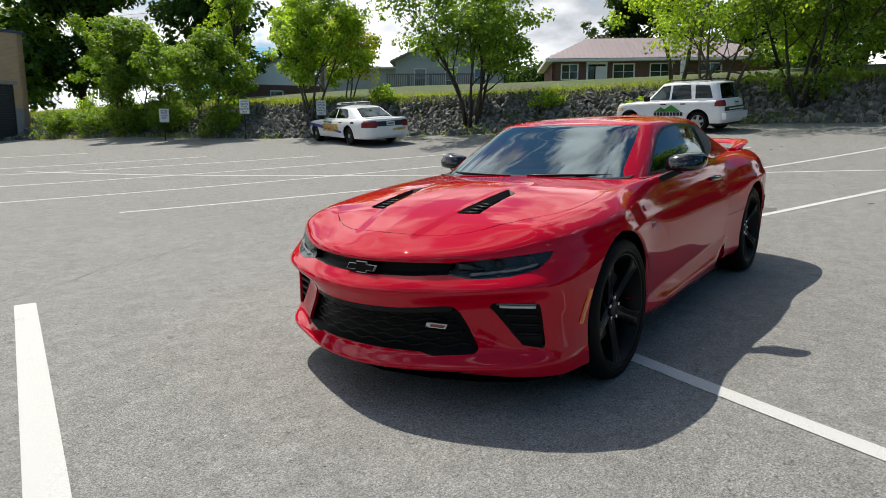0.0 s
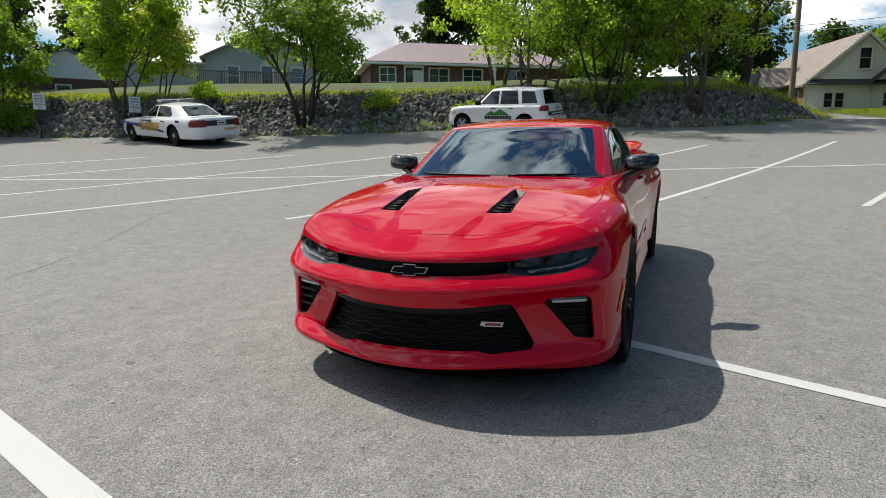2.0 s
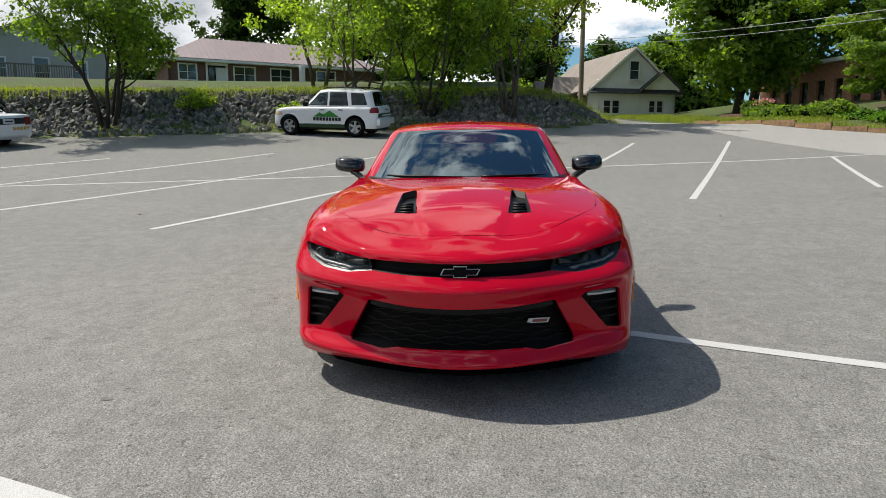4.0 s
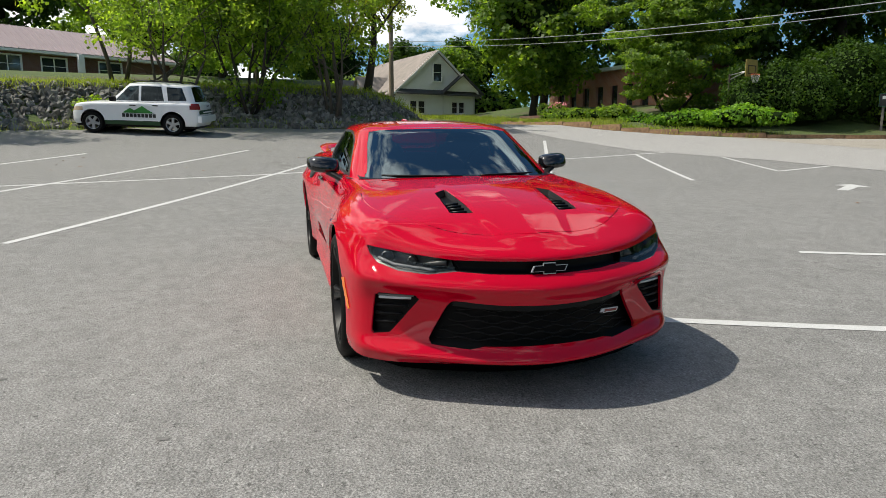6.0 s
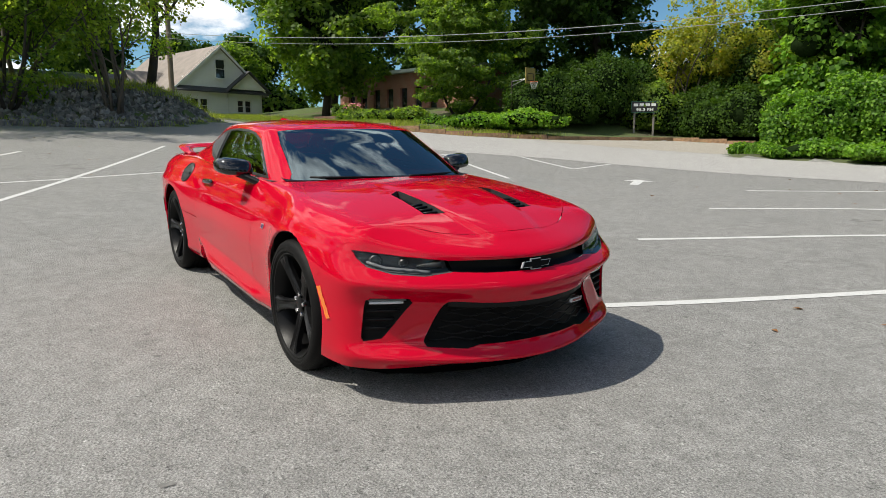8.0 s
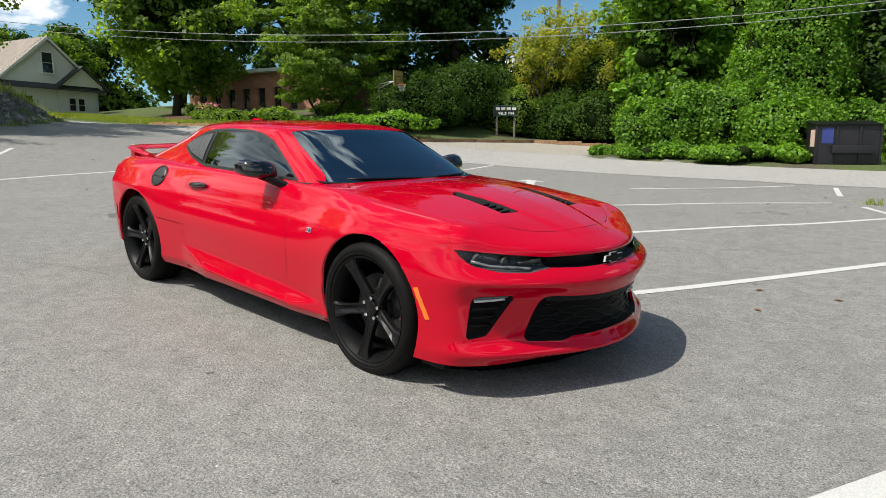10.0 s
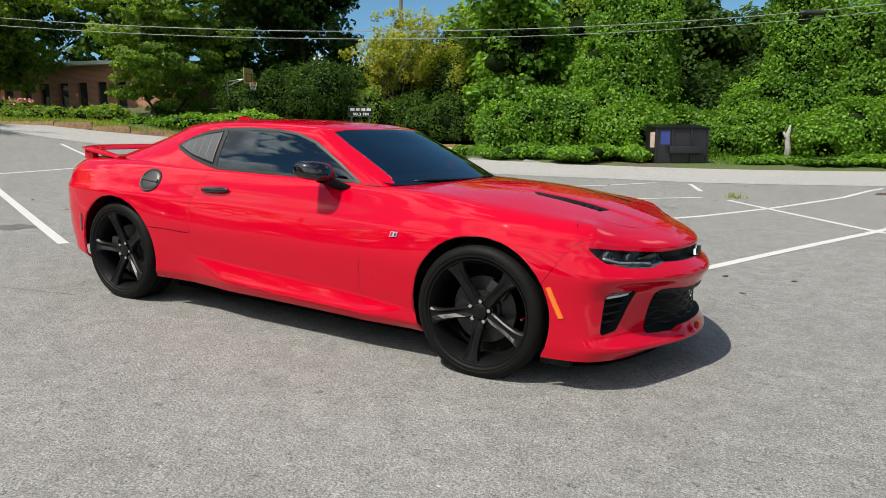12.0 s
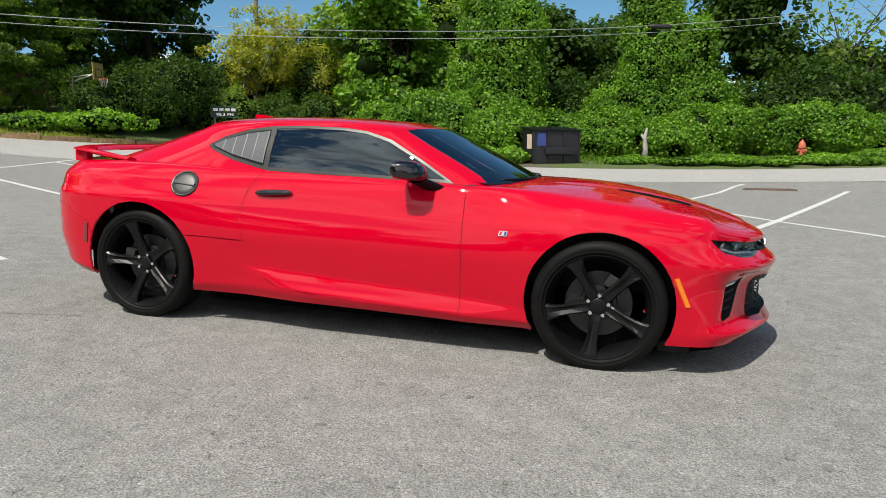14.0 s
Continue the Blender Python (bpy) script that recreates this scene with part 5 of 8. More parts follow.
def brown_building():
    b = thing("brick_garage", "tan brick garage with a grey roller door", "garage", pose(-13.5, -42.6, 1.2, 0, 0, -14))
    # outer face towards the lot
    at = pose(11.0, 0, 0, 0, 0, 180)
    part("base_wall", wall_mesh("base_wall", 11.0, 2.0, [(6.6, 10.3, 0, 2.0)], .35, M_BLOCK), None, b, at=at)
    part("wall", wall_mesh("wall", 11.0, 4.4, [(6.6, 10.3, 0, 1.4)], .3, M_BRICK_TAN), None, b, at=pose(11.0, 0, 2.0, 0, 0, 180))
    part("wall", wall_mesh("wall", 14.0, 6.4, [], .3, M_BRICK_TAN), None, b, at=pose(0, 0, 0, 0, 0, -90))
    door = part("roller_door", boxed(.68, 4.42, -.30, -.255, 0, 3.4), M_GREYMETAL, b, "grey slatted roller door", shade=False)
    slat = part("slat", boxed(.7, 4.4, -.25, -.18, .0, .098, .012), M_GREYMETAL, door, shade=False)
    for k in range(1, 34):
        part("slat", slat.data, None, door, at=pose(0, 0, k * .1))
    part("coping", boxed(-.1, 11.1, -.5, .06, 6.4, 6.55, .01), plain("dark_coping", (0.05, 0.07, 0.12), 0.5), b)
    part("lintel", boxed(.5, 4.6, .005, .04, 3.4, 3.6), M_BLOCK, b, shade=False)
    part("bollard", lathe([(.08, 0), (.08, 1.05), (.06, 1.1), (0.0001, 1.11)], 14), plain("yellow_paint", (0.55, 0.38, 0.06), 0.6), b, "yellow steel bollard", at=pose(.05, .45, 0))
    f = thing("far_brick_house", "dark brick house with a pale gable behind trees", "house", pose(-34, -52, 3.6, 0, 0, 150))
    part("wall", wall_mesh("wall", 11, 3.0, [(4.5, 5.6, 1.0, 2.4)], .2, M_BRICK_DARK), None, f)
    window_in(f, 4.5, 5.6, 1.0, 2.4, None, 1)
    part("gable", wall_mesh("gable", 11, .02, [], .2, M_SIDING_WHITE, (5.5, 2.4)), None, f, at=pose(0, 0, 3.0))
    part("roof", slab([(-.4, -.4, 2.9), (5.5, -.4, 5.5), (5.5, 8, 5.5), (-.4, 8, 2.9)], .15), M_SHINGLE, f, shade=False)
    part("roof", slab([(11.4, -.4, 2.9), (11.4, 8, 2.9), (5.5, 8, 5.5), (5.5, -.4, 5.5)], .15), M_SHINGLE, f, shade=False)


brown_building()


def brick_office():
    a = math.degrees(math.atan2(1.6, 6.6))
    b = thing("brick_office", "low flat-roofed orange brick building with tall narrow windows", "building", pose(-44.1, 20.3, 2.65, 0, 0, a))
    holes = [(1.1 + k * 1.45, 1.8 + k * 1.45, .25, 2.5) for k in range(7)]
    part("wall", wall_mesh("wall", 14.0, 3.5, holes, .3, M_BRICK), None, b)
    for q in holes:
        part("window", boxed(q[0], q[1], .18, .22, q[2], q[3]), M_PANE, b, "tall dark window", shade=False)
    part("wall", wall_mesh("wall", 9.0, 3.5, [], .3, M_BRICK), None, b, at=pose(0, 9, 0, 0, 0, -90))
    part("wall", wall_mesh("wall", 9.0, 3.5, [], .3, M_BRICK), None, b, at=pose(14, 0, 0, 0, 0, 90))
    part("roof_edge", boxed(-.4, 14.4, -.5, 9.4, 3.5, 3.72), plain("green_white_fascia", (0.55, 0.62, 0.57), 0.5), b, shade=False)
    p = thing("brick_planter", "low red brick planter with flowers and steps", "planter", pose(-33.2, 15.4, land_z(-33.2, 15.4) - .45, 0, 0, 18))
    bm = bmesh.new()
    box(bm, -2.4, 2.0, -.2, .2, -.3, .75, .02)
    box(bm, 2.0, 2.4, -.35, .5, -.3, .95, .02)
    part("wall", bm, M_BRICK_DARK, p)
    for k in range(4):
        part("step", boxed(2.5, 4.4, .1 + k * .3, .42 + k * .3, -.3, .12 + k * .16, .01), M_BRICK_DARK, p)
    q = leafy("flower_bed", -33.8, 15.9, base=land_z(-33.8, 15.9) - .45, lumps=[(-1.0, 0, .95, .55, .4, .4), (0.2, 0, .95, .6, .4, .42), (1.2, 0, .9, .5, .4, .35)], mat=M_LEAF_MID, label="leafy plants and pink flowers in a planter", seed=210, leaves=1800, leaf=.09, category="plants")
    rng = np.random.default_rng(211)
    P = np.column_stack([rng.normal(1.2, .3, 260), rng.normal(0, .3, 260), rng.uniform(1.0, 1.4, 260)])
    part("blossom", quads_mesh("blossom", leaf_quads(rng, P, np.tile([0, -.3, 1.0], (260, 1)), .08), plain("pink_petals", (0.65, 0.22, 0.25), 0.6)), None, q, "pink blossoms")


brick_office()

# ---------------------------------------------------------------- street furniture
def pole_with(name, x, y, height, label, lamp=False):
    p = thing(name, label, "utility pole", pose(x, y, land_z(x, y)), "utility poles")
    part("pole", lathe([(.17, -.3), (.16, 2.0), (.13, height - .1), (.12, height), (0.0001, height + .03)], 14), M_POLE, p)
    part("crossarm", boxed(-1.1, 1.1, -.06, .06, height - .75, height - .62, .01), M_POLE, p)
    for k in (-1, 0, 1):
        part("insulator", lathe([(.04, height - .62), (.055, height - .56), (.03, height - .5), (.05, height - .45), (0.0001, height - .4)], 10), M_GALV, p, at=pose(k * .95, 0, 0))
    if lamp:
        part("lamp_arm", tubes_mesh("lamp_arm", [([(0, 0, 6.2), (-.7, -.3, 6.6), (-1.5, -.6, 6.65)], [.03, .03, .03], 8)], M_GALV), None, p)
        part("lamp_head", lathe([(0.001, 6.75), (.16, 6.72), (.2, 6.6), (.15, 6.42), (0.0001, 6.36)], 16), M_WHITE, p, at=pose(-1.55, -.62, 0))
    return p


pole_with("utility_pole", -39.8, 6.9, 10.5, "weathered wooden utility pole with a street lamp by a road", True)
pole_with("utility_pole", -25.6, 40.9, 14.0, "tall wooden utility pole rising among trees")
pole_with("utility_pole", -33.5, -38.0, 11.5, "dark wooden utility pole behind young trees")
pole_with("utility_pole", 33.0, 42.0, 11.0, "wooden utility pole at the end of a wood")


def cable(name, a, b, sag, label, radius=0.012, mat=None):
    a, b = Vector(a), Vector(b)
    n = 40
    pts = [a.lerp(b, k / n) - Vector((0, 0, sag * 4 * (k / n) * (1 - k / n))) for k in range(n + 1)]
    ob = part(name, tubes_mesh(name, [(pts, [radius] * (n + 1), 6)], mat or M_WIRE), None)
    return tagged(ob, label, "cable", "overhead cables", "structure")


def street_wire(s0, s1, up, mat, r):
    """The cables along the alley, which hang between two poles."""
    pts = []
    for k in range(61):
        s = s0 + (s1 - s0) * k / 60
        pts.append((-10 + 0.866 * s, 17.3 + 0.5 * s, 5.18 + 0.0127 * s + 0.0027 * s * s + up))
    ob = part("overhead_cable", tubes_mesh("overhead_cable", [(pts, [r] * 61, 6)], mat), None)
    return tagged(ob, "grey overhead cable strung along the alley", "cable", "overhead cables", "structure")


street_wire(-36, 52, 0.12, M_WIRE_PALE, .012)
street_wire(-36, 52, -0.14, M_WIRE_PALE, .010)
street_wire(-36, 52, 2.3, M_WIRE_PALE, .008)
splice = part("cable_splice", lathe([(.02, -.5), (.09, -.42), (.1, -.3), (.1, .3), (.09, .42), (.02, .5)], 12, "x"), M_WIRE, None, at=pose(-10 + .866 * 14.5, 17.3 + .5 * 14.5, 6.0, 0, 0, 30))
tagged(splice, "black cylindrical splice case on a cable", "cable splice")
cable("overhead_cable", (-39.8, 6.9, 12.6), (-75, -6, 13.5), 1.0, "dark cable between poles over a roof")
cable("overhead_cable", (-39.8, 6.9, 12.9), (-25.6, 40.9, 15.6), .8, "dark cable between poles over a road")
cable("overhead_cable", (-39.8, 6.9, 12.4), (-33.5, -38.0, 14.0), .9, "dark cable between poles over lawns")
cable("overhead_cable", (-39.8, 6.9, 11.9), (-33.5, -38.0, 13.2), 1.1, "dark cable between poles over lawns")
cable("overhead_cable", (-33.5, -38.0, 13.2), (-22, -75, 13.2), .9, "dark cable beyond the brick garage")


def basketball_hoop():
    x, y = -21.9, 19.56
    h = thing("basketball_hoop", "old basketball hoop with a yellowed backboard on a pole", "basketball hoop", pose(x, y, 1.67, 0, 0, 12) @ Matrix.Scale(.83, 4))
    part("pole", lathe([(.06, -.6), (.055, 3.2), (0.0001, 3.22)], 12), M_BARK_DARK, h)
    part("bracket", tubes_mesh("bracket", [([(0, 0, 2.9), (1.35, 0, 3.35)], [.03, .03], 6), ([(0, 0, 3.15), (1.35, 0, 3.3)], [.03, .03], 6)], M_GALV), None, h)
    bb = part("backboard", boxed(1.36, 1.41, -.46, .46, 2.95, 3.85, .01), plain("yellowed_board", (0.26, 0.20, 0.05), 0.7, vary=0.35), h)
    bm = bmesh.new()
    for q in ((-.3, -.25, 3.1, 3.55), (.25, .3, 3.1, 3.55), (-.25, .25, 3.5, 3.55), (-.25, .25, 3.1, 3.15)):
        box(bm, 1.411, 1.416, q[0], q[1], q[2], q[3])
    part("target_square", bm, M_BARK_DARK, bb, shade=False)
    ring = [(1.42 + .24 + .23 * math.cos(t), .23 * math.sin(t), 3.05) for t in np.linspace(0, 2 * math.pi, 28)]
    part("rim", tubes_mesh("rim", [(ring, [.014] * 28, 6), ([(1.41, 0, 3.05), (1.44, 0, 3.05)], [.05, .05], 6)], plain("orange_paint", (0.62, 0.13, 0.03), 0.5)), None, h, "orange rim")
    net = []
    for k in range(12):
        t0 = 2 * math.pi * k / 12
        for s in (1, -1):
            pts = []
            for j in range(6):
                f = j / 5
                r = .23 - .11 * f
                t = t0 + s * .5 * f
                pts.append((1.66 + r * math.cos(t), r * math.sin(t), 3.04 - .42 * f))
            net.append((pts, [.006] * 6, 4))
    part("net", tubes_mesh("net", net, plain("grey_net", (0.5, 0.5, 0.48), 0.8)), None, h, "frayed grey net")


basketball_hoop()


def text_mesh(words, size, mat, extrude=0.003, align="CENTER", bold=0.0, squeeze=1.0):
    """Raised lettering as a plain mesh, in the xz plane, facing -y."""
    cu = bpy.data.curves.new("lettering", "FONT")
    cu.body, cu.size, cu.extrude, cu.align_x, cu.align_y, cu.offset = words, size, extrude, align, "CENTER", bold
    cu.resolution_u = 2
    ob = bpy.data.objects.new("lettering", cu)
    me = bpy.data.meshes.new_from_object(ob)
    bpy.data.objects.remove(ob)
    me.transform(Matrix.Rotation(radians(90), 4, "X") @ Matrix.Diagonal((squeeze, 1, 1, 1)))
    me.materials.clear()
    me.materials.append(mat)
    return me


M_SIGN_WHITE = plain("sign_white", (0.78, 0.78, 0.76), 0.45, vary=0.06)
M_SIGN_BLACK = plain("sign_black", (0.015, 0.015, 0.016), 0.5, vary=0.1)
M_SIGN_GREEN = plain("sign_green_edge", (0.03, 0.16, 0.09), 0.5)


def station_sign():
    x, y = -18.4, 25.5
    s = thing("black_sign", "black roadside sign with white lettering on posts", "sign", pose(x, y, 1.72, 0, 0, 42) @ Matrix.Diagonal((1, 1, .87, 1)))
    for k in (-.5, .45):
        part("post", boxed(k - .05, k + .05, .05, .13, -.9, 1.75, .006), M_WEATHERED, s)
    b = part("board", boxed(-.66, .66, -.02, .03, 1.25, 1.85, .004), M_SIGN_BLACK, s)
    e = bmesh.new()
    for q in ((-.68, .68, 1.85, 1.875), (-.68, .68, 1.225, 1.25), (-.68, -.66, 1.25, 1.85), (.66, .68, 1.25, 1.85)):
        box(e, q[0], q[1], -.035, .035, q[2], q[3])
    part("edging", e, M_SIGN_GREEN, b, "green edging", shade=False)
    part("lettering", text_mesh("98.3 FM", .23, M_SIGN_WHITE, .004, bold=.006, squeeze=1.15), None, b, "white numerals", at=pose(0, -.026, 1.38))
    bars = bmesh.new()
    for k in range(4):
        x0 = -.56 + k * .29
        box(bars, x0, x0 + .22, -.028, -.0205, 1.59, 1.75)
    part("name_bars", bars, M_SIGN_WHITE, b, "white block name in plain bars", shade=False)


station_sign()


def parking_sign(x, y, turn, lines, up=0.0):
    s = thing("parking_sign", "small white reserved parking sign with black lettering on a post", "sign", pose(x, y, land_z(x, y) - .12 + up, 0, 0, turn) @ Matrix.Diagonal((.85, 1, 1, 1)), "reserved parking signs")
    part("post", boxed(-.03, .03, .01, .05, -.6, 1.55, .004), M_BARK_DARK, s)
    b = part("board", boxed(-.24, .24, -.012, .008, .95, 1.55, .004), M_SIGN_WHITE, s)
    for k, words in enumerate(lines):
        part("lettering", text_mesh(words, .098, M_SIGN_BLACK, .001, bold=.001, squeeze=.82), None, b, at=pose(0, -.0135, 1.46 - k * .11))
    return s


JAIL = ("PARKING", "RESERVED", "FOR JAIL", "TRANSPORT", "ONLY")
parking_sign(-12.4, -26.05, 148, ("RESERVED", "POLICE", "PARKING", "ONLY"))
parking_sign(-13.75, -22.05, 145, JAIL, .28)
parking_sign(-15.5, -19.15, 140, JAIL)


def dumpster():
    d = thing("dumpster", "black steel dumpster with a white notice beside the alley", "dumpster", pose(-1.38, 21.0, lot_z(-1.38, 20.4) + .02, 0, 0, 28) @ Matrix.Diagonal((.92, .92, 1.0, 1)))
    m = plain("black_dumpster_steel", (0.012, 0.012, 0.016), 0.45, metal=0.0, vary=0.35, scale=2, fine=20, bump=0.15)
    bm = bmesh.new()
    vs = [bm.verts.new(p) for p in ((-.95, -.65, .08), (.95, -.65, .08), (.95, .75, .08), (-.95, .75, .08), (-.95, -.65, 1.28), (.95, -.65, 1.28), (.95, .75, 1.42), (-.95, .75, 1.42))]
    for f in ((0, 3, 2, 1), (0, 1, 5, 4), (1, 2, 6, 5), (2, 3, 7, 6), (3, 0, 4, 7)):
        bm.faces.new([vs[i] for i in f])
    bmesh.ops.bevel(bm, geom=bm.edges[:], offset=.015, segments=1, affect="EDGES")
    part("body", bm, m, d)
    for k in range(2):
        part("lid", slab([(-1.0 + k * 1.01, -.72, 1.30), (-.01 + k * 1.01, -.72, 1.30), (-.01 + k * 1.01, .8, 1.46), (-1.0 + k * 1.01, .8, 1.46)], .05), M_TRIM, d, "black plastic lid", shade=False)
    for x in (-.97, -.35, .35, .97):
        part("rib", boxed(x - .035, x + .035, -.70, -.652, .1, 1.26, .006), m, d)
    part("pocket", boxed(-.5, .75, -.86, -.705, .42, .66, .02), m, d)
    part("notice", boxed(-.962, -.953, -.42, .12, .62, 1.15), plain("faded_notice", (0.68, 0.50, 0.42), 0.6), d, "white notice with red print", shade=False)
    part("panel", boxed(-.80, -.45, -.664, -.653, .72, 1.2), plain("blue_patch", (0.03, 0.05, 0.22), 0.5), d, "blue patch", shade=False)
    for x in (-.8, .8):
        for y in (-.5, .6):
            part("caster", lathe([(.07, -.03), (.08, 0), (.07, .03)], 14, "y"), M_TYRE, d, at=pose(x, y, .07))


dumpster()


def hydrant():
    x, y = 7.41, 21.9
    h = thing("fire_hydrant", "faded orange-red fire hydrant in the grass", "fire hydrant", pose(x, y, land_z(x, y) - .02, 0, 0, 200) @ Matrix.Scale(.86, 4))
    m = plain("faded_red_paint", (0.52, 0.13, 0.07), 0.6, vary=0.2)
    part("barrel", lathe([(.17, 0), (.17, .04), (.11, .06), (.105, .5), (.15, .52), (.15, .57), (.12, .58)], 20), m, h)
    part("bonnet", lathe([(.14, .58), (.135, .66), (.1, .76), (.05, .82), (.035, .83), (.035, .88), (0.0001, .88)], 20), m, h)
    for a in (0, 90, 180):
        part("nozzle", lathe([(.055, .08), (.055, .15), (.07, .155), (.07, .19), (.02, .2), (0.0001, .2)], 14, "x"), m, h, at=pose(0, 0, .42, 0, 0, a))


hydrant()

# kerb, drain and posts along the alley
kerb = thing("stone_kerb", "weathered red-brown kerb along the planted bank", "kerb", kind="structure")
kp = [(-30, 11.3), (-23.9, 12.2), (-21.4, 13.8), (-19.6, 15.5), (-17.9, 18.4), (-17.2, 21.6), (-16.2, 25.0), (-12.8, 26.5), (-10.2, 26.6)]
for (ax, ay), (bx, by) in zip(kp, kp[1:]):
    n = max(1, int(math.hypot(bx - ax, by - ay) / 1.2))
    for k in range(n):
        x0, y0 = ax + (bx - ax) * k / n, ay + (by - ay) * k / n
        x1, y1 = ax + (bx - ax) * (k + 1) / n, ay + (by - ay) * (k + 1) / n
        l = math.hypot(x1 - x0, y1 - y0)
        part("kerb_block", boxed(0, l - .02, -.07, .07, -.12, .15 + .015 * math.sin(k * 2.3), .012), M_STONEWORK, kerb, at=pose(x0, y0, land_z(x0, y0), 0, 0, math.degrees(math.atan2(y1 - y0, x1 - x0))))
drain = thing("drain_grate", "rusty rectangular storm drain grate", "drain", pose(4.62, 12.12, land_z(4.62, 12.12) + .004, 0, 0, -8))
M_RUST = plain("rusty_iron", (0.13, 0.085, 0.06), 0.8, metal=0.3, vary=0.4, fine=30, bump=0.4)
part("rim", boxed(-.55, .55, -.20, .20, -.03, .012, .004), M_RUST, drain)
for k in range(12):
    part("slat", boxed(-.5 + k * .085, -.455 + k * .085, -.17, .17, .013, .024), M_RUST, drain, shade=False)
for k, (px, py) in enumerate(((-24.6, 24.2), (-22.9, 24.8), (-20.6, 26.8))):
    p = thing("wooden_post", "short weathered wooden post under trees", "post", pose(px, py, land_z(px, py) - .1, 0, 0, 20 * k), "wooden posts")
    part("post", boxed(-.07, .07, -.07, .07, -.2, .95 - .1 * k, .015), M_WEATHERED, p)

# weeds in the storm drain, and a pale stump by the hedge
M_PALEWOOD = plain("pale_dead_wood", (0.30, 0.29, 0.265), 0.85, vary=0.25, scale=4, fine=40, bump=0.5)
tufts("drain_weeds", [(1.45 + .09 * k, 10.15 - .02 * k, land_z(1.5, 10.1) - .02) for k in range(4)], .13, M_GRASS, "thin green weeds growing from a storm drain", 6, 12, .06)
stump = thing("dead_stump", "pale broken stump against the green hedge", "stump", pose(2.1, 23.3, land_z(2.1, 23.3)))
part("trunk", tubes_mesh("trunk", [([(0, 0, -.1), (.02, 0, .4), (-.03, .02, .85), (.05, 0, 1.25)], [.14, .10, .09, .03], 9), ([(-.02, 0, .7), (-.16, -.03, 1.0)], [.07, .03], 6)], M_PALEWOOD), None, stump)


# ---------------------------------------------------------------- the red coupe
def pchip(x, y, q):
    """Monotone cubic through knots, vectorised over the columns of y."""
    x, y, q = np.asarray(x, float), np.asarray(y, float), np.asarray(q, float)
    h = np.diff(x)
    d = np.diff(y, axis=0) / (h[:, None] if y.ndim > 1 else h)
    m = np.zeros_like(y)
    hh = h[:, None] if y.ndim > 1 else h
    w1, w2 = 2 * hh[1:] + hh[:-1], hh[1:] + 2 * hh[:-1]
    with np.errstate(divide="ignore", invalid="ignore"):
        inner = (w1 + w2) / (w1 / d[:-1] + w2 / d[1:])
    m[1:-1] = np.where(d[:-1] * d[1:] > 0, inner, 0.0)
    m[0], m[-1] = d[0], d[-1]
    k = np.clip(np.searchsorted(x, q) - 1, 0, len(h) - 1)
    t = (q - x[k]) / h[k]
    if y.ndim > 1:
        t, hk = t[:, None], h[k][:, None]
    else:
        hk = h[k]
    return ((1 + 2 * t) * (1 - t) ** 2 * y[k] + t * (1 - t) ** 2 * hk * m[k] + t * t * (3 - 2 * t) * y[k + 1] + t * t * (t - 1) * hk * m[k + 1])


def spline(y, q):
    """Natural cubic spline through evenly counted knots (rows of y)."""
    y = np.asarray(y, float)
    n = len(y)
    A = np.diag(np.full(n, 4.0)) + np.diag(np.ones(n - 1), 1) + np.diag(np.ones(n - 1), -1)
    A[0, 0] = A[-1, -1] = 2.0
    r = np.zeros_like(y)
    r[1:-1] = 3 * (y[2:] - y[:-2])
    r[0], r[-1] = 3 * (y[1] - y[0]), 3 * (y[-1] - y[-2])
    m = np.linalg.solve(A, r)
    k = np.clip(q.astype(int), 0, n - 2)
    t = (q - k)[:, None]
    return ((1 + 2 * t) * (1 - t) ** 2 * y[k] + t * (1 - t) ** 2 * m[k] + t * t * (3 - 2 * t) * y[k + 1] + t * t * (t - 1) * m[k + 1])


def net_surface(net, ns, nj, smooth):
    """A fine grid (nj, ns, 3) through a control net (levels, stations, 3)."""
    L, S, _ = net.shape
    mirror = net[:, 1:2] * np.array([1, -1, 1])
    net = np.concatenate([mirror, net], 1)
    sq = np.linspace(1, S, ns)
    fine = np.stack([spline(net[j], sq) if j < smooth else pchip(np.arange(S + 1), net[j], sq) for j in range(L)])
    out = np.empty((nj, ns, 3))
    for i in range(ns):
        col = fine[:, i]
        arc = np.concatenate([[0], np.cumsum(np.linalg.norm(np.diff(col, axis=0), axis=1) + 0.02)])
        out[:, i] = pchip(arc, col, np.linspace(0, arc[-1], nj))
    return out


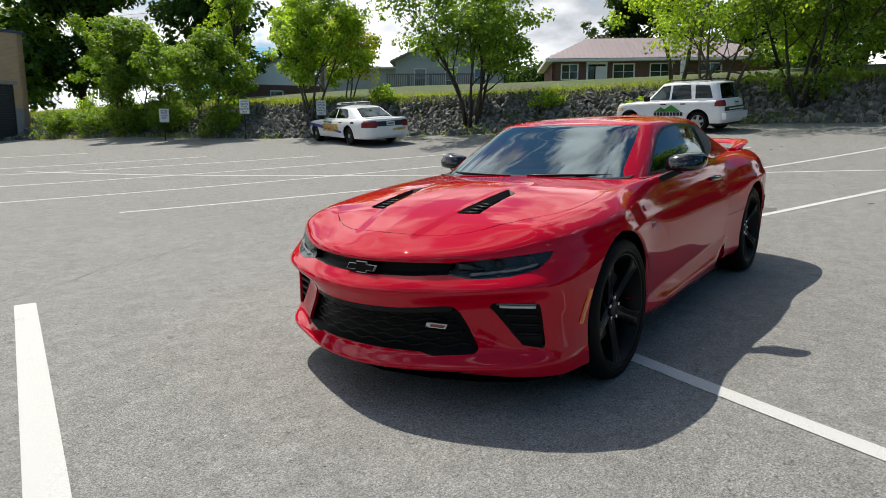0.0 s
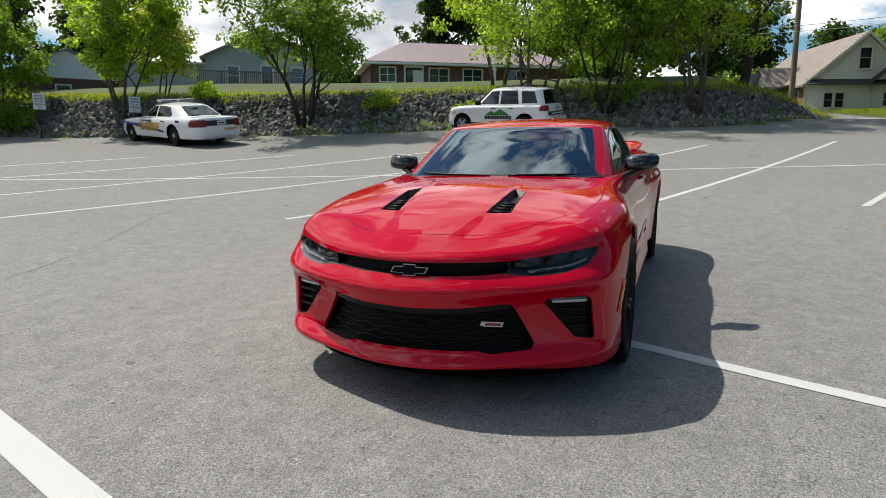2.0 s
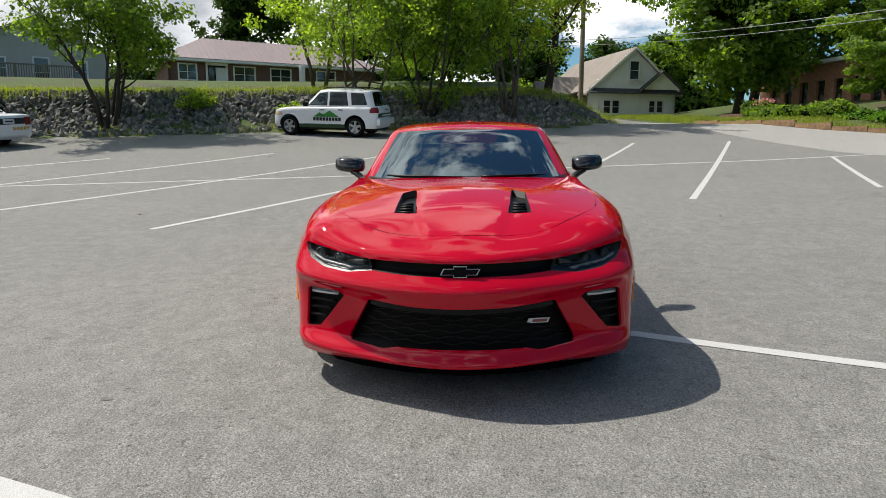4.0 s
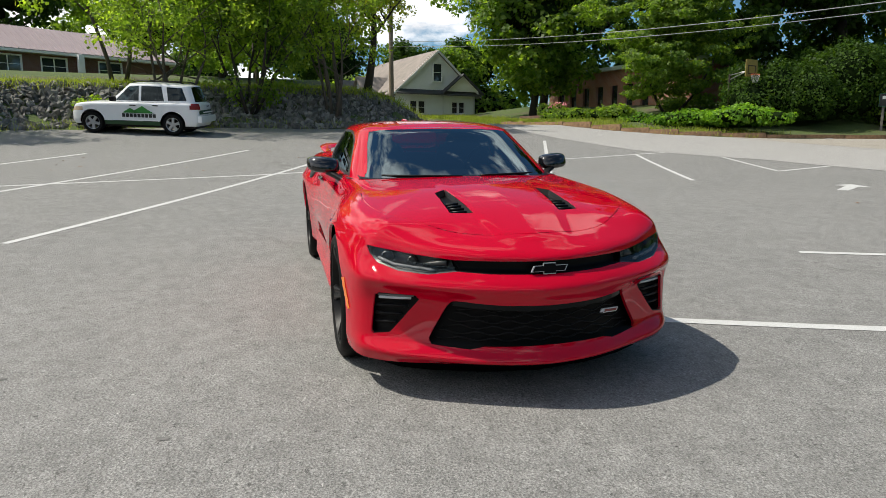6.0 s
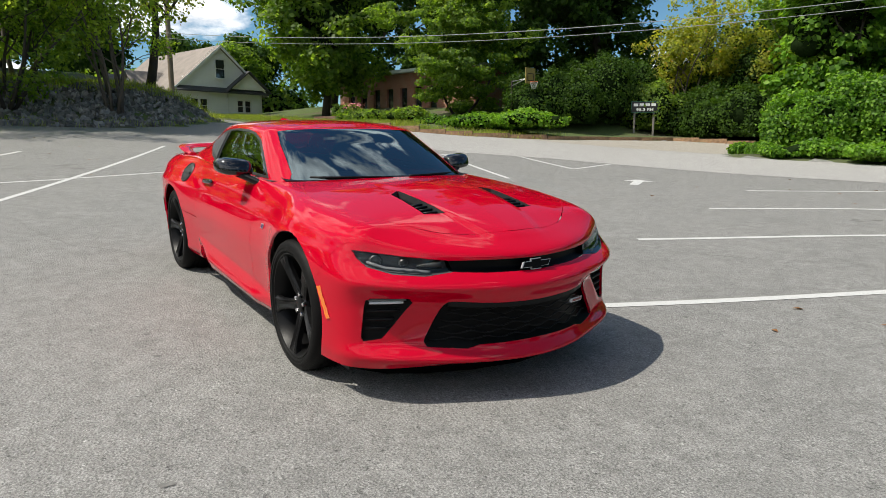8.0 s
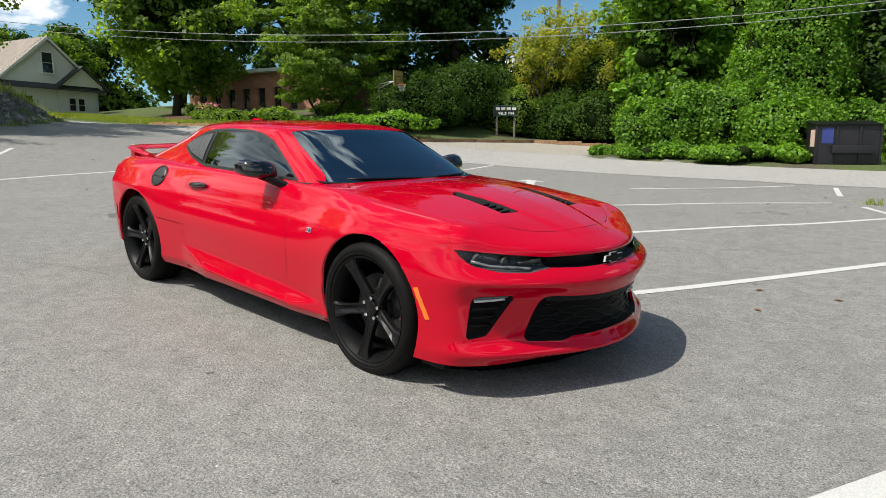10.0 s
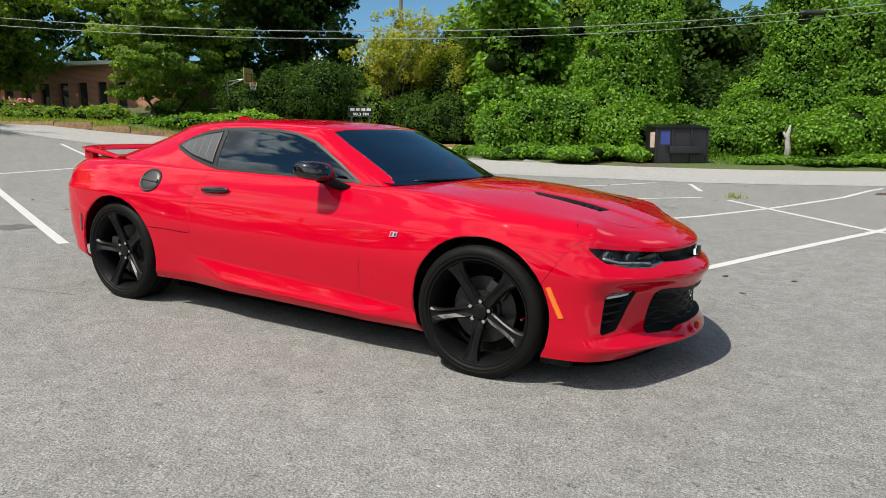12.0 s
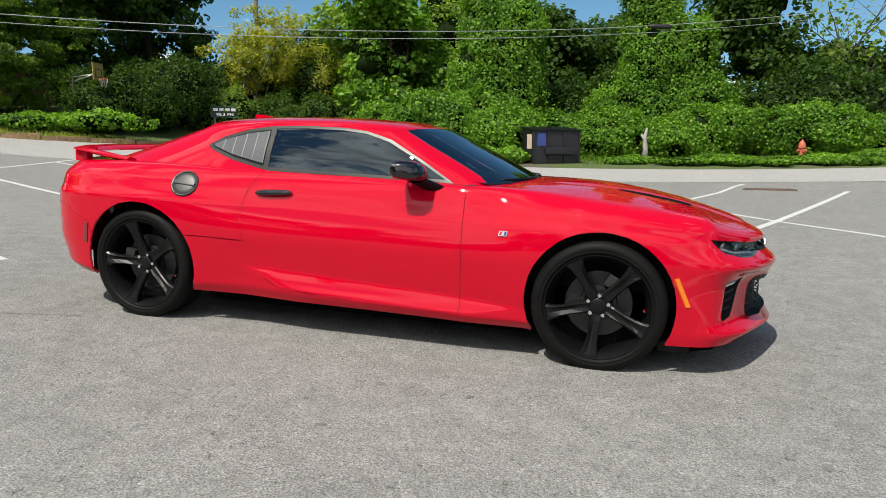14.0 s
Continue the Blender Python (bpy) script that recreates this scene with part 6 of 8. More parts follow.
def body_net():
    """Control net of half the lower body: outlines from the sill up to the middle of hood and deck."""
    plan = np.array([(2.36, 0), (2.325, .28), (2.232, .53), (2.132, .70), (2.025, .808), (1.842, .872), (1.40, .922), (1.02, .885), (.62, .868),
                     (0, .865), (-.62, .872), (-1.05, .90), (-1.406, .925), (-1.78, .905), (-2.02, .84), (-2.20, .69), (-2.33, .40), (-2.38, 0)])
    tang = np.gradient(plan, axis=0)
    tang[0], tang[-1] = (0, 1), (0, -1)
    tang /= np.linalg.norm(tang, axis=1)[:, None]
    outw = np.stack([tang[:, 1], -tang[:, 0]], 1)
    zs = [
        [.195, .195, .195, .19, .187, .185, .185, .18, .19, .20, .205, .21, .22, .25, .27, .29, .30, .30],
        [.225, .23, .235, .245, .25, .25, .24, .235, .24, .255, .28, .27, .28, .30, .32, .34, .35, .35],
        [.30, .30, .305, .31, .315, .30, .275, .27, .275, .29, .315, .305, .315, .335, .355, .375, .385, .385],
        [.44, .44, .47, .48, .475, .44, .40, .39, .39, .40, .42, .42, .43, .45, .47, .48, .48, .48],
        [.50, .50, .525, .535, .53, .50, .47, .445, .44, .45, .47, .47, .49, .51, .53, .54, .54, .54],
        [.565, .567, .575, .585, .59, .59, .58, .57, .57, .58, .59, .60, .61, .62, .62, .63, .63, .63],
        [.645, .65, .66, .672, .685, .70, .72, .73, .735, .74, .75, .76, .77, .77, .77, .77, .77, .77],
        [.692, .699, .717, .739, .762, .785, .825, .845, .85, .855, .865, .885, .91, .91, .895, .89, .89, .89],
        [.757, .762, .775, .798, .818, .84, .885, .92, .935, .95, .96, .972, .985, .985, .98, .98, .985, .985]]
    ins = [
        [.07, .07, .06, .04, .025, .015, .05, .07, .06, .06, .06, .05, .05, .06, .07, .09, .10, .10],
        [0, 0, .01, 0, 0, .005, .02, .028, .032, .032, .03, .02, .01, .02, .03, .04, .05, .05],
        [.035, .035, .055, .055, .025, .004, .018, .028, .030, .030, .028, .018, .012, .018, .026, .034, .04, .04],
        [.045, .045, .085, .07, .03, .004, .004, .014, .015, .015, .014, .008, 0, .01, .01, 0, 0, 0],
        [.03, .03, .055, .045, .02, .002, .001, .010, .010, .010, .010, .006, 0, .006, .006, 0, 0, 0],
        [0] * 18,
        [.078, .074, .08, .087, .072, .03, .015, .022, .032, .032, .03, .02, .005, 0, 0, .01, .02, .02],
        [.076, .076, .092, .108, .10, .07, .068, .082, .08, .073, .075, .095, .09, .07, .05, .05, .06, .06],
        [.19, .182, .185, .19, .185, .165, .165, .165, .135, .14, .15, .19, .205, .19, .17, .17, .16, .15]]
    # a second level just behind the leading edge keeps it crisp
    near = np.array([.16, .16, .18, .2, .25, .3] + [.4] * 12)
    zs.insert(7, list(np.array(zs[6]) + (np.array(zs[7]) - np.array(zs[6])) * near))
    ins.insert(7, list(np.array(ins[6]) + (np.array(ins[7]) - np.array(ins[6])) * near))
    levels = []
    for z, d in zip(zs, ins):
        xy = plan - outw * np.array(d)[:, None]
        levels.append(np.column_stack([xy, z]))
    top = levels[-1]
    back = np.array([.195, .215, .205, .18, .15, .10, 0, 0, 0, 0, 0, 0, 0, 0, -.03, -.06, -.10, -.12])
    hx = [-2.4, -1.6, -1.0, .5, 1.0, 1.4, 1.8, 2.05, 2.175, 2.29]
    hz = np.array([.985, .99, .98, .962, .958, .94, .876, .803, .757, .69])
    order = np.argsort(top[:, 0])
    ex, ey, ez = top[order, 0], top[order, 1], top[order, 2]
    for fy, fx in ((.84, .28), (.64, .55), (.44, .76), (.24, .92), (.1, .98), (0, 1)):
        x, y = top[:, 0] - back * fx, top[:, 1] * fy
        zc, ye, ze = pchip(hx, hz, x), np.maximum(np.interp(x, ex, ey), 1e-3), np.interp(x, ex, ez)
        r = np.clip(y / ye, 0, 1)
        levels.append(np.column_stack([x, y, zc + (ze - zc) * r ** 2.2]))
    return np.stack(levels)


def hood_form(g):
    """Raise the middle of the hood between two creases that run from the vents to the nose."""
    x, y, z = g[..., 0], g[..., 1], g[..., 2]
    half = np.interp(x, [1.0, 1.42, 1.87, 2.2], [.30, .262, .232, .15])
    rise = np.clip((half - y) / .05 + .5, 0, 1) * np.clip((x - 1.0) / .3, 0, 1) * np.clip((2.24 - x) / .16, 0, 1) * (z > .70)
    out = g.copy()
    out[..., 2] += .0055 * rise
    # a faint keel along the middle of the hood and a pointed nose
    out[..., 2] += .006 * np.clip(1 - y / .24, 0, 1) * np.clip((x - 1.0) / .4, 0, 1) * np.clip((2.26 - x) / .1, 0, 1) * (z > .70)
    out[..., 0] += .016 * np.clip(1 - y / .42, 0, 1) * np.clip((x - 1.9) / .25, 0, 1)
    # the flared facet along the foot of the door
    crease = np.interp(x, [-.72, 0, .66, .95], [.405, .365, .33, .30])
    depth = np.interp(x, [-.72, -.35, .70, 1.0], [0, .105, .085, 0])
    out[..., 1] += .46 * np.clip(crease - z, 0, depth) * (z < .6) * (y > .5) * (x < 1.0) * (x > -.75)
    return out


def cabin_net():
    """Control net of half the cabin: from its foot round the glass up to the middle of the roof."""
    foot = np.array([(.97, 0, .935), (.93, .35, .935), (.83, .58, .93), (.68, .69, .93), (.45, .715, .935), (0, .725, .945), (-.45, .725, .955), (-.75, .715, .96),
                     (-1.1, .70, .968), (-1.45, .675, .975), (-1.75, .60, .98), (-1.95, .40, .985), (-2.0, 0, .99)])
    rim = np.array([(.30, 0, 1.256), (.28, .30, 1.250), (.24, .46, 1.241), (.16, .545, 1.236), (.05, .565, 1.243), (-.2, .575, 1.252), (-.5, .572, 1.252), (-.75, .56, 1.243),
                    (-.97, .53, 1.227), (-1.14, .47, 1.22), (-1.22, .38, 1.226), (-1.24, .22, 1.243), (-1.24, 0, 1.262)])
    levels = [foot]
    swell = np.array([.015, .015, .012, .008, .012, .014, .014, .012, .004, -.004, -.006, -.004, 0])
    d = rim - foot
    out = np.column_stack([np.zeros(13), np.zeros(13)])
    t = np.gradient(foot[:, :2], axis=0)
    t[0], t[-1] = (0, 1), (0, -1)
    t /= np.linalg.norm(t, axis=1)[:, None]
    out = np.stack([t[:, 1], -t[:, 0]], 1)
    for f in (.34, .68):
        p = foot + d * f
        p[:, :2] += out * (swell * 4 * f * (1 - f))[:, None]
        levels.append(p)
    levels.append(rim)
    rx = [-1.26, -1.0, -.57, -.2, .1, .30, .31]
    rz = np.array([1.262, 1.289, 1.305, 1.304, 1.288, 1.257, 1.254])
    shift = np.array([.16, .14, .10, .05, 0, 0, 0, 0, -.02, -.06, -.11, -.15, -.17])
    for fy, fx, fz in ((.90, .2, .42), (.62, .6, .80), (.30, .9, .96), (0, 1, 1)):
        x = rim[:, 0] - shift * fx
        zc = pchip(rx, rz, x)
        levels.append(np.column_stack([x, rim[:, 1] * fy, rim[:, 2] + (zc - rim[:, 2]) * fz]))
    return np.stack(levels)


def inside(poly, u, v):
    hit = False
    n = len(poly)
    for i in range(n):
        (x0, y0), (x1, y1) = poly[i], poly[(i + 1) % n]
        if (y0 > v) != (y1 > v) and u < (x1 - x0) * (v - y0) / (y1 - y0) + x0:
            hit = not hit
    return hit


def circle(cx, cz, r, n=40):
    return [(cx + r * math.cos(2 * math.pi * k / n), cz + r * math.sin(2 * math.pi * k / n)) for k in range(n)]


def curved(points, n=5):
    """More points along a smooth line through the given ones."""
    q = np.array(points, float)
    return [tuple(p) for p in spline(q, np.linspace(0, len(q) - 1, (len(q) - 1) * n + 1))]


class Skin:
    """Half a body surface that is cut into panels along outlines drawn in one view."""
    AXES = {"side": (0, 2), "front": (1, 2), "top": (0, 1)}

    def __init__(self, net, ns, nj, smooth=99, form=None):
        g = net_surface(net, ns, nj, smooth)
        if form is not None:
            g = form(g)
        g[:, 0, 1] = g[:, -1, 1] = 0.0
        g[-1, :, 1] = 0.0
        self.bm = bm = bmesh.new()
        vs = [[bm.verts.new(p) for p in row] for row in g]
        for a, b in zip(vs, vs[1:]):
            for k in range(len(a) - 1):
                bm.faces.new((a[k], a[k + 1], b[k + 1], b[k]))
        bmesh.ops.remove_doubles(bm, verts=bm.verts, dist=1e-5)
        bmesh.ops.recalc_face_normals(bm, faces=bm.faces)
        up = sum(f.normal.z * f.calc_area() for f in bm.faces)
        if up < 0:
            bmesh.ops.reverse_faces(bm, faces=bm.faces)
        self.outlines = []

    def cut(self, name, view, poly, domain):
        i, j = self.AXES[view]
        bm = self.bm
        k = 3 - i - j
        for n in range(len(poly)):
            a, b = Vector(poly[n]), Vector(poly[(n + 1) % len(poly)])
            d = b - a
            if d.length < 1e-6:
                continue
            m = 0.006
            u0, u1, v0, v1 = min(a.x, b.x) - m, max(a.x, b.x) + m, min(a.y, b.y) - m, max(a.y, b.y) + m
            co, no = Vector((0, 0, 0)), Vector((0, 0, 0))
            co[i], co[j] = a.x, a.y
            no[i], no[j] = -d.y, d.x
            faces = []
            for f in bm.faces:
                us = [v.co[i] for v in f.verts]
                ws = [v.co[j] for v in f.verts]
                if max(us) > u0 and min(us) < u1 and max(ws) > v0 and min(ws) < v1 and domain(f.calc_center_median(), f.normal):
                    faces.append(f)
            if faces:
                geom = faces + list({e for f in faces for e in f.edges}) + list({v for f in faces for v in f.verts})
                bmesh.ops.bisect_plane(bm, geom=geom, dist=1e-4, plane_co=co, plane_no=no)
        self.outlines.append((name, i, j, poly, domain))

    def sort(self, rest):
        """Faces by panel: the first outline that holds a face, or what rest() says."""
        self.bm.normal_update()
        found = {}
        for f in self.bm.faces:
            c = f.calc_center_median()
            for name, i, j, poly, domain in self.outlines:
                if domain(c, f.normal) and inside(poly, c[i], c[j]):
                    break
            else:
                name = rest(c)
            found.setdefault(name, []).append(f)
        return found


def panel_mesh(name, faces, mat, both, gap=0.0028, rim=0.014, push=None, offset=0.0, flip=False):
    """A panel from cut faces: a shrunken edge that is folded inwards; both: the mirror half is joined to it."""
    verts = {}
    V, N, F = [], [], []
    for f in faces:
        ids = []
        for v in f.verts:
            if v not in verts:
                verts[v] = len(V)
                V.append(v.co.copy())
                N.append(v.normal.copy())
            ids.append(verts[v])
        F.append(ids)
    count = {}
    for ids in F:
        for a, b in zip(ids, ids[1:] + ids[:1]):
            count.setdefault((min(a, b), max(a, b)), []).append((a, b))
    edge = [c[0] for c in count.values() if len(c) == 1 and not (both and abs(V[c[0][0]].y) < 1e-4 and abs(V[c[0][1]].y) < 1e-4)]
    touch = {}
    for ids in F:
        c = sum((V[i] for i in ids), Vector()) / len(ids)
        for i in ids:
            touch.setdefault(i, []).append(c)
    rimset = {i for e in edge for i in e}
    base = [p.copy() for p in V]
    for i in rimset:
        d = sum(touch[i], Vector()) / len(touch[i]) - base[i]
        d -= N[i] * d.dot(N[i])
        if both and abs(base[i].y) < 1e-4:
            d.y = 0
        if d.length > 1e-9:
            V[i] = base[i] + d.normalized() * gap
    if offset:
        V = [p + n * offset for p, n in zip(V, N)]
    if push is not None:
        edge0 = {i: V[i].copy() for i in rimset}
        V = [p + Vector(push) for p in V]
    twin = {}
    for a, b in edge:
        for i in (a, b):
            if i not in twin:
                twin[i] = len(V)
                V.append(edge0[i] if push is not None else V[i] - N[i] * rim)
                N.append(N[i].copy())
        F.append([b, a, twin[a], twin[b]])
    n = len(V)
    if flip or both:
        W = [Vector((p.x, -p.y, p.z)) for p in V]
        WN = [Vector((p.x, -p.y, p.z)) for p in N]
        G = [list(reversed(ids)) for ids in F]
        if both:
            same = {i: i for i in range(n) if abs(V[i].y) < 1e-4}
            for i in same:
                N[i].y = 0
            new_id, V2, N2 = {}, list(V), list(N)
            for i in range(n):
                if i in same:
                    new_id[i] = i
                else:
                    new_id[i] = len(V2)
                    V2.append(W[i])
                    N2.append(WN[i])
            F = F + [[new_id[i] for i in ids] for ids in G]
            V, N = V2, N2
        else:
            V, N, F = W, WN, G
    me = bpy.data.meshes.new(name)
    me.from_pydata([tuple(p) for p in V], [], F)
    me.shade_smooth()
    me.normals_split_custom_set_from_vertices([tuple(p.normalized() if p.length > 1e-6 else Vector((0, 0, 1))) for p in N])
    me.materials.append(mat)
    me.update()
    return me


GROUND_TILT = Matrix.Translation((0, -.006, -.016)) @ Euler((radians(.6), radians(2.15), radians(-.15))).to_matrix().to_4x4()
coupe = thing("sports_coupe", "glossy red sports coupe with black wheels parked across painted line", "car", GROUND_TILT)


def both_sides(name, make, label=""):
    """Two mirrored parts from make(side), which returns a mesh."""
    return [part(name, make(s), None, coupe, label) for s in (1, -1)]


def build_coupe_body():
    skin = Skin(body_net(), 236, 124, 10, hood_form)
    flank = lambda c, n: c.y > 0.45 and -2.2 < c.x < 2.2
    nose = lambda c, n: c.x > 1.55 and n.x > 0.08
    lid = lambda c, n: n.z > 0.35
    skin.cut("front_arch", "side", circle(1.406, .362, .388), flank)
    skin.cut("rear_arch", "side", circle(-1.406, .362, .385), flank)
    skin.cut("headlight", "front", [(.410, .640), (.425, .688), (.60, .706), (.786, .730), (.772, .695), (.745, .660), (.66, .634), (.54, .626)], nose)
    skin.cut("upper_grille", "front", [(-.05, .626), (.25, .632), (.410, .640), (.425, .688), (.25, .688), (-.05, .684)], nose)
    skin.cut("lower_grille", "front", [(-.05, .485), (.22, .492), (.40, .503), (.436, .497), (.535, .315), (.525, .293), (.36, .282), (.30, .297), (-.05, .300)], nose)
    skin.cut("fog_recess", "front", [(.572, .500), (.592, .516), (.745, .520), (.763, .508), (.782, .330), (.77, .318), (.705, .330), (.688, .345), (.575, .485)], nose)
    skin.cut("door", "side", [(.655, 1.05), (.655, .925), (.664, .60), (.664, .232), (.1, .246), (-.44, .282), (-.55, .335), (-.645, .42), (-.69, .58), (-.708, .735), (-.675, .86), (-.60, .975), (-.58, 1.05)], flank)
    skin.cut("rocker_panel", "side", [(-1.2, .05), (-1.2, .565), (-.50, .545), (-.50, .30), (.655, .30), (.655, .05)], flank)
    skin.cut("hood_vent", "top", [(1.872, .235), (1.852, .345), (1.50, .338), (1.45, .272)], lid)
    skin.cut("hood", "top", [(.93, -.05), (.93, .60), (1.0, .655)] + curved([(1.0, .655), (1.25, .716), (1.48, .726), (1.66, .70), (1.82, .615), (1.985, .46), (2.10, .25), (2.145, -.05)])[1:], lid)
    skin.cut("front_bumper", "side", [(1.70, .10), (1.74, .545), (1.86, .735), (1.905, .76), (1.80, .90), (2.6, .90), (2.6, .10)], lambda c, n: True)
    skin.cut("rear_bumper", "side", [(-1.70, .10), (-1.77, .60), (-2.02, .70), (-2.6, .72), (-2.6, .1)], lambda c, n: True)
    skin.cut("tail_light", "front", [(.30, .735), (.30, .86), (.76, .88), (.80, .82), (.76, .75)], lambda c, n: c.x < -1.9)

    def rest(c):
        if -1.2 < c.x < .90 - .25 * (c.y / .69) ** 3 and c.y < .66 and c.z > .9:
            return "under_cabin"
        if c.x > .655:
            return "front_fender"
        if c.x < -.45 and (c.x < -1.9 and c.y < .5 or c.y < .52):
            return "deck"
        return "rear_quarter" if c.x < -.45 else "rocker_panel"
    found = skin.sort(rest)
    fine = {"front_bumper": .0014, "front_fender": .0016, "hood": .0046}
    for name in ("hood", "front_bumper", "rear_bumper", "deck"):
        part(name, panel_mesh(name, found[name], M_RED, True, fine.get(name, .0032)), None, coupe)
    for name in ("front_fender", "door", "rear_quarter", "rocker_panel"):
        for s in (False, True):
            part(name, panel_mesh(name, found[name], M_RED, False, fine.get(name, .0032), flip=s), None, coupe)
    part("upper_grille", panel_mesh("upper_grille", found["upper_grille"], M_GRILLE, True, 0, 0, (-.035, 0, 0)), None, coupe, "black slot grille")
    lower = part("lower_grille", panel_mesh("lower_grille", found["lower_grille"], M_GRILLE, True, 0, 0, (-.055, 0, 0)), None, coupe, "black lower grille with wavy bars")
    lamps, vents = [], []
    for s in (False, True):
        lamp = part("headlight", panel_mesh("headlight", found["headlight"], M_LAMPIN, False, 0, 0, (-.05, -.02, 0), flip=s), None, coupe, "smoked headlight")
        lens = part("lens", panel_mesh("lens", found["headlight"], M_LENS, False, .002, .006, None, -.002, flip=s), None, lamp)
        lens.visible_shadow = False
        part("fog_recess", panel_mesh("fog_recess", found["fog_recess"], M_TRIM, False, 0, 0, (-.05, -.01, 0), flip=s), None, coupe, "black vent with light strip")
        part("tail_light", panel_mesh("tail_light", found["tail_light"], M_REDLENS, False, .002, .02, flip=s), None, coupe, "dark red tail light")
        vents.append(part("hood_vent", panel_mesh("hood_vent", found["hood_vent"], M_TRIM, False, 0, 0, (0, 0, -.035), flip=s), None, coupe, "black louvred hood vent"))
        lamps.append(lamp)
    skin.bm.free()
    return lower, lamps, vents


def build_coupe_cabin():
    skin = Skin(cabin_net(), 170, 84)
    side = lambda c, n: abs(n.y) > 0.35 and c.y > 0.4 and -1.4 < c.x < 0.75
    ahead = lambda c, n: n.x > 0.2 and c.x > 0.1
    aft = lambda c, n: c.x < -1.15
    skin.cut("side_window", "side", [(.52, .960), (.36, 1.052), (.15, 1.158), (0, 1.203), (-.15, 1.219), (-.40, 1.225), (-.598, 1.218), (-.598, .985), (0, .972)], side)
    skin.cut("quarter_window", "side", [(-.632, .990), (-.632, 1.213), (-.78, 1.193), (-.95, 1.148), (-1.045, 1.105), (-1.03, 1.092), (-.85, 1.035)], side)
    skin.cut("window_trim", "side", [(.57, .943), (.38, 1.056), (.16, 1.172), (0, 1.218), (-.15, 1.234), (-.40, 1.239), (-.64, 1.230), (-.80, 1.207), (-.97, 1.160), (-1.075, 1.105), (-1.05, 1.083), (-.86, 1.020), (-.60, .966), (0, .955)], side)
    skin.cut("windscreen", "front", [(-.05, .93), (.55, .925), (.635, .938), (.60, .985), (.55, 1.15), (.515, 1.228), (.45, 1.238), (.30, 1.246), (-.05, 1.252)], ahead)
    skin.cut("rear_window", "front", [(-.05, 1.03), (.40, 1.03), (.45, 1.06), (.36, 1.205), (.22, 1.226), (-.05, 1.245)], aft)
    found = skin.sort(lambda c: "roof")
    part("roof", panel_mesh("roof", found["roof"], M_RED, True), None, coupe)
    part("headliner", panel_mesh("headliner", [f for f in found["roof"] if f.calc_center_median().x < .275 and f.calc_center_median().z > 1.2], M_CABIN, True, 0, 0, (0, 0, -.02)), None, coupe, "dark headliner")
    part("pillar_lining", panel_mesh("pillar_lining", [f for f in found["roof"] if f.calc_center_median().x > -1.2 and f.calc_center_median().y > .3 and f.calc_center_median().z < 1.24], M_CABIN, True, 0, 0, None, -.014), None, coupe)
    for name, mat, label in (("windscreen", M_SCREEN, "clear windscreen"), ("rear_window", M_GLASS, "")):
        ob = part(name, panel_mesh(name, found[name], mat, True, .001, .006), None, coupe, label)
        ob.visible_shadow = False
    for s in (False, True):
        trim = part("window_trim", panel_mesh("window_trim", found["window_trim"], M_GREYMETAL, False, 0, .01, flip=s), None, coupe, "grey window surround")
        win = part("side_window", panel_mesh("side_window", found["side_window"], M_GLASS, False, .001, .006, None, -.003, flip=s), None, coupe, "dark tinted side window")
        win.visible_shadow = False
        part("quarter_window", panel_mesh("quarter_window", found["quarter_window"], M_TRIM, False, .001, .006, flip=s), None, coupe, "grey louvred quarter window cover")
    skin.bm.free()


coupe_grille, coupe_lamps, coupe_vents = build_coupe_body()
build_coupe_cabin()


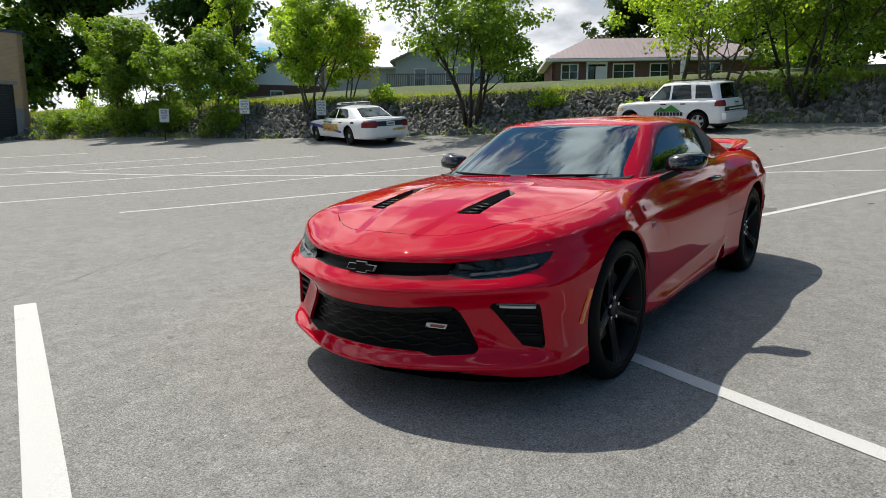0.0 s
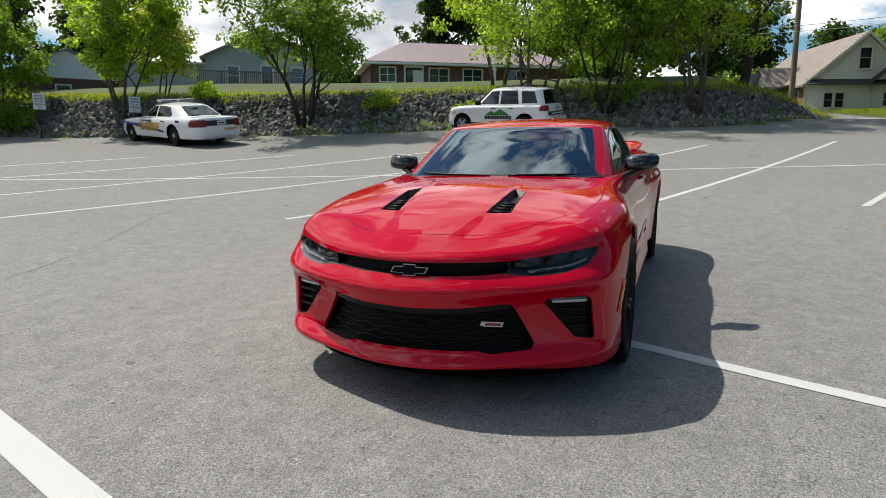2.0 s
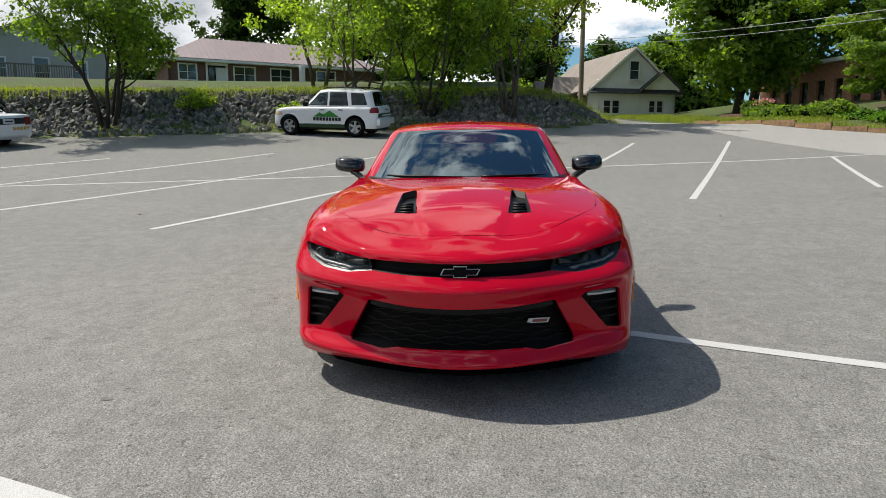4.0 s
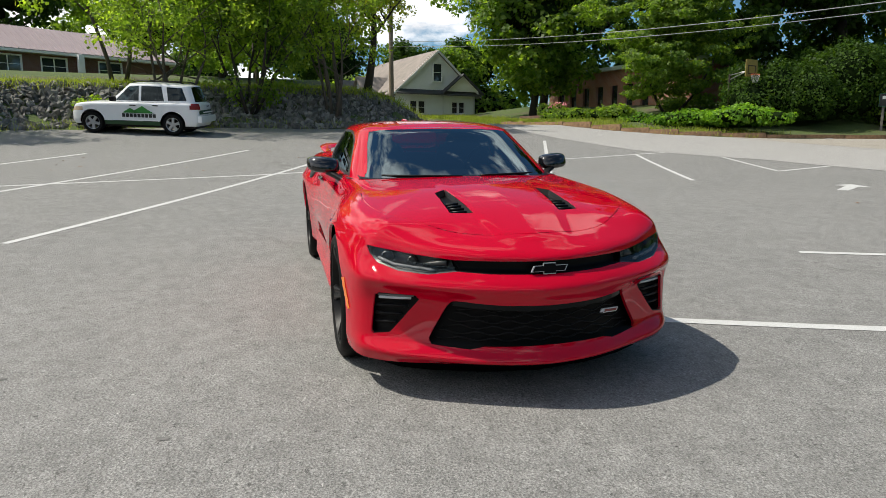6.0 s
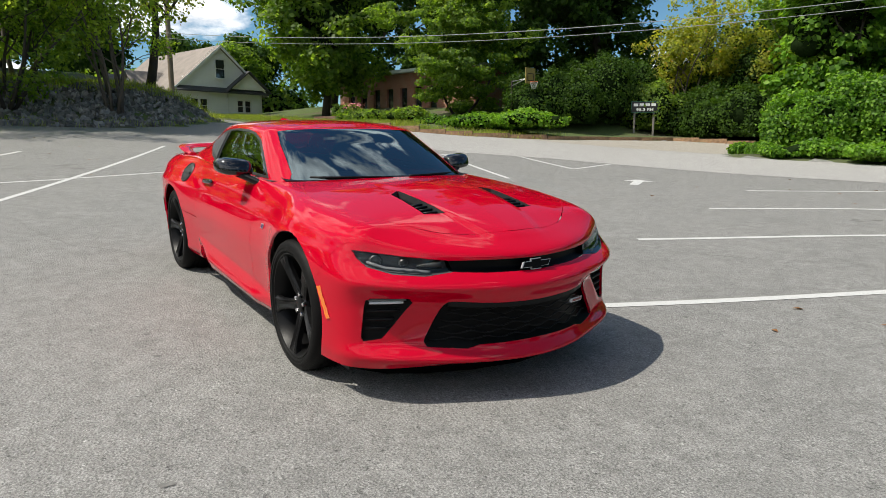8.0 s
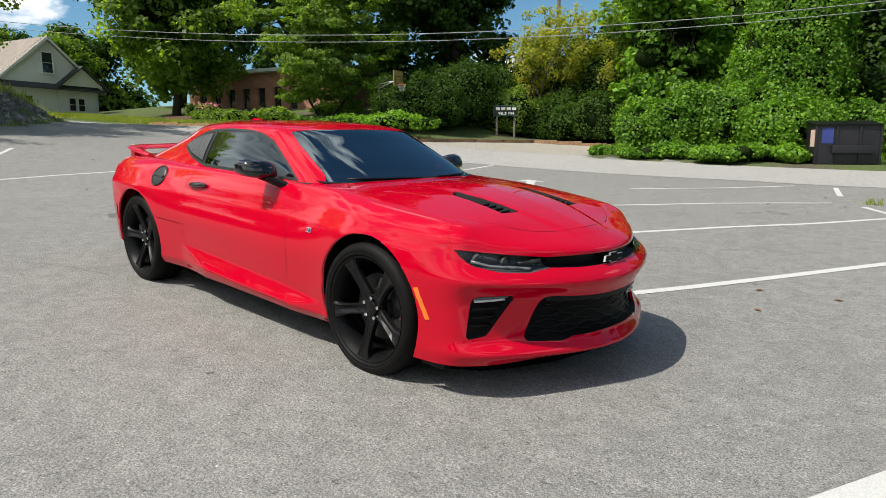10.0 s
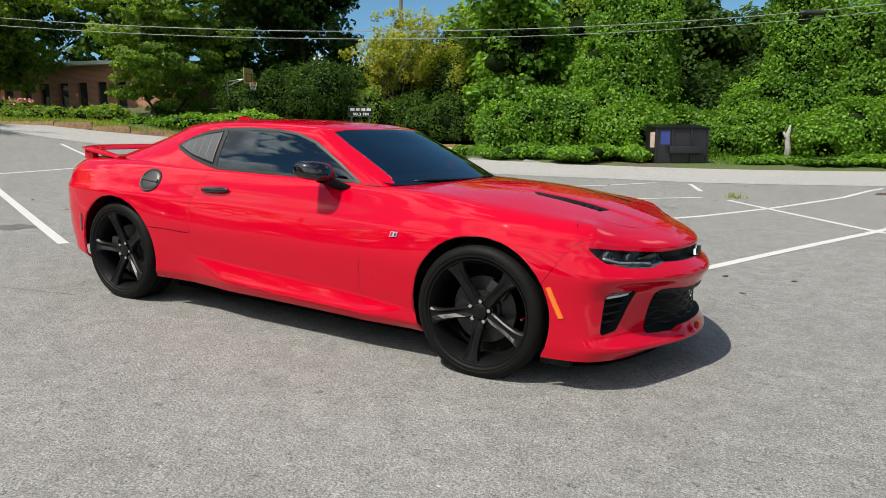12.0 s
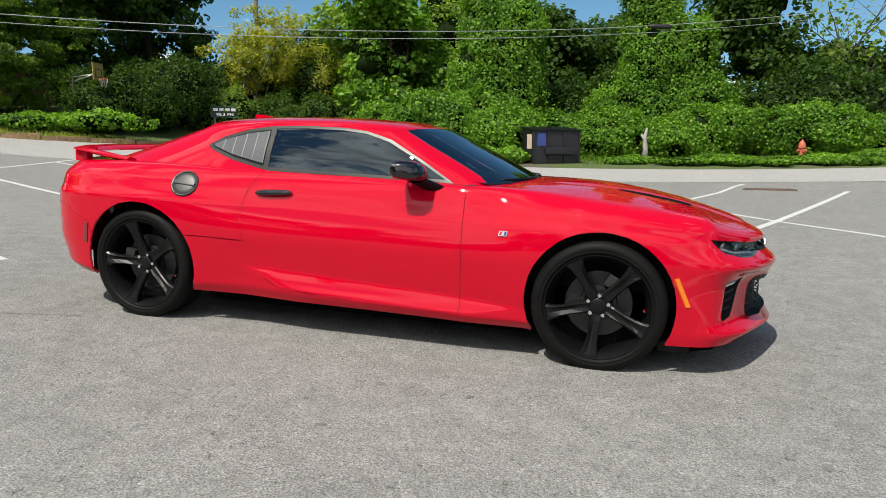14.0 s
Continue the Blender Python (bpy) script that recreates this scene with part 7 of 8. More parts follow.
def wheel_parts(r=0.352, half=0.122):
    """Meshes of one wheel, with its outer side at +y."""
    tyre = lathe([(.272, -half + .015), (.290, -half - .004), (.318, -half - .006), (.338, -half + .006), (.349, -half + .03), (r, -half * .5), (r, -half * .45), (r - .007, -half * .43), (r - .007, -half * .37), (r, -half * .35),
                  (r, -.012), (r - .007, -.010), (r - .007, .010), (r, .012), (r, half * .35), (r - .007, half * .37), (r - .007, half * .43), (r, half * .45), (r, half * .5),
                  (.349, half - .03), (.338, half - .006), (.318, half + .006), (.306, half + .0065), (.304, half + .004), (.290, half + .004), (.272, half - .015)], 64, "y", False)
    rim = lathe([(.272, -half + .01), (.265, -half + .03), (.245, -.04), (.238, .02), (.248, .07), (.262, half - .022), (.272, half - .004), (.278, half - .003), (.278, half - .016)], 64, "y", False)
    bm = bmesh.new()
    for k in range(5):
        a = 2 * math.pi * k / 5 + math.pi / 2
        prof = [(.040, .030, .066, .002), (.080, .031, .080, .008), (.14, .027, .092, .013), (.20, .030, .106, .013), (.235, .037, .113, .010), (.266, .050, .116, .004)]
        rows = []
        for rad, w, h, dip in prof:
            row = []
            for y, dd in ((-w, -.034), (-w, -.006), (-w * .72, 0), (-w * .05, -dip), (w * .30, -dip), (w * .72, 0), (w, -.012), (w, -.034)):
                row.append(bm.verts.new((rad * math.cos(a) - y * math.sin(a), h + dd, rad * math.sin(a) + y * math.cos(a))))
            rows.append(row)
        for p, q in zip(rows, rows[1:]):
            for i in range(7):
                bm.faces.new((p[i], p[i + 1], q[i + 1], q[i]))
            bm.faces.new((p[7], p[0], q[0], q[7]))
        bm.faces.new(rows[0])
        bm.faces.new(rows[-1])
    bmesh.ops.recalc_face_normals(bm, faces=bm.faces)
    hub = lathe([(.078, .0), (.078, .040), (.070, .060), (.042, .063), (.040, .076), (.034, .080), (0.0001, .081)], 30, "y")
    disc = lathe([(.06, -.02), (.175, -.02), (.178, -.012), (.178, .008), (.175, .012), (.10, .012), (.095, .03), (.06, .03)], 40, "y", False)
    nut = lathe([(.0125, .046), (.0125, .076), (.010, .082), (0.0001, .083)], 8, "y")
    cal = boxed(-.055, .055, -.035, .045, -.035, .035, .012)
    return tyre, rim, bm, hub, disc, nut, cal


def build_wheel(at, steer):
    tyre, rim, spokes, hub, disc, nut, cal = wheel_parts()
    w = part("wheel", tyre, M_TYRE, coupe, "black tyre on a satin black five-spoke wheel", at=at)
    part("rim", rim, M_TRIM, w)
    part("spokes", spokes, M_SATIN, w, shade=False)
    part("hub", hub, M_SATIN, w)
    part("brake_disc", disc, M_DISC, w, "grey steel brake disc")
    nut_me = None
    for k in range(5):
        a = 2 * math.pi * k / 5 + math.pi / 2 + math.pi / 5
        m = pose(.055 * math.cos(a), 0, .055 * math.sin(a))
        if nut_me is None:
            ob = part("lug_nut", nut, M_CHROME, w, "chrome lug nut", at=m)
            nut_me = ob.data
        else:
            part("lug_nut", nut_me, M_CHROME, w, "chrome lug nut", at=m)
    part("valve", boxed(-.006, .006, .05, .085, -.006, .006, .003), M_REDLENS, w, "small red valve cap", at=pose(-.20, 0, -.12))
    part("caliper", cal, M_GREYMETAL, w, at=pose(-.13 * steer, .01, .06, 0, -60 * steer, 0))
    return w


for wx, tilt in ((1.406, 30), (-1.406, 15)):
    for s in (1, -1):
        build_wheel(pose(wx, .765 * s, .352, 0, tilt, 0 if s > 0 else 180), 1 if wx > 0 else -1)

# wheel housings and floor pan
for wx in (1.406, -1.406):
    for s in (1, -1):
        bm = bmesh.new()
        ring = [(wx + .40 * math.cos(t), .36 + .40 * math.sin(t)) for t in np.linspace(-.42, math.pi + .42, 30)]
        rows = [[bm.verts.new((x, s * y, z)) for x, z in ring] for y in (.50, .80)]
        for i in range(len(ring) - 1):
            bm.faces.new((rows[0][i], rows[0][i + 1], rows[1][i + 1], rows[1][i]))
        bm.faces.new(rows[0])
        part("wheel_housing", bm, M_TRIM, coupe)
# the pan hangs low: its black band stands for shade below the sills
pan = bmesh.new()
box(pan, -1.02, 1.02, -.74, .74, .135, .28, .02)
box(pan, -2.15, 1.75, -.50, .50, .17, .40, .03)
part("floor_pan", pan, M_UNDER, coupe, "black underside")
# plate added below the nose; its black stands for the shade there
tray = bmesh.new()
edge = [(1.70, .80), (1.90, .76), (2.03, .66), (2.12, .50), (2.20, .27), (2.24, 0)]
rim_line = edge + [(x, -y) for x, y in edge[-2::-1]]
foot = [tray.verts.new((x - .03, y * .97, .125)) for x, y in rim_line]
head = [tray.verts.new((x, y, .215)) for x, y in rim_line]
tray.faces.new(foot)
tray.faces.new(head[::-1])
for k in range(len(foot)):
    m = (k + 1) % len(foot)
    tray.faces.new((foot[k], foot[m], head[m], head[k]))
bmesh.ops.recalc_face_normals(tray, faces=tray.faces)
part("undertray", tray, M_UNDER, coupe, "black plastic undertray below the nose")


# ---------------------------------------------------------------- parked vehicles behind
M_CARWHITE = plain("white_car_paint", (0.78, 0.79, 0.80), 0.35, vary=0.03, coat=0.8)
M_TINT = glass_mat("privacy_glass", (0.05, 0.055, 0.06), 0.0, 1.45)
M_BLUE = plain("dark_blue_vinyl", (0.02, 0.035, 0.25), 0.4)
M_GOLD = plain("gold_vinyl", (0.62, 0.36, 0.05), 0.45, vary=0.1)
M_GREEN = plain("green_vinyl", (0.03, 0.22, 0.03), 0.45)
M_GREEN_DARK = plain("dark_green_vinyl", (0.012, 0.06, 0.02), 0.45)
M_HUBCAP = plain("grey_hubcap", (0.42, 0.43, 0.44), 0.35, metal=0.6, vary=0.1)
M_TAILRED = plain("red_tail_lens", (0.20, 0.012, 0.014), 0.25, vary=0.12)
M_HAZE = plain("hazy_lamp", (0.55, 0.42, 0.30), 0.25, vary=0.2)
M_PLATE = plain("plate_face", (0.55, 0.58, 0.60), 0.4)


def vehicle_skins(plan, zs, ins, hood, foot, rim, roof, back, shift, fine=(96, 46)):
    """Control nets of a simple car's lower body and cabin, as in the coupe."""
    plan = np.array(plan, float)
    tang = np.gradient(plan, axis=0)
    tang[0], tang[-1] = (0, 1), (0, -1)
    tang /= np.linalg.norm(tang, axis=1)[:, None]
    outw = np.stack([tang[:, 1], -tang[:, 0]], 1)
    levels = [np.column_stack([plan - outw * np.array(d)[:, None], z]) for z, d in zip(zs, ins)]
    top = levels[-1]
    hx, hz = [h[0] for h in hood], np.array([h[1] for h in hood])
    for fy, fx in ((.8, .35), (.5, .75), (.2, .95), (0, 1)):
        x, y = top[:, 0] - np.array(back) * fx, top[:, 1] * fy
        zc = pchip(hx, hz, x)
        levels.append(np.column_stack([x, y, top[:, 2] + (zc - top[:, 2]) * (1 - fy ** 2)]))
    low = Skin(np.stack(levels), *fine)
    foot, rim = np.array(foot, float), np.array(rim, float)
    cl = [foot, foot + (rim - foot) * .5 + np.column_stack([np.zeros(len(foot)), np.sign(foot[:, 1]) * .015, np.zeros(len(foot))]), rim]
    cl[1][[0, -1], 1] = 0
    rx, rz = [h[0] for h in roof], np.array([h[1] for h in roof])
    for fy, fx in ((.88, .25), (.55, .7), (.2, .95), (0, 1)):
        x = rim[:, 0] - np.array(shift) * fx
        cl.append(np.column_stack([x, rim[:, 1] * fy, rim[:, 2] + (pchip(rx, rz, x) - rim[:, 2]) * (1 - fy ** 2.2)]))
    return low, Skin(np.stack(cl), fine[0], 36)


def simple_wheel(root, at, r, hub_mat, spokes, half=.11):
    w = part("wheel", lathe([(r * .62, -half), (r * .9, -half - .005), (r, -half + .04), (r, half - .04), (r * .9, half + .005), (r * .66, half), (r * .64, half - .02)], 36, "y", False), M_TYRE, root, "black tyre", at=at)
    if spokes:
        bm = bmesh.new()
        for k in range(spokes):
            box(bm, .04, r * .63, half - .05, half - .015, -.045, .045, .01, Matrix.Rotation(2 * math.pi * k / spokes, 4, "Y"))
        part("spokes", bm, hub_mat, w)
        part("hub", lathe([(.001, half - .01), (.07, half - .015), (.08, half - .05)], 20, "y", False), hub_mat, w)
        part("rim", lathe([(r * .66, half - .005), (r * .60, half - .02), (r * .58, -half + .02)], 36, "y", False), hub_mat, w)
    else:
        part("rim", lathe([(r * .65, half - .01), (r * .55, half - .03), (r * .3, half - .025), (.07, half - .02)], 36, "y", False), M_TRIM, w)
        part("hubcap", lathe([(.08, half - .02), (.075, half + .01), (.04, half + .025), (0.0001, half + .028)], 20, "y", False), hub_mat, w)
    return w


def vehicle(name, label, at, skins, paint, cuts_low, cuts_cab, rest_low, axles, track, r, hub_mat, spokes, mats):
    car = thing(name, label, "car", at)
    low, cab = skins
    flank = lambda c, n: c.y > .5
    for ax in axles:
        low.cut("arch", "side", circle(ax, r + .02, r + .055, 28), flank)
    for n, view, poly, dom in cuts_low:
        low.cut(n, view, poly, dom)
    for n, faces in low.sort(rest_low).items():
        if n == "arch":
            continue
        m, whole = mats.get(n, (paint, n in ("hood", "body", "bumper", "rear_bumper")))
        for s in ((None,) if whole else (False, True)):
            part(n, panel_mesh(n, faces, m, whole, .004, .02, flip=bool(s)), None, car)
    for n, view, poly, dom in cuts_cab:
        cab.cut(n, view, poly, dom)
    for n, faces in cab.sort(lambda c: "roof").items():
        m, whole = mats.get(n, (paint, True))
        for s in ((None,) if whole else (False, True)):
            ob = part(n, panel_mesh(n, faces, m, whole, .002, .02, flip=bool(s)), None, car)
            if "window" in n or "screen" in n:
                ob.visible_shadow = False
    low.bm.free()
    cab.bm.free()
    for ax in axles:
        for s in (1, -1):
            simple_wheel(car, pose(ax, s * track, r, 0, 17 * ax, 0 if s > 0 else 180), r, hub_mat, spokes)
    bm = bmesh.new()
    box(bm, axles[1] - .75, axles[0] + .6, -.68, .68, .22, .62, .03)
    part("underbody", bm, M_TRIM, car)
    bm = bmesh.new()
    box(bm, axles[1] + .3, axles[0] - .6, -.62, .62, .62, .92, .05)
    for x in (.15, -.75):
        for y in (-.4, .4):
            box(bm, x - .35, x - .15, y - .25, y + .25, .75, 1.32, .06)
    part("cabin_inside", bm, M_CABIN, car)
    return car


up_side = lambda c, n: abs(n.y) > .35 and c.y > .3
fore = lambda c, n: n.x > .2 and c.x > 0
rear = lambda c, n: n.x < -.15 and c.x < 0


def standing(x, y, angle, lean=.8):
    """A pose on the lot that leans as the ground does."""
    e = .05
    n = Vector(((lot_z(x - e, y) - lot_z(x + e, y)) / (2 * e) * lean, (lot_z(x, y - e) - lot_z(x, y + e)) / (2 * e) * lean, 1)).normalized()
    h = Vector((math.cos(radians(angle)), math.sin(radians(angle)), 0))
    f = (h - n * h.dot(n)).normalized()
    l = n.cross(f)
    return Matrix(((f.x, l.x, n.x, x), (f.y, l.y, n.y, y), (f.z, l.z, n.z, lot_z(x, y)), (0, 0, 0, 1)))


def patrol_car():
    plan = [(2.43, 0), (2.38, .50), (2.22, .80), (1.95, .92), (1.455, .965), (.7, .97), (0, .975), (-.8, .975), (-1.455, .97), (-2.2, .93), (-2.72, .82), (-2.88, .50), (-2.92, 0)]
    zs = [[.24] * 13, [.36] * 13, [.55, .55, .55, .56, .57, .58, .59, .6, .61, .62, .62, .62, .62], [.68, .69, .70, .72, .75, .78, .80, .82, .83, .84, .84, .84, .84], [.74, .75, .78, .82, .86, .90, .93, .95, .96, .97, .97, .97, .97]]
    ins = [[.12, .11, .09, .06, .05, .05, .05, .05, .05, .06, .09, .11, .12], [.02] * 13, [0] * 13, [.02, .02, .02, .02, .02, .025, .03, .03, .03, .03, .02, .02, .02], [.12, .11, .10, .10, .11, .12, .12, .12, .12, .12, .10, .09, .09]]
    foot = [(1.10, 0, .90), (1.02, .45, .90), (.80, .74, .91), (.45, .83, .93), (-.3, .85, .945), (-1.0, .85, .95), (-1.5, .82, .96), (-1.95, .66, .97), (-2.12, .35, .98), (-2.15, 0, .985)]
    rim = [(.22, 0, 1.40), (.18, .40, 1.39), (.08, .56, 1.375), (-.05, .61, 1.375), (-.4, .635, 1.385), (-.85, .63, 1.375), (-1.12, .60, 1.35), (-1.28, .48, 1.35), (-1.33, .25, 1.365), (-1.34, 0, 1.37)]
    skins = vehicle_skins(plan, zs, ins, [(-2.95, .98), (-2.0, 1.0), (-1, 1.0), (.8, .98), (1.2, .95), (1.8, .90), (2.2, .83), (2.4, .76)], foot, rim, [(-1.4, 1.37), (-1, 1.43), (-.5, 1.455), (-.1, 1.445), (.2, 1.405), (.25, 1.40)],
                          [.3, .25, .15, .05, 0, 0, 0, 0, 0, 0, -.08, -.2, -.25], [.2, .16, .08, 0, 0, 0, 0, -.08, -.16, -.2])
    ang = math.degrees(math.atan2(-.94, -.343))
    x, y = -14.4, -16.2
    at = standing(x, y, ang) @ Matrix.Diagonal((1.03, 1, .95, 1))
    car = vehicle("patrol_car", "white police sedan with gold and blue markings by the stones", at, skins, M_CARWHITE,
                  [("door", "side", [(.78, .30), (.85, 1.1), (-.30, 1.1), (-.30, .30)], lambda c, n: c.y > .5), ("rear_door", "side", [(-.30, .30), (-.30, 1.1), (-1.15, 1.1), (-1.02, .8), (-.98, .55), (-.9, .30)], lambda c, n: c.y > .5),
                   ("tail_light", "front", [(.52, .66), (.52, .90), (1.2, .90), (1.2, .66)], lambda c, n: c.x < -2.45), ("tail_panel", "front", [(-.1, .70), (-.1, .88), (.52, .88), (.52, .70)], rear),
                   ("headlight", "front", [(.5, .60), (.5, .74), (1.0, .78), (1.0, .62)], lambda c, n: c.x > 1.9), ("hood", "top", [(1.05, -.1), (1.0, .72), (1.6, .80), (2.15, .66), (2.30, -.1)], lambda c, n: n.z > .3)],
                  [("side_window", "side", [(.58, .98), (.02, 1.33), (-.28, 1.345), (-.28, .98)], up_side), ("rear_side_window", "side", [(-.36, .98), (-.36, 1.345), (-.85, 1.335), (-1.05, 1.30), (-1.30, 1.05), (-1.25, .985)], up_side),
                   ("windscreen", "front", [(-.1, .94), (.70, .95), (.53, 1.36), (.35, 1.38), (-.1, 1.39)], fore), ("rear_window", "front", [(-.1, 1.02), (.58, 1.01), (.47, 1.33), (.25, 1.345), (-.1, 1.35)], rear)],
                  lambda c: "body", (1.455, -1.455), .80, .335, M_HUBCAP, 0,
                  {"door": (M_CARWHITE, False), "rear_door": (M_CARWHITE, False), "tail_light": (M_TAILRED, False), "tail_panel": (M_SIGN_BLACK, True), "headlight": (M_LAMPIN, False), "side_window": (M_TINT, False), "rear_side_window": (M_TINT, False), "windscreen": (M_TINT, True), "rear_window": (M_TINT, True)})
    bar = part("light_bar", boxed(-.36, -.06, -.62, .62, 1.47, 1.56, .03), M_SIGN_WHITE, car, "roof light bar")
    for s, m in ((1, M_LAMPIN), (-1, M_LAMPIN)):
        part("lens", boxed(-.37, -.05, .05 if s > 0 else -.6, .6 if s > 0 else -.05, 1.485, 1.545, .02), m, bar)
    part("trunk_light", boxed(-2.0, -1.86, -.5, .5, 1.02, 1.06, .01), M_SIGN_BLACK, car)
    for s in (1, -1):
        part("handle", boxed(-.12, .08, s * .965 - .012, s * .965 + .012, .80, .835, .006), M_TRIM, car)
        part("handle", boxed(-.98, -.78, s * .965 - .012, s * .965 + .012, .81, .845, .006), M_TRIM, car)
        part("mirror", boxed(.52, .68, s * 1.0 - .08, s * 1.0 + .08, .93, 1.06, .03), M_TRIM, car)
        band = bmesh.new()
        vs = [band.verts.new((px, s * (.986 if px < 1.9 else .955), pz)) for px, pz in ((-.95, .42), (-.95, .50), (.7, .70), (2.0, .76), (2.05, .72), (.75, .58))]
        band.faces.new(vs if s < 0 else vs[::-1])
        r = bmesh.ops.extrude_face_region(band, geom=band.faces[:])
        bmesh.ops.translate(band, verts=[g for g in r["geom"] if isinstance(g, bmesh.types.BMVert)], vec=(0, s * .004, 0))
        part("stripe", band, M_BLUE, car, "blue side stripe", shade=False)
        part("lettering", text_mesh("SHERIFF", .40, M_GOLD, .004, bold=.012, squeeze=.95), None, car, "gold lettering", at=pose(-.05, s * 1.0, .60, 0, 0, 180 if s > 0 else 0))
        part("bars", boxed(.05, .62, s * .958 - .004, s * .958 + .004, .81, .84), M_SIGN_BLACK, car, "small dark print", shade=False)
        part("number_bar", boxed(-1.95, -1.72, s * .962 - .004, s * .962 + .004, .80, .88), M_SIGN_BLACK, car, "unit number as a plain bar", shade=False)
    part("lettering", text_mesh("SHERIFF", .13, M_GOLD, .003, bold=.004, squeeze=1.2), None, car, "gold lettering", at=pose(-2.905, -.35, .56, 0, 0, -87))
    part("plate", boxed(-2.93, -2.91, -.16, .16, .72, .86), M_PLATE, car, "number plate with a plain bar", shade=False)
    part("plate_bar", boxed(-2.936, -2.931, -.11, .11, .77, .81), M_SIGN_BLACK, car, shade=False)
    return car


patrol_car()


def white_suv():
    plan = [(2.15, 0), (2.10, .45), (1.98, .72), (1.75, .84), (1.31, .885), (.6, .885), (0, .89), (-.7, .89), (-1.31, .89), (-1.80, .86), (-2.10, .78), (-2.20, .45), (-2.22, 0)]
    zs = [[.30] * 13, [.44] * 13, [.66] * 13, [.80, .81, .83, .87, .91, .93, .94, .95, .96, .97, .97, .97, .97], [.90, .91, .93, .965, 1.01, 1.03, 1.04, 1.05, 1.055, 1.06, 1.06, 1.06, 1.06]]
    ins = [[.08, .07, .05, .04, .04, .04, .04, .04, .04, .05, .06, .07, .08], [.0] * 13, [.01] * 13, [.07, .06, .05, .035, .015, .01, .01, .01, .01, .01, .02, .03, .03], [.16, .14, .11, .09, .075, .07, .06, .06, .06, .06, .06, .07, .07]]
    foot = [(.98, 0, 1.02), (.90, .45, 1.03), (.74, .70, 1.04), (.45, .79, 1.05), (-.3, .82, 1.06), (-1.1, .82, 1.06), (-1.7, .80, 1.06), (-2.0, .70, 1.06), (-2.12, .4, 1.06), (-2.14, 0, 1.06)]
    rim = [(.18, 0, 1.66), (.15, .40, 1.65), (.08, .57, 1.635), (-.05, .62, 1.635), (-.5, .645, 1.645), (-1.1, .645, 1.645), (-1.6, .64, 1.635), (-1.80, .58, 1.63), (-1.86, .35, 1.64), (-1.87, 0, 1.645)]
    skins = vehicle_skins(plan, zs, ins, [(-2.25, 1.07), (-1, 1.07), (.8, 1.06), (1.2, 1.05), (1.6, 1.01), (1.9, .955), (2.15, .87)], foot, rim, [(-1.9, 1.645), (-1.4, 1.69), (-.6, 1.71), (-.1, 1.695), (.15, 1.665), (.2, 1.66)],
                          [.25, .2, .12, .05, 0, 0, 0, 0, 0, 0, -.05, -.12, -.15], [.2, .16, .08, 0, 0, 0, 0, -.06, -.12, -.15])
    x, y = -18.95, -5.25
    ang = math.degrees(math.atan2(-.977, -.21))
    at = standing(x, y, ang) @ Matrix.Scale(.955, 4)
    car = vehicle("sport_utility_vehicle", "white boxy utility vehicle with green mountain decals by stones", at, skins, M_CARWHITE,
                  [("door", "side", [(.72, .44), (.80, 1.2), (-.24, 1.2), (-.24, .44)], lambda c, n: c.y > .5), ("rear_door", "side", [(-.24, .44), (-.24, 1.2), (-1.12, 1.2), (-1.0, .9), (-.92, .44)], lambda c, n: c.y > .5),
                   ("cladding", "side", [(-1.0, .20), (1.0, .20), (.95, .435), (-.95, .435)], lambda c, n: c.y > .5), ("tail_light", "front", [(.60, .86), (.60, 1.06), (1.1, 1.06), (1.1, .86)], lambda c, n: c.x < -1.9),
                   ("headlight", "front", [(.56, .70), (.56, .80), (.86, .86), (.86, .73)], lambda c, n: c.x > 1.6), ("tail_panel", "front", [(-.1, .70), (-.1, .84), (.66, .84), (.66, .70)], rear)],
                  [("side_window", "side", [(.55, 1.10), (.12, 1.55), (-.22, 1.58), (-.22, 1.10)], up_side), ("rear_side_window", "side", [(-.30, 1.10), (-.30, 1.58), (-.95, 1.58), (-1.05, 1.11)], up_side), ("cargo_window", "side", [(-1.18, 1.13), (-1.12, 1.57), (-1.62, 1.55), (-1.78, 1.14)], up_side),
                   ("windscreen", "front", [(-.1, 1.06), (.66, 1.07), (.54, 1.61), (.35, 1.63), (-.1, 1.64)], fore), ("rear_window", "front", [(-.1, 1.11), (.64, 1.11), (.52, 1.58), (.3, 1.60), (-.1, 1.605)], rear)],
                  lambda c: "body", (1.31, -1.31), .765, .352, M_HUBCAP, 5,
                  {"door": (M_CARWHITE, False), "rear_door": (M_CARWHITE, False), "cladding": (M_GREEN_DARK, False), "tail_light": (M_TAILRED, False), "headlight": (M_HAZE, False), "tail_panel": (M_GREEN_DARK, True), "side_window": (M_TINT, False), "rear_side_window": (M_TINT, False), "cargo_window": (M_TINT, False), "windscreen": (M_TINT, True), "rear_window": (M_TINT, True)})
    for s in (1, -1):
        part("roof_rail", tubes_mesh("roof_rail", [([(.0, s * .56, 1.70), (-.15, s * .57, 1.745), (-1.5, s * .57, 1.735), (-1.65, s * .56, 1.69)], [.018] * 4, 6)], M_TRIM), None, car)
        part("handle", boxed(-.14, .06, s * .885 - .012, s * .885 + .02, .93, .965, .006), M_TRIM, car)
        part("handle", boxed(-.86, -.68, s * .885 - .012, s * .885 + .02, .94, .975, .006), M_TRIM, car)
        part("mirror", boxed(.48, .64, s * .95 - .09, s * .95 + .09, 1.06, 1.22, .035), M_TRIM, car)
        hills = bmesh.new()
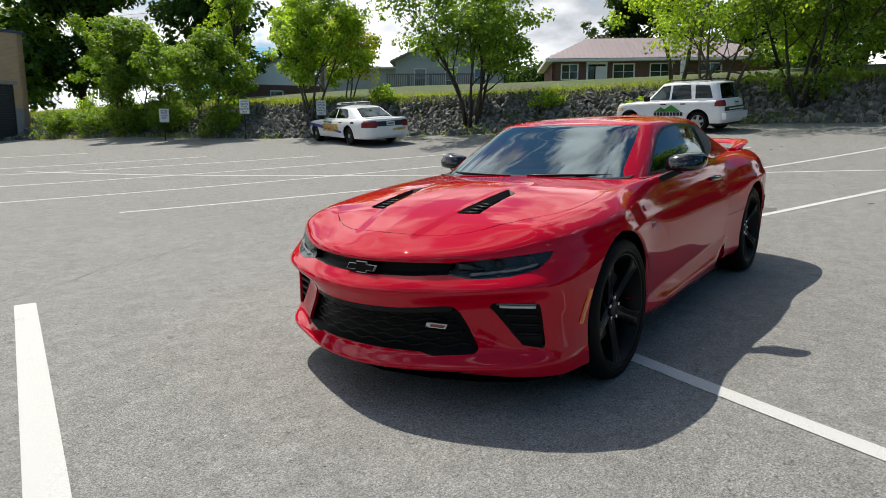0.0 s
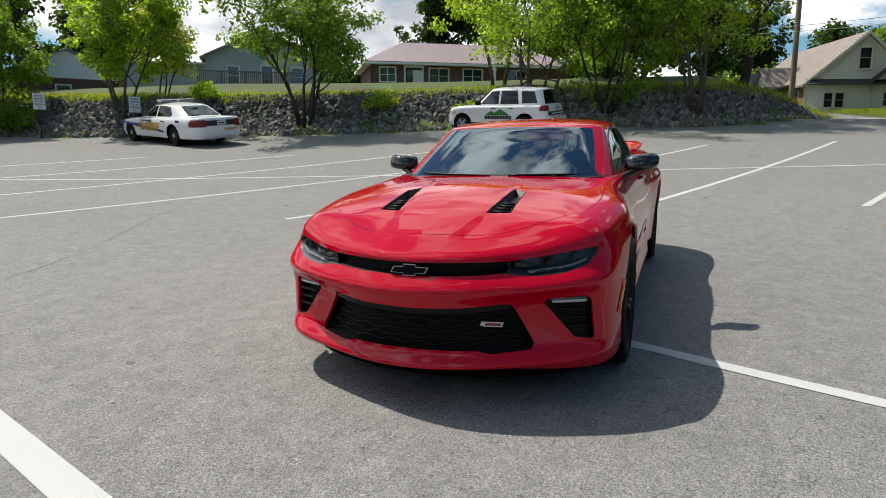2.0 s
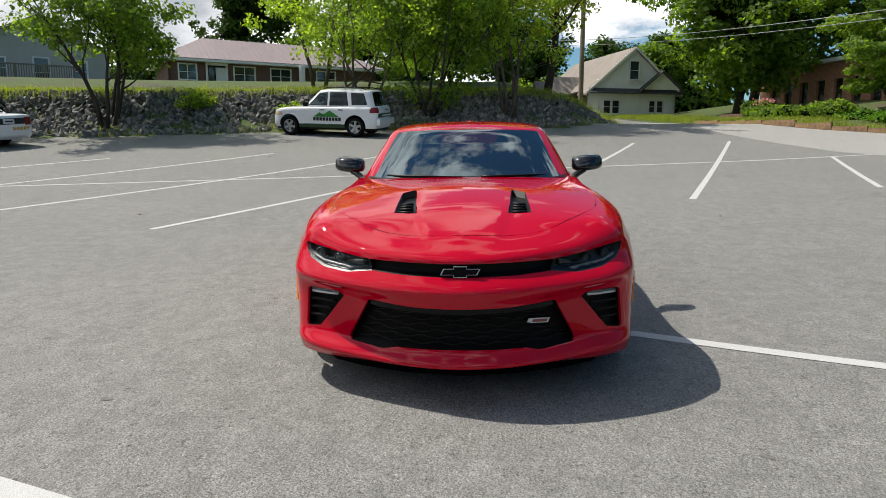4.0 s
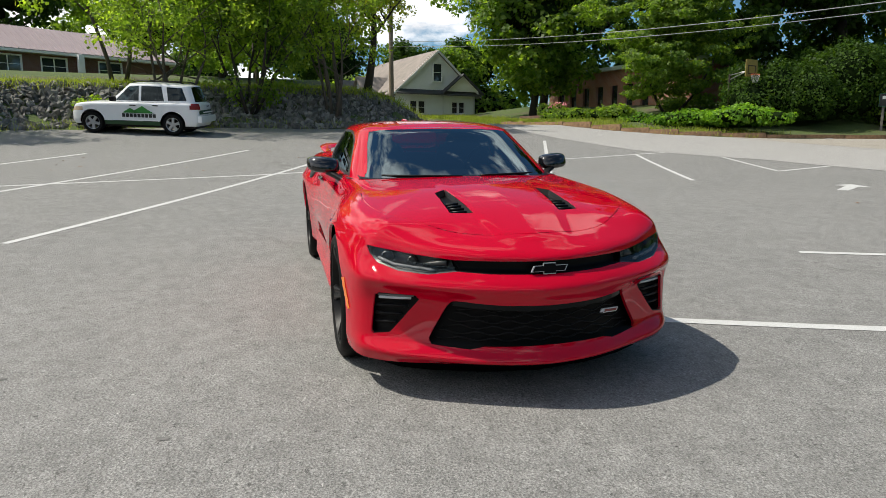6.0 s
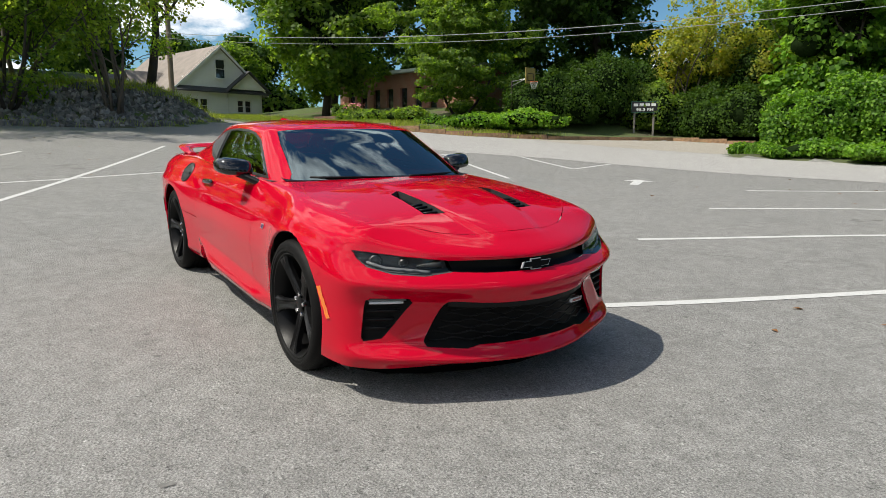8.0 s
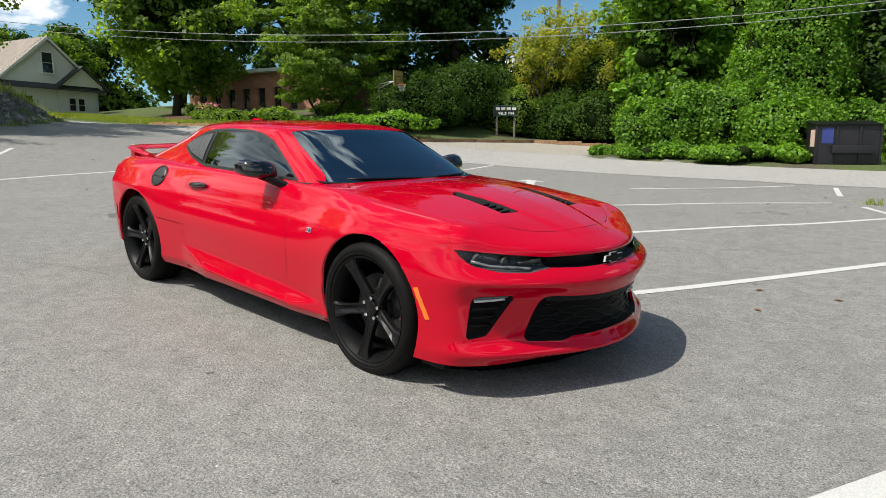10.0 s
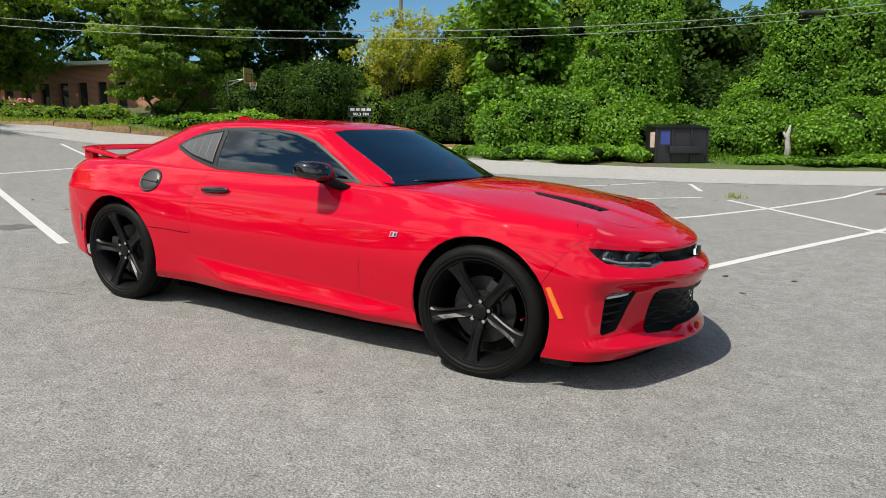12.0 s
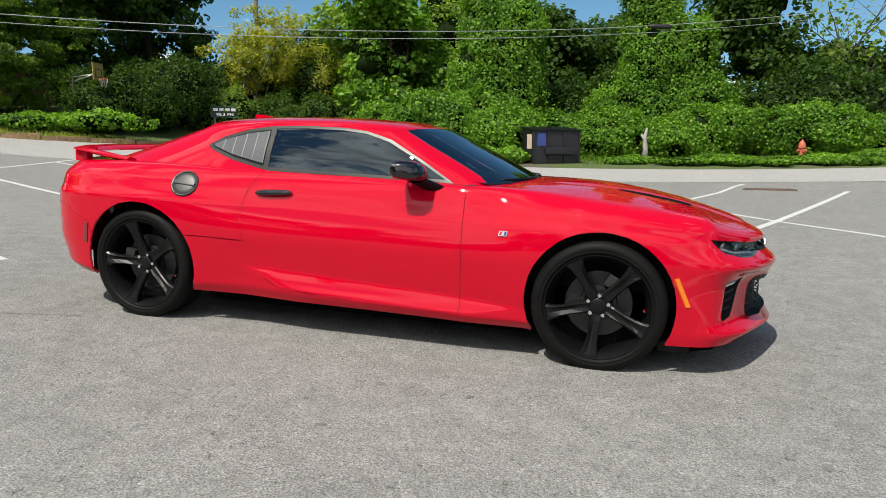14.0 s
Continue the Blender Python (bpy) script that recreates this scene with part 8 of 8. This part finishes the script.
        for peak in (((-.72, .70), (-.35, .93), (-.05, .76), (.02, .70)), ((-.25, .70), (.05, .86), (.30, .70))):
            vs = [hills.verts.new((px, s * .902, pz)) for px, pz in peak]
            hills.faces.new(vs if s < 0 else vs[::-1])
        r = bmesh.ops.extrude_face_region(hills, geom=hills.faces[:])
        bmesh.ops.translate(hills, verts=[g for g in r["geom"] if isinstance(g, bmesh.types.BMVert)], vec=(0, s * .004, 0))
        part("mountain_decal", hills, M_GREEN, car, "green mountain decal", shade=False)
        word = bmesh.new()
        for k in range(9):
            box(word, -.78 + k * .125, -.78 + k * .125 + .095, s * .900 - .004, s * .900 + .004, .56, .68)
        part("word_bars", word, M_SIGN_BLACK, car, "dark block name in plain bars", shade=False)
    part("plate", boxed(-2.235, -2.215, -.16, .16, .90, 1.03), M_PLATE, car, "number plate with a plain bar", shade=False)
    part("plate_bar", boxed(-2.240, -2.236, -.11, .11, .95, .985), M_SIGN_BLACK, car, shade=False)
    part("slogan_bar", boxed(-2.242, -2.225, -.5, .5, .75, .79), M_SIGN_WHITE, car, "white slogan as a plain bar", shade=False)
    part("bumper", boxed(-2.27, -2.12, -.80, .80, .42, .66, .05), M_CARWHITE, car)
    return car


white_suv()


# ---------------------------------------------------------------- details of the coupe
COUPE_GRID = hood_form(net_surface(body_net(), 300, 140, 10))


def on_side(x, z, s):
    """A place on the flank of the coupe, and the way that it faces."""
    g = COUPE_GRID
    ok = g[..., 1] > .4
    d = (g[..., 0] - x) ** 2 + (g[..., 2] - z) ** 2 + np.where(ok, 0, 9)
    j, i = np.unravel_index(np.argmin(d), d.shape)
    i, j = min(max(i, 1), g.shape[1] - 2), min(max(j, 1), g.shape[0] - 2)
    n = np.cross(g[j, i + 1] - g[j, i - 1], g[j + 1, i] - g[j - 1, i])
    n = n / np.linalg.norm(n)
    if n[1] < 0:
        n = -n
    return Vector((x, s * g[j, i, 1], z)), Vector((n[0], s * n[1], n[2]))


CABIN_GRID = net_surface(cabin_net(), 200, 110, 99)


def on_cabin(x, z, s):
    """A place on the side of the cabin, and the way that it faces."""
    g = CABIN_GRID
    d = (g[..., 0] - x) ** 2 + (g[..., 2] - z) ** 2 + np.where(g[..., 1] > .3, 0, 9)
    j, i = np.unravel_index(np.argmin(d), d.shape)
    i, j = min(max(i, 1), g.shape[1] - 2), min(max(j, 1), g.shape[0] - 2)
    n = np.cross(g[j, i + 1] - g[j, i - 1], g[j + 1, i] - g[j - 1, i])
    n = n / np.linalg.norm(n)
    if n[1] < 0:
        n = -n
    y = g[j, i, 1] - (n[0] * (x - g[j, i, 0]) + n[2] * (z - g[j, i, 2])) / max(n[1], .2)
    return Vector((x, s * y, z)), Vector((n[0], s * n[1], n[2]))


def on_nose(y, z):
    g = COUPE_GRID
    d = (g[..., 1] - abs(y)) ** 2 + (g[..., 2] - z) ** 2 + np.where(g[..., 0] > 1.5, 0, 9)
    j, i = np.unravel_index(np.argmin(d), d.shape)
    return float(g[j, i, 0])


def on_top(x, y):
    g = COUPE_GRID
    d = (g[..., 0] - x) ** 2 + (g[..., 1] - abs(y)) ** 2 + np.where(g[..., 2] > .72, 0, 9)
    j, i = np.unravel_index(np.argmin(d), d.shape)
    return float(g[j, i, 2])


def facing(place, normal):
    """A pose at place whose local -y looks along normal, with local z upwards."""
    y = -normal.normalized()
    x = y.cross(Vector((0, 0, 1))).normalized()
    z = x.cross(y)
    return Matrix(((x.x, y.x, z.x, place.x), (x.y, y.y, z.y, place.y), (x.z, y.z, z.z, place.z), (0, 0, 0, 1)))


def blob(cx, cy, cz, rx, ry, rz, power=2.6, sub=4):
    """A rounded box: a super-ellipsoid."""
    bm = bmesh.new()
    bmesh.ops.create_icosphere(bm, subdivisions=sub, radius=1.0)
    for v in bm.verts:
        p = v.co
        k = (abs(p.x) ** power + abs(p.y) ** power + abs(p.z) ** power) ** (-1 / power)
        v.co = Vector((cx + p.x * k * rx, cy + p.y * k * ry, cz + p.z * k * rz))
    return bm


def polygon_plate(points, thick, m=None):
    """A flat plate in the xz plane from an outline, facing -y."""
    bm = bmesh.new()
    vs = [bm.verts.new((x, 0, z)) for x, z in points]
    f = bm.faces.new(vs)
    r = bmesh.ops.extrude_face_region(bm, geom=[f])
    bmesh.ops.translate(bm, verts=[g for g in r["geom"] if isinstance(g, bmesh.types.BMVert)], vec=(0, -thick, 0))
    bmesh.ops.recalc_face_normals(bm, faces=bm.faces)
    if m is not None:
        bmesh.ops.transform(bm, matrix=m, verts=bm.verts)
    return bm


for s in (1, -1):
    # mirrors
    rows = []
    bm = bmesh.new()
    for y, x0, x1, z0, z1 in ((.752, .345, .425, .972, 1.030), (.762, .325, .445, .958, 1.044), (.80, .312, .462, .952, 1.056), (.86, .300, .466, .954, 1.064), (.915, .288, .452, .960, 1.066),
                              (.946, .280, .425, .970, 1.060), (.962, .282, .395, .982, 1.048), (.968, .295, .365, .995, 1.035)):
        row = []
        for k in range(20):
            a = 2 * math.pi * k / 20
            c, q = math.cos(a), math.sin(a)
            c, q = math.copysign(abs(c) ** .62, c), math.copysign(abs(q) ** .62, q)
            # the shell leans back towards its top
            row.append(bm.verts.new(((x0 + x1) / 2 + c * (x1 - x0) / 2 - .02 * (q + 1) * (c > 0), s * y, (z0 + z1) / 2 + q * (z1 - z0) / 2)))
        rows.append(row)
    for u, w in zip(rows, rows[1:]):
        for k in range(20):
            bm.faces.new((u[k], u[(k + 1) % 20], w[(k + 1) % 20], w[k]))
    bm.faces.new(rows[0])
    bm.faces.new(rows[-1])
    bmesh.ops.recalc_face_normals(bm, faces=bm.faces)
    mirror = part("mirror", bm, M_GLOSS, coupe, "gloss black door mirror")
    bm = bmesh.new()
    rows = []
    for cx, cy, cz, rx, rz in ((.385, .845, .965, .055, .022), (.415, .80, .945, .058, .024), (.455, .765, .925, .060, .026), (.490, .735, .908, .055, .024), (.50, .705, .90, .05, .02)):
        rows.append([bm.verts.new((cx + rx * math.cos(a), s * cy, cz + rz * math.sin(a))) for a in np.linspace(0, 2 * math.pi, 12, endpoint=False)])
    for u, w in zip(rows, rows[1:]):
        for k in range(12):
            bm.faces.new((u[k], u[(k + 1) % 12], w[(k + 1) % 12], w[k]))
    bmesh.ops.recalc_face_normals(bm, faces=bm.faces)
    part("stalk", bm, M_TRIM, mirror, "black mirror foot")
    part("mirror_glass", blob(.292, s * .868, 1.008, .006, .088, .042, 3.2, 3), M_CHROME, mirror, "mirror glass")
    # door handle in a shallow cup
    p, n = on_side(-.50, .838, s)
    bm = blob(0, -.014, 0, .118, .014, .019, 2.8, 3)
    for v in bm.verts:
        v.co.z -= .006 * (v.co.x / .118) * s
    part("door_handle", bm, M_GLOSS, coupe, "gloss black door handle", at=facing(p, n))
    # round fuel cap
    p, n = on_side(-1.105, .868, s) if s < 0 else (None, None)
    if p is not None:
        cap = part("fuel_cap", lathe([(.088, .004), (.088, -.004), (.083, -.008), (.077, -.007), (.075, -.004), (.072, -.006), (.05, -.009), (0.0001, -.010)], 40, "y"), M_GREYMETAL, coupe, "round grey fuel cap", at=facing(p, n))
        part("grip", boxed(-.07, .07, -.016, -.008, -.012, .012, .004, Matrix.Rotation(.12, 4, "Y")), M_GREYMETAL, cap)
        for k in range(8):
            a = 2 * math.pi * k / 8 + .2
            part("bolt", lathe([(.004, -.006), (.004, -.010), (0.0001, -.011)], 8, "y"), M_GREYMETAL, cap, at=pose(.08 * math.cos(a), 0, .08 * math.sin(a)))
    # amber and dark marker lamps
    rows = []
    bm = bmesh.new()
    for f in np.linspace(0, 1, 8):
        x0, z = 1.764 + (1.832 - 1.764) * f, .538 + (.392 - .538) * f
        l, ln = on_side(x0, z, s)
        r, rn = on_side(x0 + .026, z + .006, s)
        rows.append([bm.verts.new(l + ln * .001), bm.verts.new(l.lerp(r, .2) + ln * .008), bm.verts.new(l.lerp(r, .8) + rn * .008), bm.verts.new(r + rn * .001)])
    for u, w in zip(rows, rows[1:]):
        for k in range(3):
            bm.faces.new((u[k], u[k + 1], w[k + 1], w[k]))
    bmesh.ops.recalc_face_normals(bm, faces=bm.faces)
    part("side_marker", bm, M_AMBER, coupe, "amber side marker lamp")
    p, n = on_side(-1.80, .53, s)
    part("side_marker", boxed(-.014, .014, -.006, .002, -.065, .065, .004, Matrix.Rotation(-.22 * s, 4, "Y")), M_REDLENS, coupe, "dark red side marker lamp", at=facing(p, n))
    # small tricolour badge
    p, n = on_side(.89, .700, s)
    bd = part("fender_badge", polygon_plate([(-.026, -.014), (.019, -.014), (.026, .014), (-.019, .014)], .005), M_SILVER, coupe, "small chrome badge", at=facing(p + n * .001, n))
    part("red_field", polygon_plate([(-.019, -.010), (-.008, -.010), (-.003, .010), (-.014, .010)], .003), M_BADGERED, bd, at=pose(0, -.005, 0))
    part("blue_field", polygon_plate([(.006, -.010), (.016, -.010), (.020, .010), (.010, .010)], .003), M_BLUE, bd, at=pose(0, -.005, 0))
    # bonnet vents
    outline = [(1.872, .235), (1.852, .345), (1.50, .338), (1.45, .272)]
    vent = coupe_vents[0 if s > 0 else 1]
    for k in range(4):
        f0 = .10 + k * .11
        a, b = Vector(outline[1]).lerp(Vector(outline[2]), f0), Vector(outline[0]).lerp(Vector(outline[3]), f0 * .98)
        a, b = a.lerp(b, .14), b.lerp(a, .14)
        za, zb = on_top(a.x, a.y), on_top(b.x, b.y)
        part("vane", tubes_mesh("vane", [([(a.x, s * a.y, za - .012), (b.x, s * b.y, zb - .012)], [.008, .008], 6)], M_TRIM), None, vent)
    # lamp strip and fins in the lower vents
    for z, y0, y1, m, h, nm in ((.495, .60, .742, M_DRL, .007, "light_strip"), (.508, .592, .745, M_LAMPIN, .006, "strip_housing"), (.455, .612, .752, M_TRIM, .008, "fin"), (.415, .638, .755, M_TRIM, .008, "fin"), (.375, .662, .757, M_TRIM, .008, "fin")):
        pts = []
        for f in np.linspace(0, 1, 6):
            y = y0 + (y1 - y0) * f
            pts.append((on_nose(y, z) - (.014 if nm == "light_strip" else .020), s * y, z))
        part(nm, tubes_mesh(nm, [(pts, [h] * 6, 6)], m), None, coupe, "white light strip" if nm == "light_strip" else "")
    # inside of the headlights
    lamp = coupe_lamps[0 if s > 0 else 1]
    for y, r in ((.69, .030), (.585, .024)):
        z = .682 if y > .6 else .672
        x = on_nose(y, z)
        part("projector", lathe([(r, 0), (r, .022), (r * .82, .027), (r * .75, .016), (0.0001, .024)], 24, "x", False), M_LAMPIN, lamp, at=pose(x - .045, s * y, z, 0, 0, s * 22))
    strip = []
    for f in np.linspace(0, 1, 12):
        y = .50 + .235 * f
        z = .634 + (.022 * f if f < .75 else .0165 + .09 * (f - .75))
        strip.append((on_nose(y, z) - .018, s * y, z + .004))
    part("light_guide", tubes_mesh("light_guide", [(strip, [.009] * 12, 6)], plain("pale_light_guide", (0.14, 0.145, 0.15), 0.3)), None, lamp, "pale light guide")
    blade = []
    for f in np.linspace(0, 1, 6):
        y = .445 + .10 * f
        blade.append((on_nose(y, .672) - .016, s * y, .672 - .012 * f))
    part("reflector", tubes_mesh("reflector", [(blade, [.020, .019, .017, .014, .011, .008], 6)], M_GREYMETAL), None, lamp)
    # air deflectors under the nose
    part("air_deflector", boxed(1.72, 1.88, s * .73 - .05, s * .73 + .05, .125, .20, .012), M_TRIM, coupe)
    # quarter window louvres
    for k in range(5):
        bm = bmesh.new()
        rows = []
        for f in np.linspace(.04, .96, 7):
            row = []
            for x, off in ((-.634 - k * .078, .007), (-.640 - k * .078, .0085), (-.711 - k * .078, .0065)):
                lo = float(np.interp(-x, [.632, .85, 1.03], [.990, 1.035, 1.092])) + .006
                hi = float(np.interp(-x, [.632, .78, .95, 1.045], [1.213, 1.193, 1.148, 1.105])) - .006
                z = lo + (hi - lo) * f
                p, n = on_cabin(x, z, s)
                row.append(bm.verts.new(p + n * off))
            rows.append(row)
        for u, w in zip(rows, rows[1:]):
            for j in range(2):
                bm.faces.new((u[j], u[j + 1], w[j + 1], w[j]) if s > 0 else (u[j], w[j], w[j + 1], u[j + 1]))
        part("louvre", bm, M_LOUVRE, coupe, shade=False)

# grille bars, badge, strip
for k in range(6):
    z0 = .318 + k * .028
    half = .50 - .020 * k
    pts = []
    for f in np.linspace(-1, 1, 61):
        y = f * half
        pts.append((on_nose(y, z0) - .034, y, z0 + .007 * math.sin(y * 44 + (k % 2) * math.pi)))
    part("wavy_bar", tubes_mesh("wavy_bar", [(pts, [.0036] * 61, 5)], M_GRILLE_BAR), None, coupe_grille)
pts = [(on_nose(y, .483) - .006, y, .484 + .014 * abs(y) / .43) for y in np.linspace(-.425, .425, 25)]
bm = bmesh.new()
rows = [[bm.verts.new((x + dx, y, z + dz)) for dx, dz in ((-.03, .008), (0, .006), (.002, -.022), (-.03, -.026))] for x, y, z in pts]
for u, w in zip(rows, rows[1:]):
    for k in range(4):
        bm.faces.new((u[k], u[(k + 1) % 4], w[(k + 1) % 4], w[k]))
bmesh.ops.recalc_face_normals(bm, faces=bm.faces)
part("grille_strip", bm, M_TRIM, coupe_grille, "matt black strip", shade=False)
bow = [(-.030, .026), (.030, .026), (.030, .014), (.090, .014), (.076, -.014), (.030, -.014), (.030, -.026), (-.030, -.026), (-.030, -.014), (-.090, -.014), (-.076, .014), (-.030, .014)]
turn_front = Matrix.Rotation(radians(90), 4, "Z")
badge = part("nose_badge", polygon_plate(bow, .010, turn_front), M_SILVER, coupe, "chrome-edged black cross badge", at=pose(on_nose(0, .655) + .004, 0, .652, 0, -10, 0))
part("inlay", polygon_plate([(x * .93, z * .84) for x, z in bow], .004, turn_front), M_GRILLE, badge, at=pose(.010, 0, 0))
ss = part("grille_badge", polygon_plate([(-.055, -.011), (.045, -.011), (.055, .011), (-.045, .011)], .006, turn_front), M_SILVER, coupe, "slanted chrome and red badge", at=pose(on_nose(.355, .407) - .020, .355, .407, 0, 0, 10))
part("inlay", polygon_plate([(-.03, -.006), (.040, -.006), (.045, .006), (-.025, .006)], .003, turn_front), M_REDLENS, ss, at=pose(.006, 0, 0))


def ribbon(points, wide, thick, ups):
    """A blade along points, wide along the given ways and thick upwards."""
    bm = bmesh.new()
    rows = []
    for (x, y, z), (wx, wy, wz), w in zip(points, ups, wide):
        d = Vector((wx, wy, wz)).normalized()
        p = Vector((x, y, z))
        up = Vector((0, 0, 1))
        rows.append([bm.verts.new(p + d * w * a + up * thick * b) for a, b in ((-1, .0), (-.6, .5), (.5, .55), (1, .15), (1, -.15), (.4, -.45), (-.6, -.4))])
    for u, w in zip(rows, rows[1:]):
        for k in range(7):
            bm.faces.new((u[k], u[(k + 1) % 7], w[(k + 1) % 7], w[k]))
    bm.faces.new(rows[0])
    bm.faces.new(rows[-1])
    bmesh.ops.recalc_face_normals(bm, faces=bm.faces)
    return bm


half = [(-1.63, .655, .985), (-1.78, .665, 1.008), (-1.92, .66, 1.030), (-2.03, .62, 1.040), (-2.09, .50, 1.046), (-2.13, .25, 1.05), (-2.14, 0, 1.05)]
path = half + [(x, -y, z) for x, y, z in half[-2::-1]]
ways = []
for (x, y, z) in path:
    ways.append((-.35 - .65 * (1 - min(1, abs(y) / .66) ** 6), (.9 if y > 0 else -.9) * min(1, abs(y) / .66) ** 6, .12))
part("spoiler", ribbon(path, [.035, .05, .06, .075, .075, .07, .07, .07, .075, .075, .06, .05, .035], .034, ways), M_RED, coupe, "raised red rear spoiler")
for s in (1, -1):
    part("spoiler_leg", boxed(-2.10, -2.0, s * .62 - .025, s * .62 + .025, .965, 1.04, .01), M_RED, coupe)
fin = bmesh.new()
prof = [(-1.10, 1.268), (-1.115, 1.312), (-1.06, 1.318), (-.98, 1.304), (-.91, 1.290)]
rows = [[fin.verts.new((x, y, z)) for x, z in prof] for y in (-.022, .022)]
fin.faces.new(rows[0])
fin.faces.new(rows[1][::-1])
for k in range(5):
    fin.faces.new((rows[0][k], rows[0][(k + 1) % 5], rows[1][(k + 1) % 5], rows[1][k]))
bmesh.ops.recalc_face_normals(fin, faces=fin.faces)
bmesh.ops.bevel(fin, geom=fin.edges[:], offset=.008, segments=2, affect="EDGES")
part("antenna_fin", fin, M_RED, coupe)
# cowl and wipers
cowl = bmesh.new()
rows = []
for y in np.linspace(-.66, .66, 23):
    k = (abs(y) / .66) ** 2.2
    rows.append([cowl.verts.new((1.02 - .26 * k, y, .945 - .004 * k)), cowl.verts.new((.955 - .26 * k, y, .958 - .006 * k)), cowl.verts.new((.90 - .25 * k, y, .966))])
for u, w in zip(rows, rows[1:]):
    for k in range(2):
        cowl.faces.new((u[k], u[k + 1], w[k + 1], w[k]))
bmesh.ops.recalc_face_normals(cowl, faces=cowl.faces)
part("cowl", cowl, M_TRIM, coupe, "black plastic cowl")
for y0, y1, bend in ((.10, .56, .0), (-.52, -.02, .0)):
    arm = []
    for f in np.linspace(0, 1, 9):
        y = y0 + (y1 - y0) * f
        k = (abs(y) / .66) ** 2.2
        arm.append((.945 - .24 * k + .008 * math.sin(math.pi * f), y, .960 + .004 * math.sin(math.pi * f)))
    part("wiper", tubes_mesh("wiper", [(arm, [.010, .009, .008, .007, .007, .006, .006, .005, .004], 6)], M_TRIM), None, coupe)
# inside
dash = blob(.62, 0, .90, .26, .64, .07, 3.0, 3)
part("dashboard", dash, M_CABIN, coupe)
for s in (1, -1):
    seat = part("seat", blob(-.12, s * .36, .60, .27, .25, .14, 3.2, 3), M_CABIN, coupe, "dark bucket seat")
    part("backrest", blob(-.38, s * .36, .86, .09, .24, .30, 3.0, 3), M_CABIN, seat)
    part("headrest", blob(-.42, s * .36, 1.14, .055, .13, .075, 2.8, 3), M_CABIN, seat)
ringp = [(.34, .36 + .18 * math.cos(t), .95 + .18 * math.sin(t)) for t in np.linspace(0, 2 * math.pi, 25)]
part("steering_wheel", tubes_mesh("steering_wheel", [(ringp, [.016] * 25, 6)], M_TRIM), None, coupe)
part("rear_bench", blob(-.95, 0, .78, .25, .58, .24, 3.0, 3), M_CABIN, coupe)
shell = bmesh.new()
box(shell, -1.5, .9, -.66, .66, .32, .62, .02)
for s in (1, -1):
    box(shell, -1.4, .70, min(s * .69, s * .73), max(s * .69, s * .73), .50, .938)
box(shell, -1.44, -1.40, -.69, .69, .50, .955)
part("cabin_floor", shell, M_CABIN, coupe)
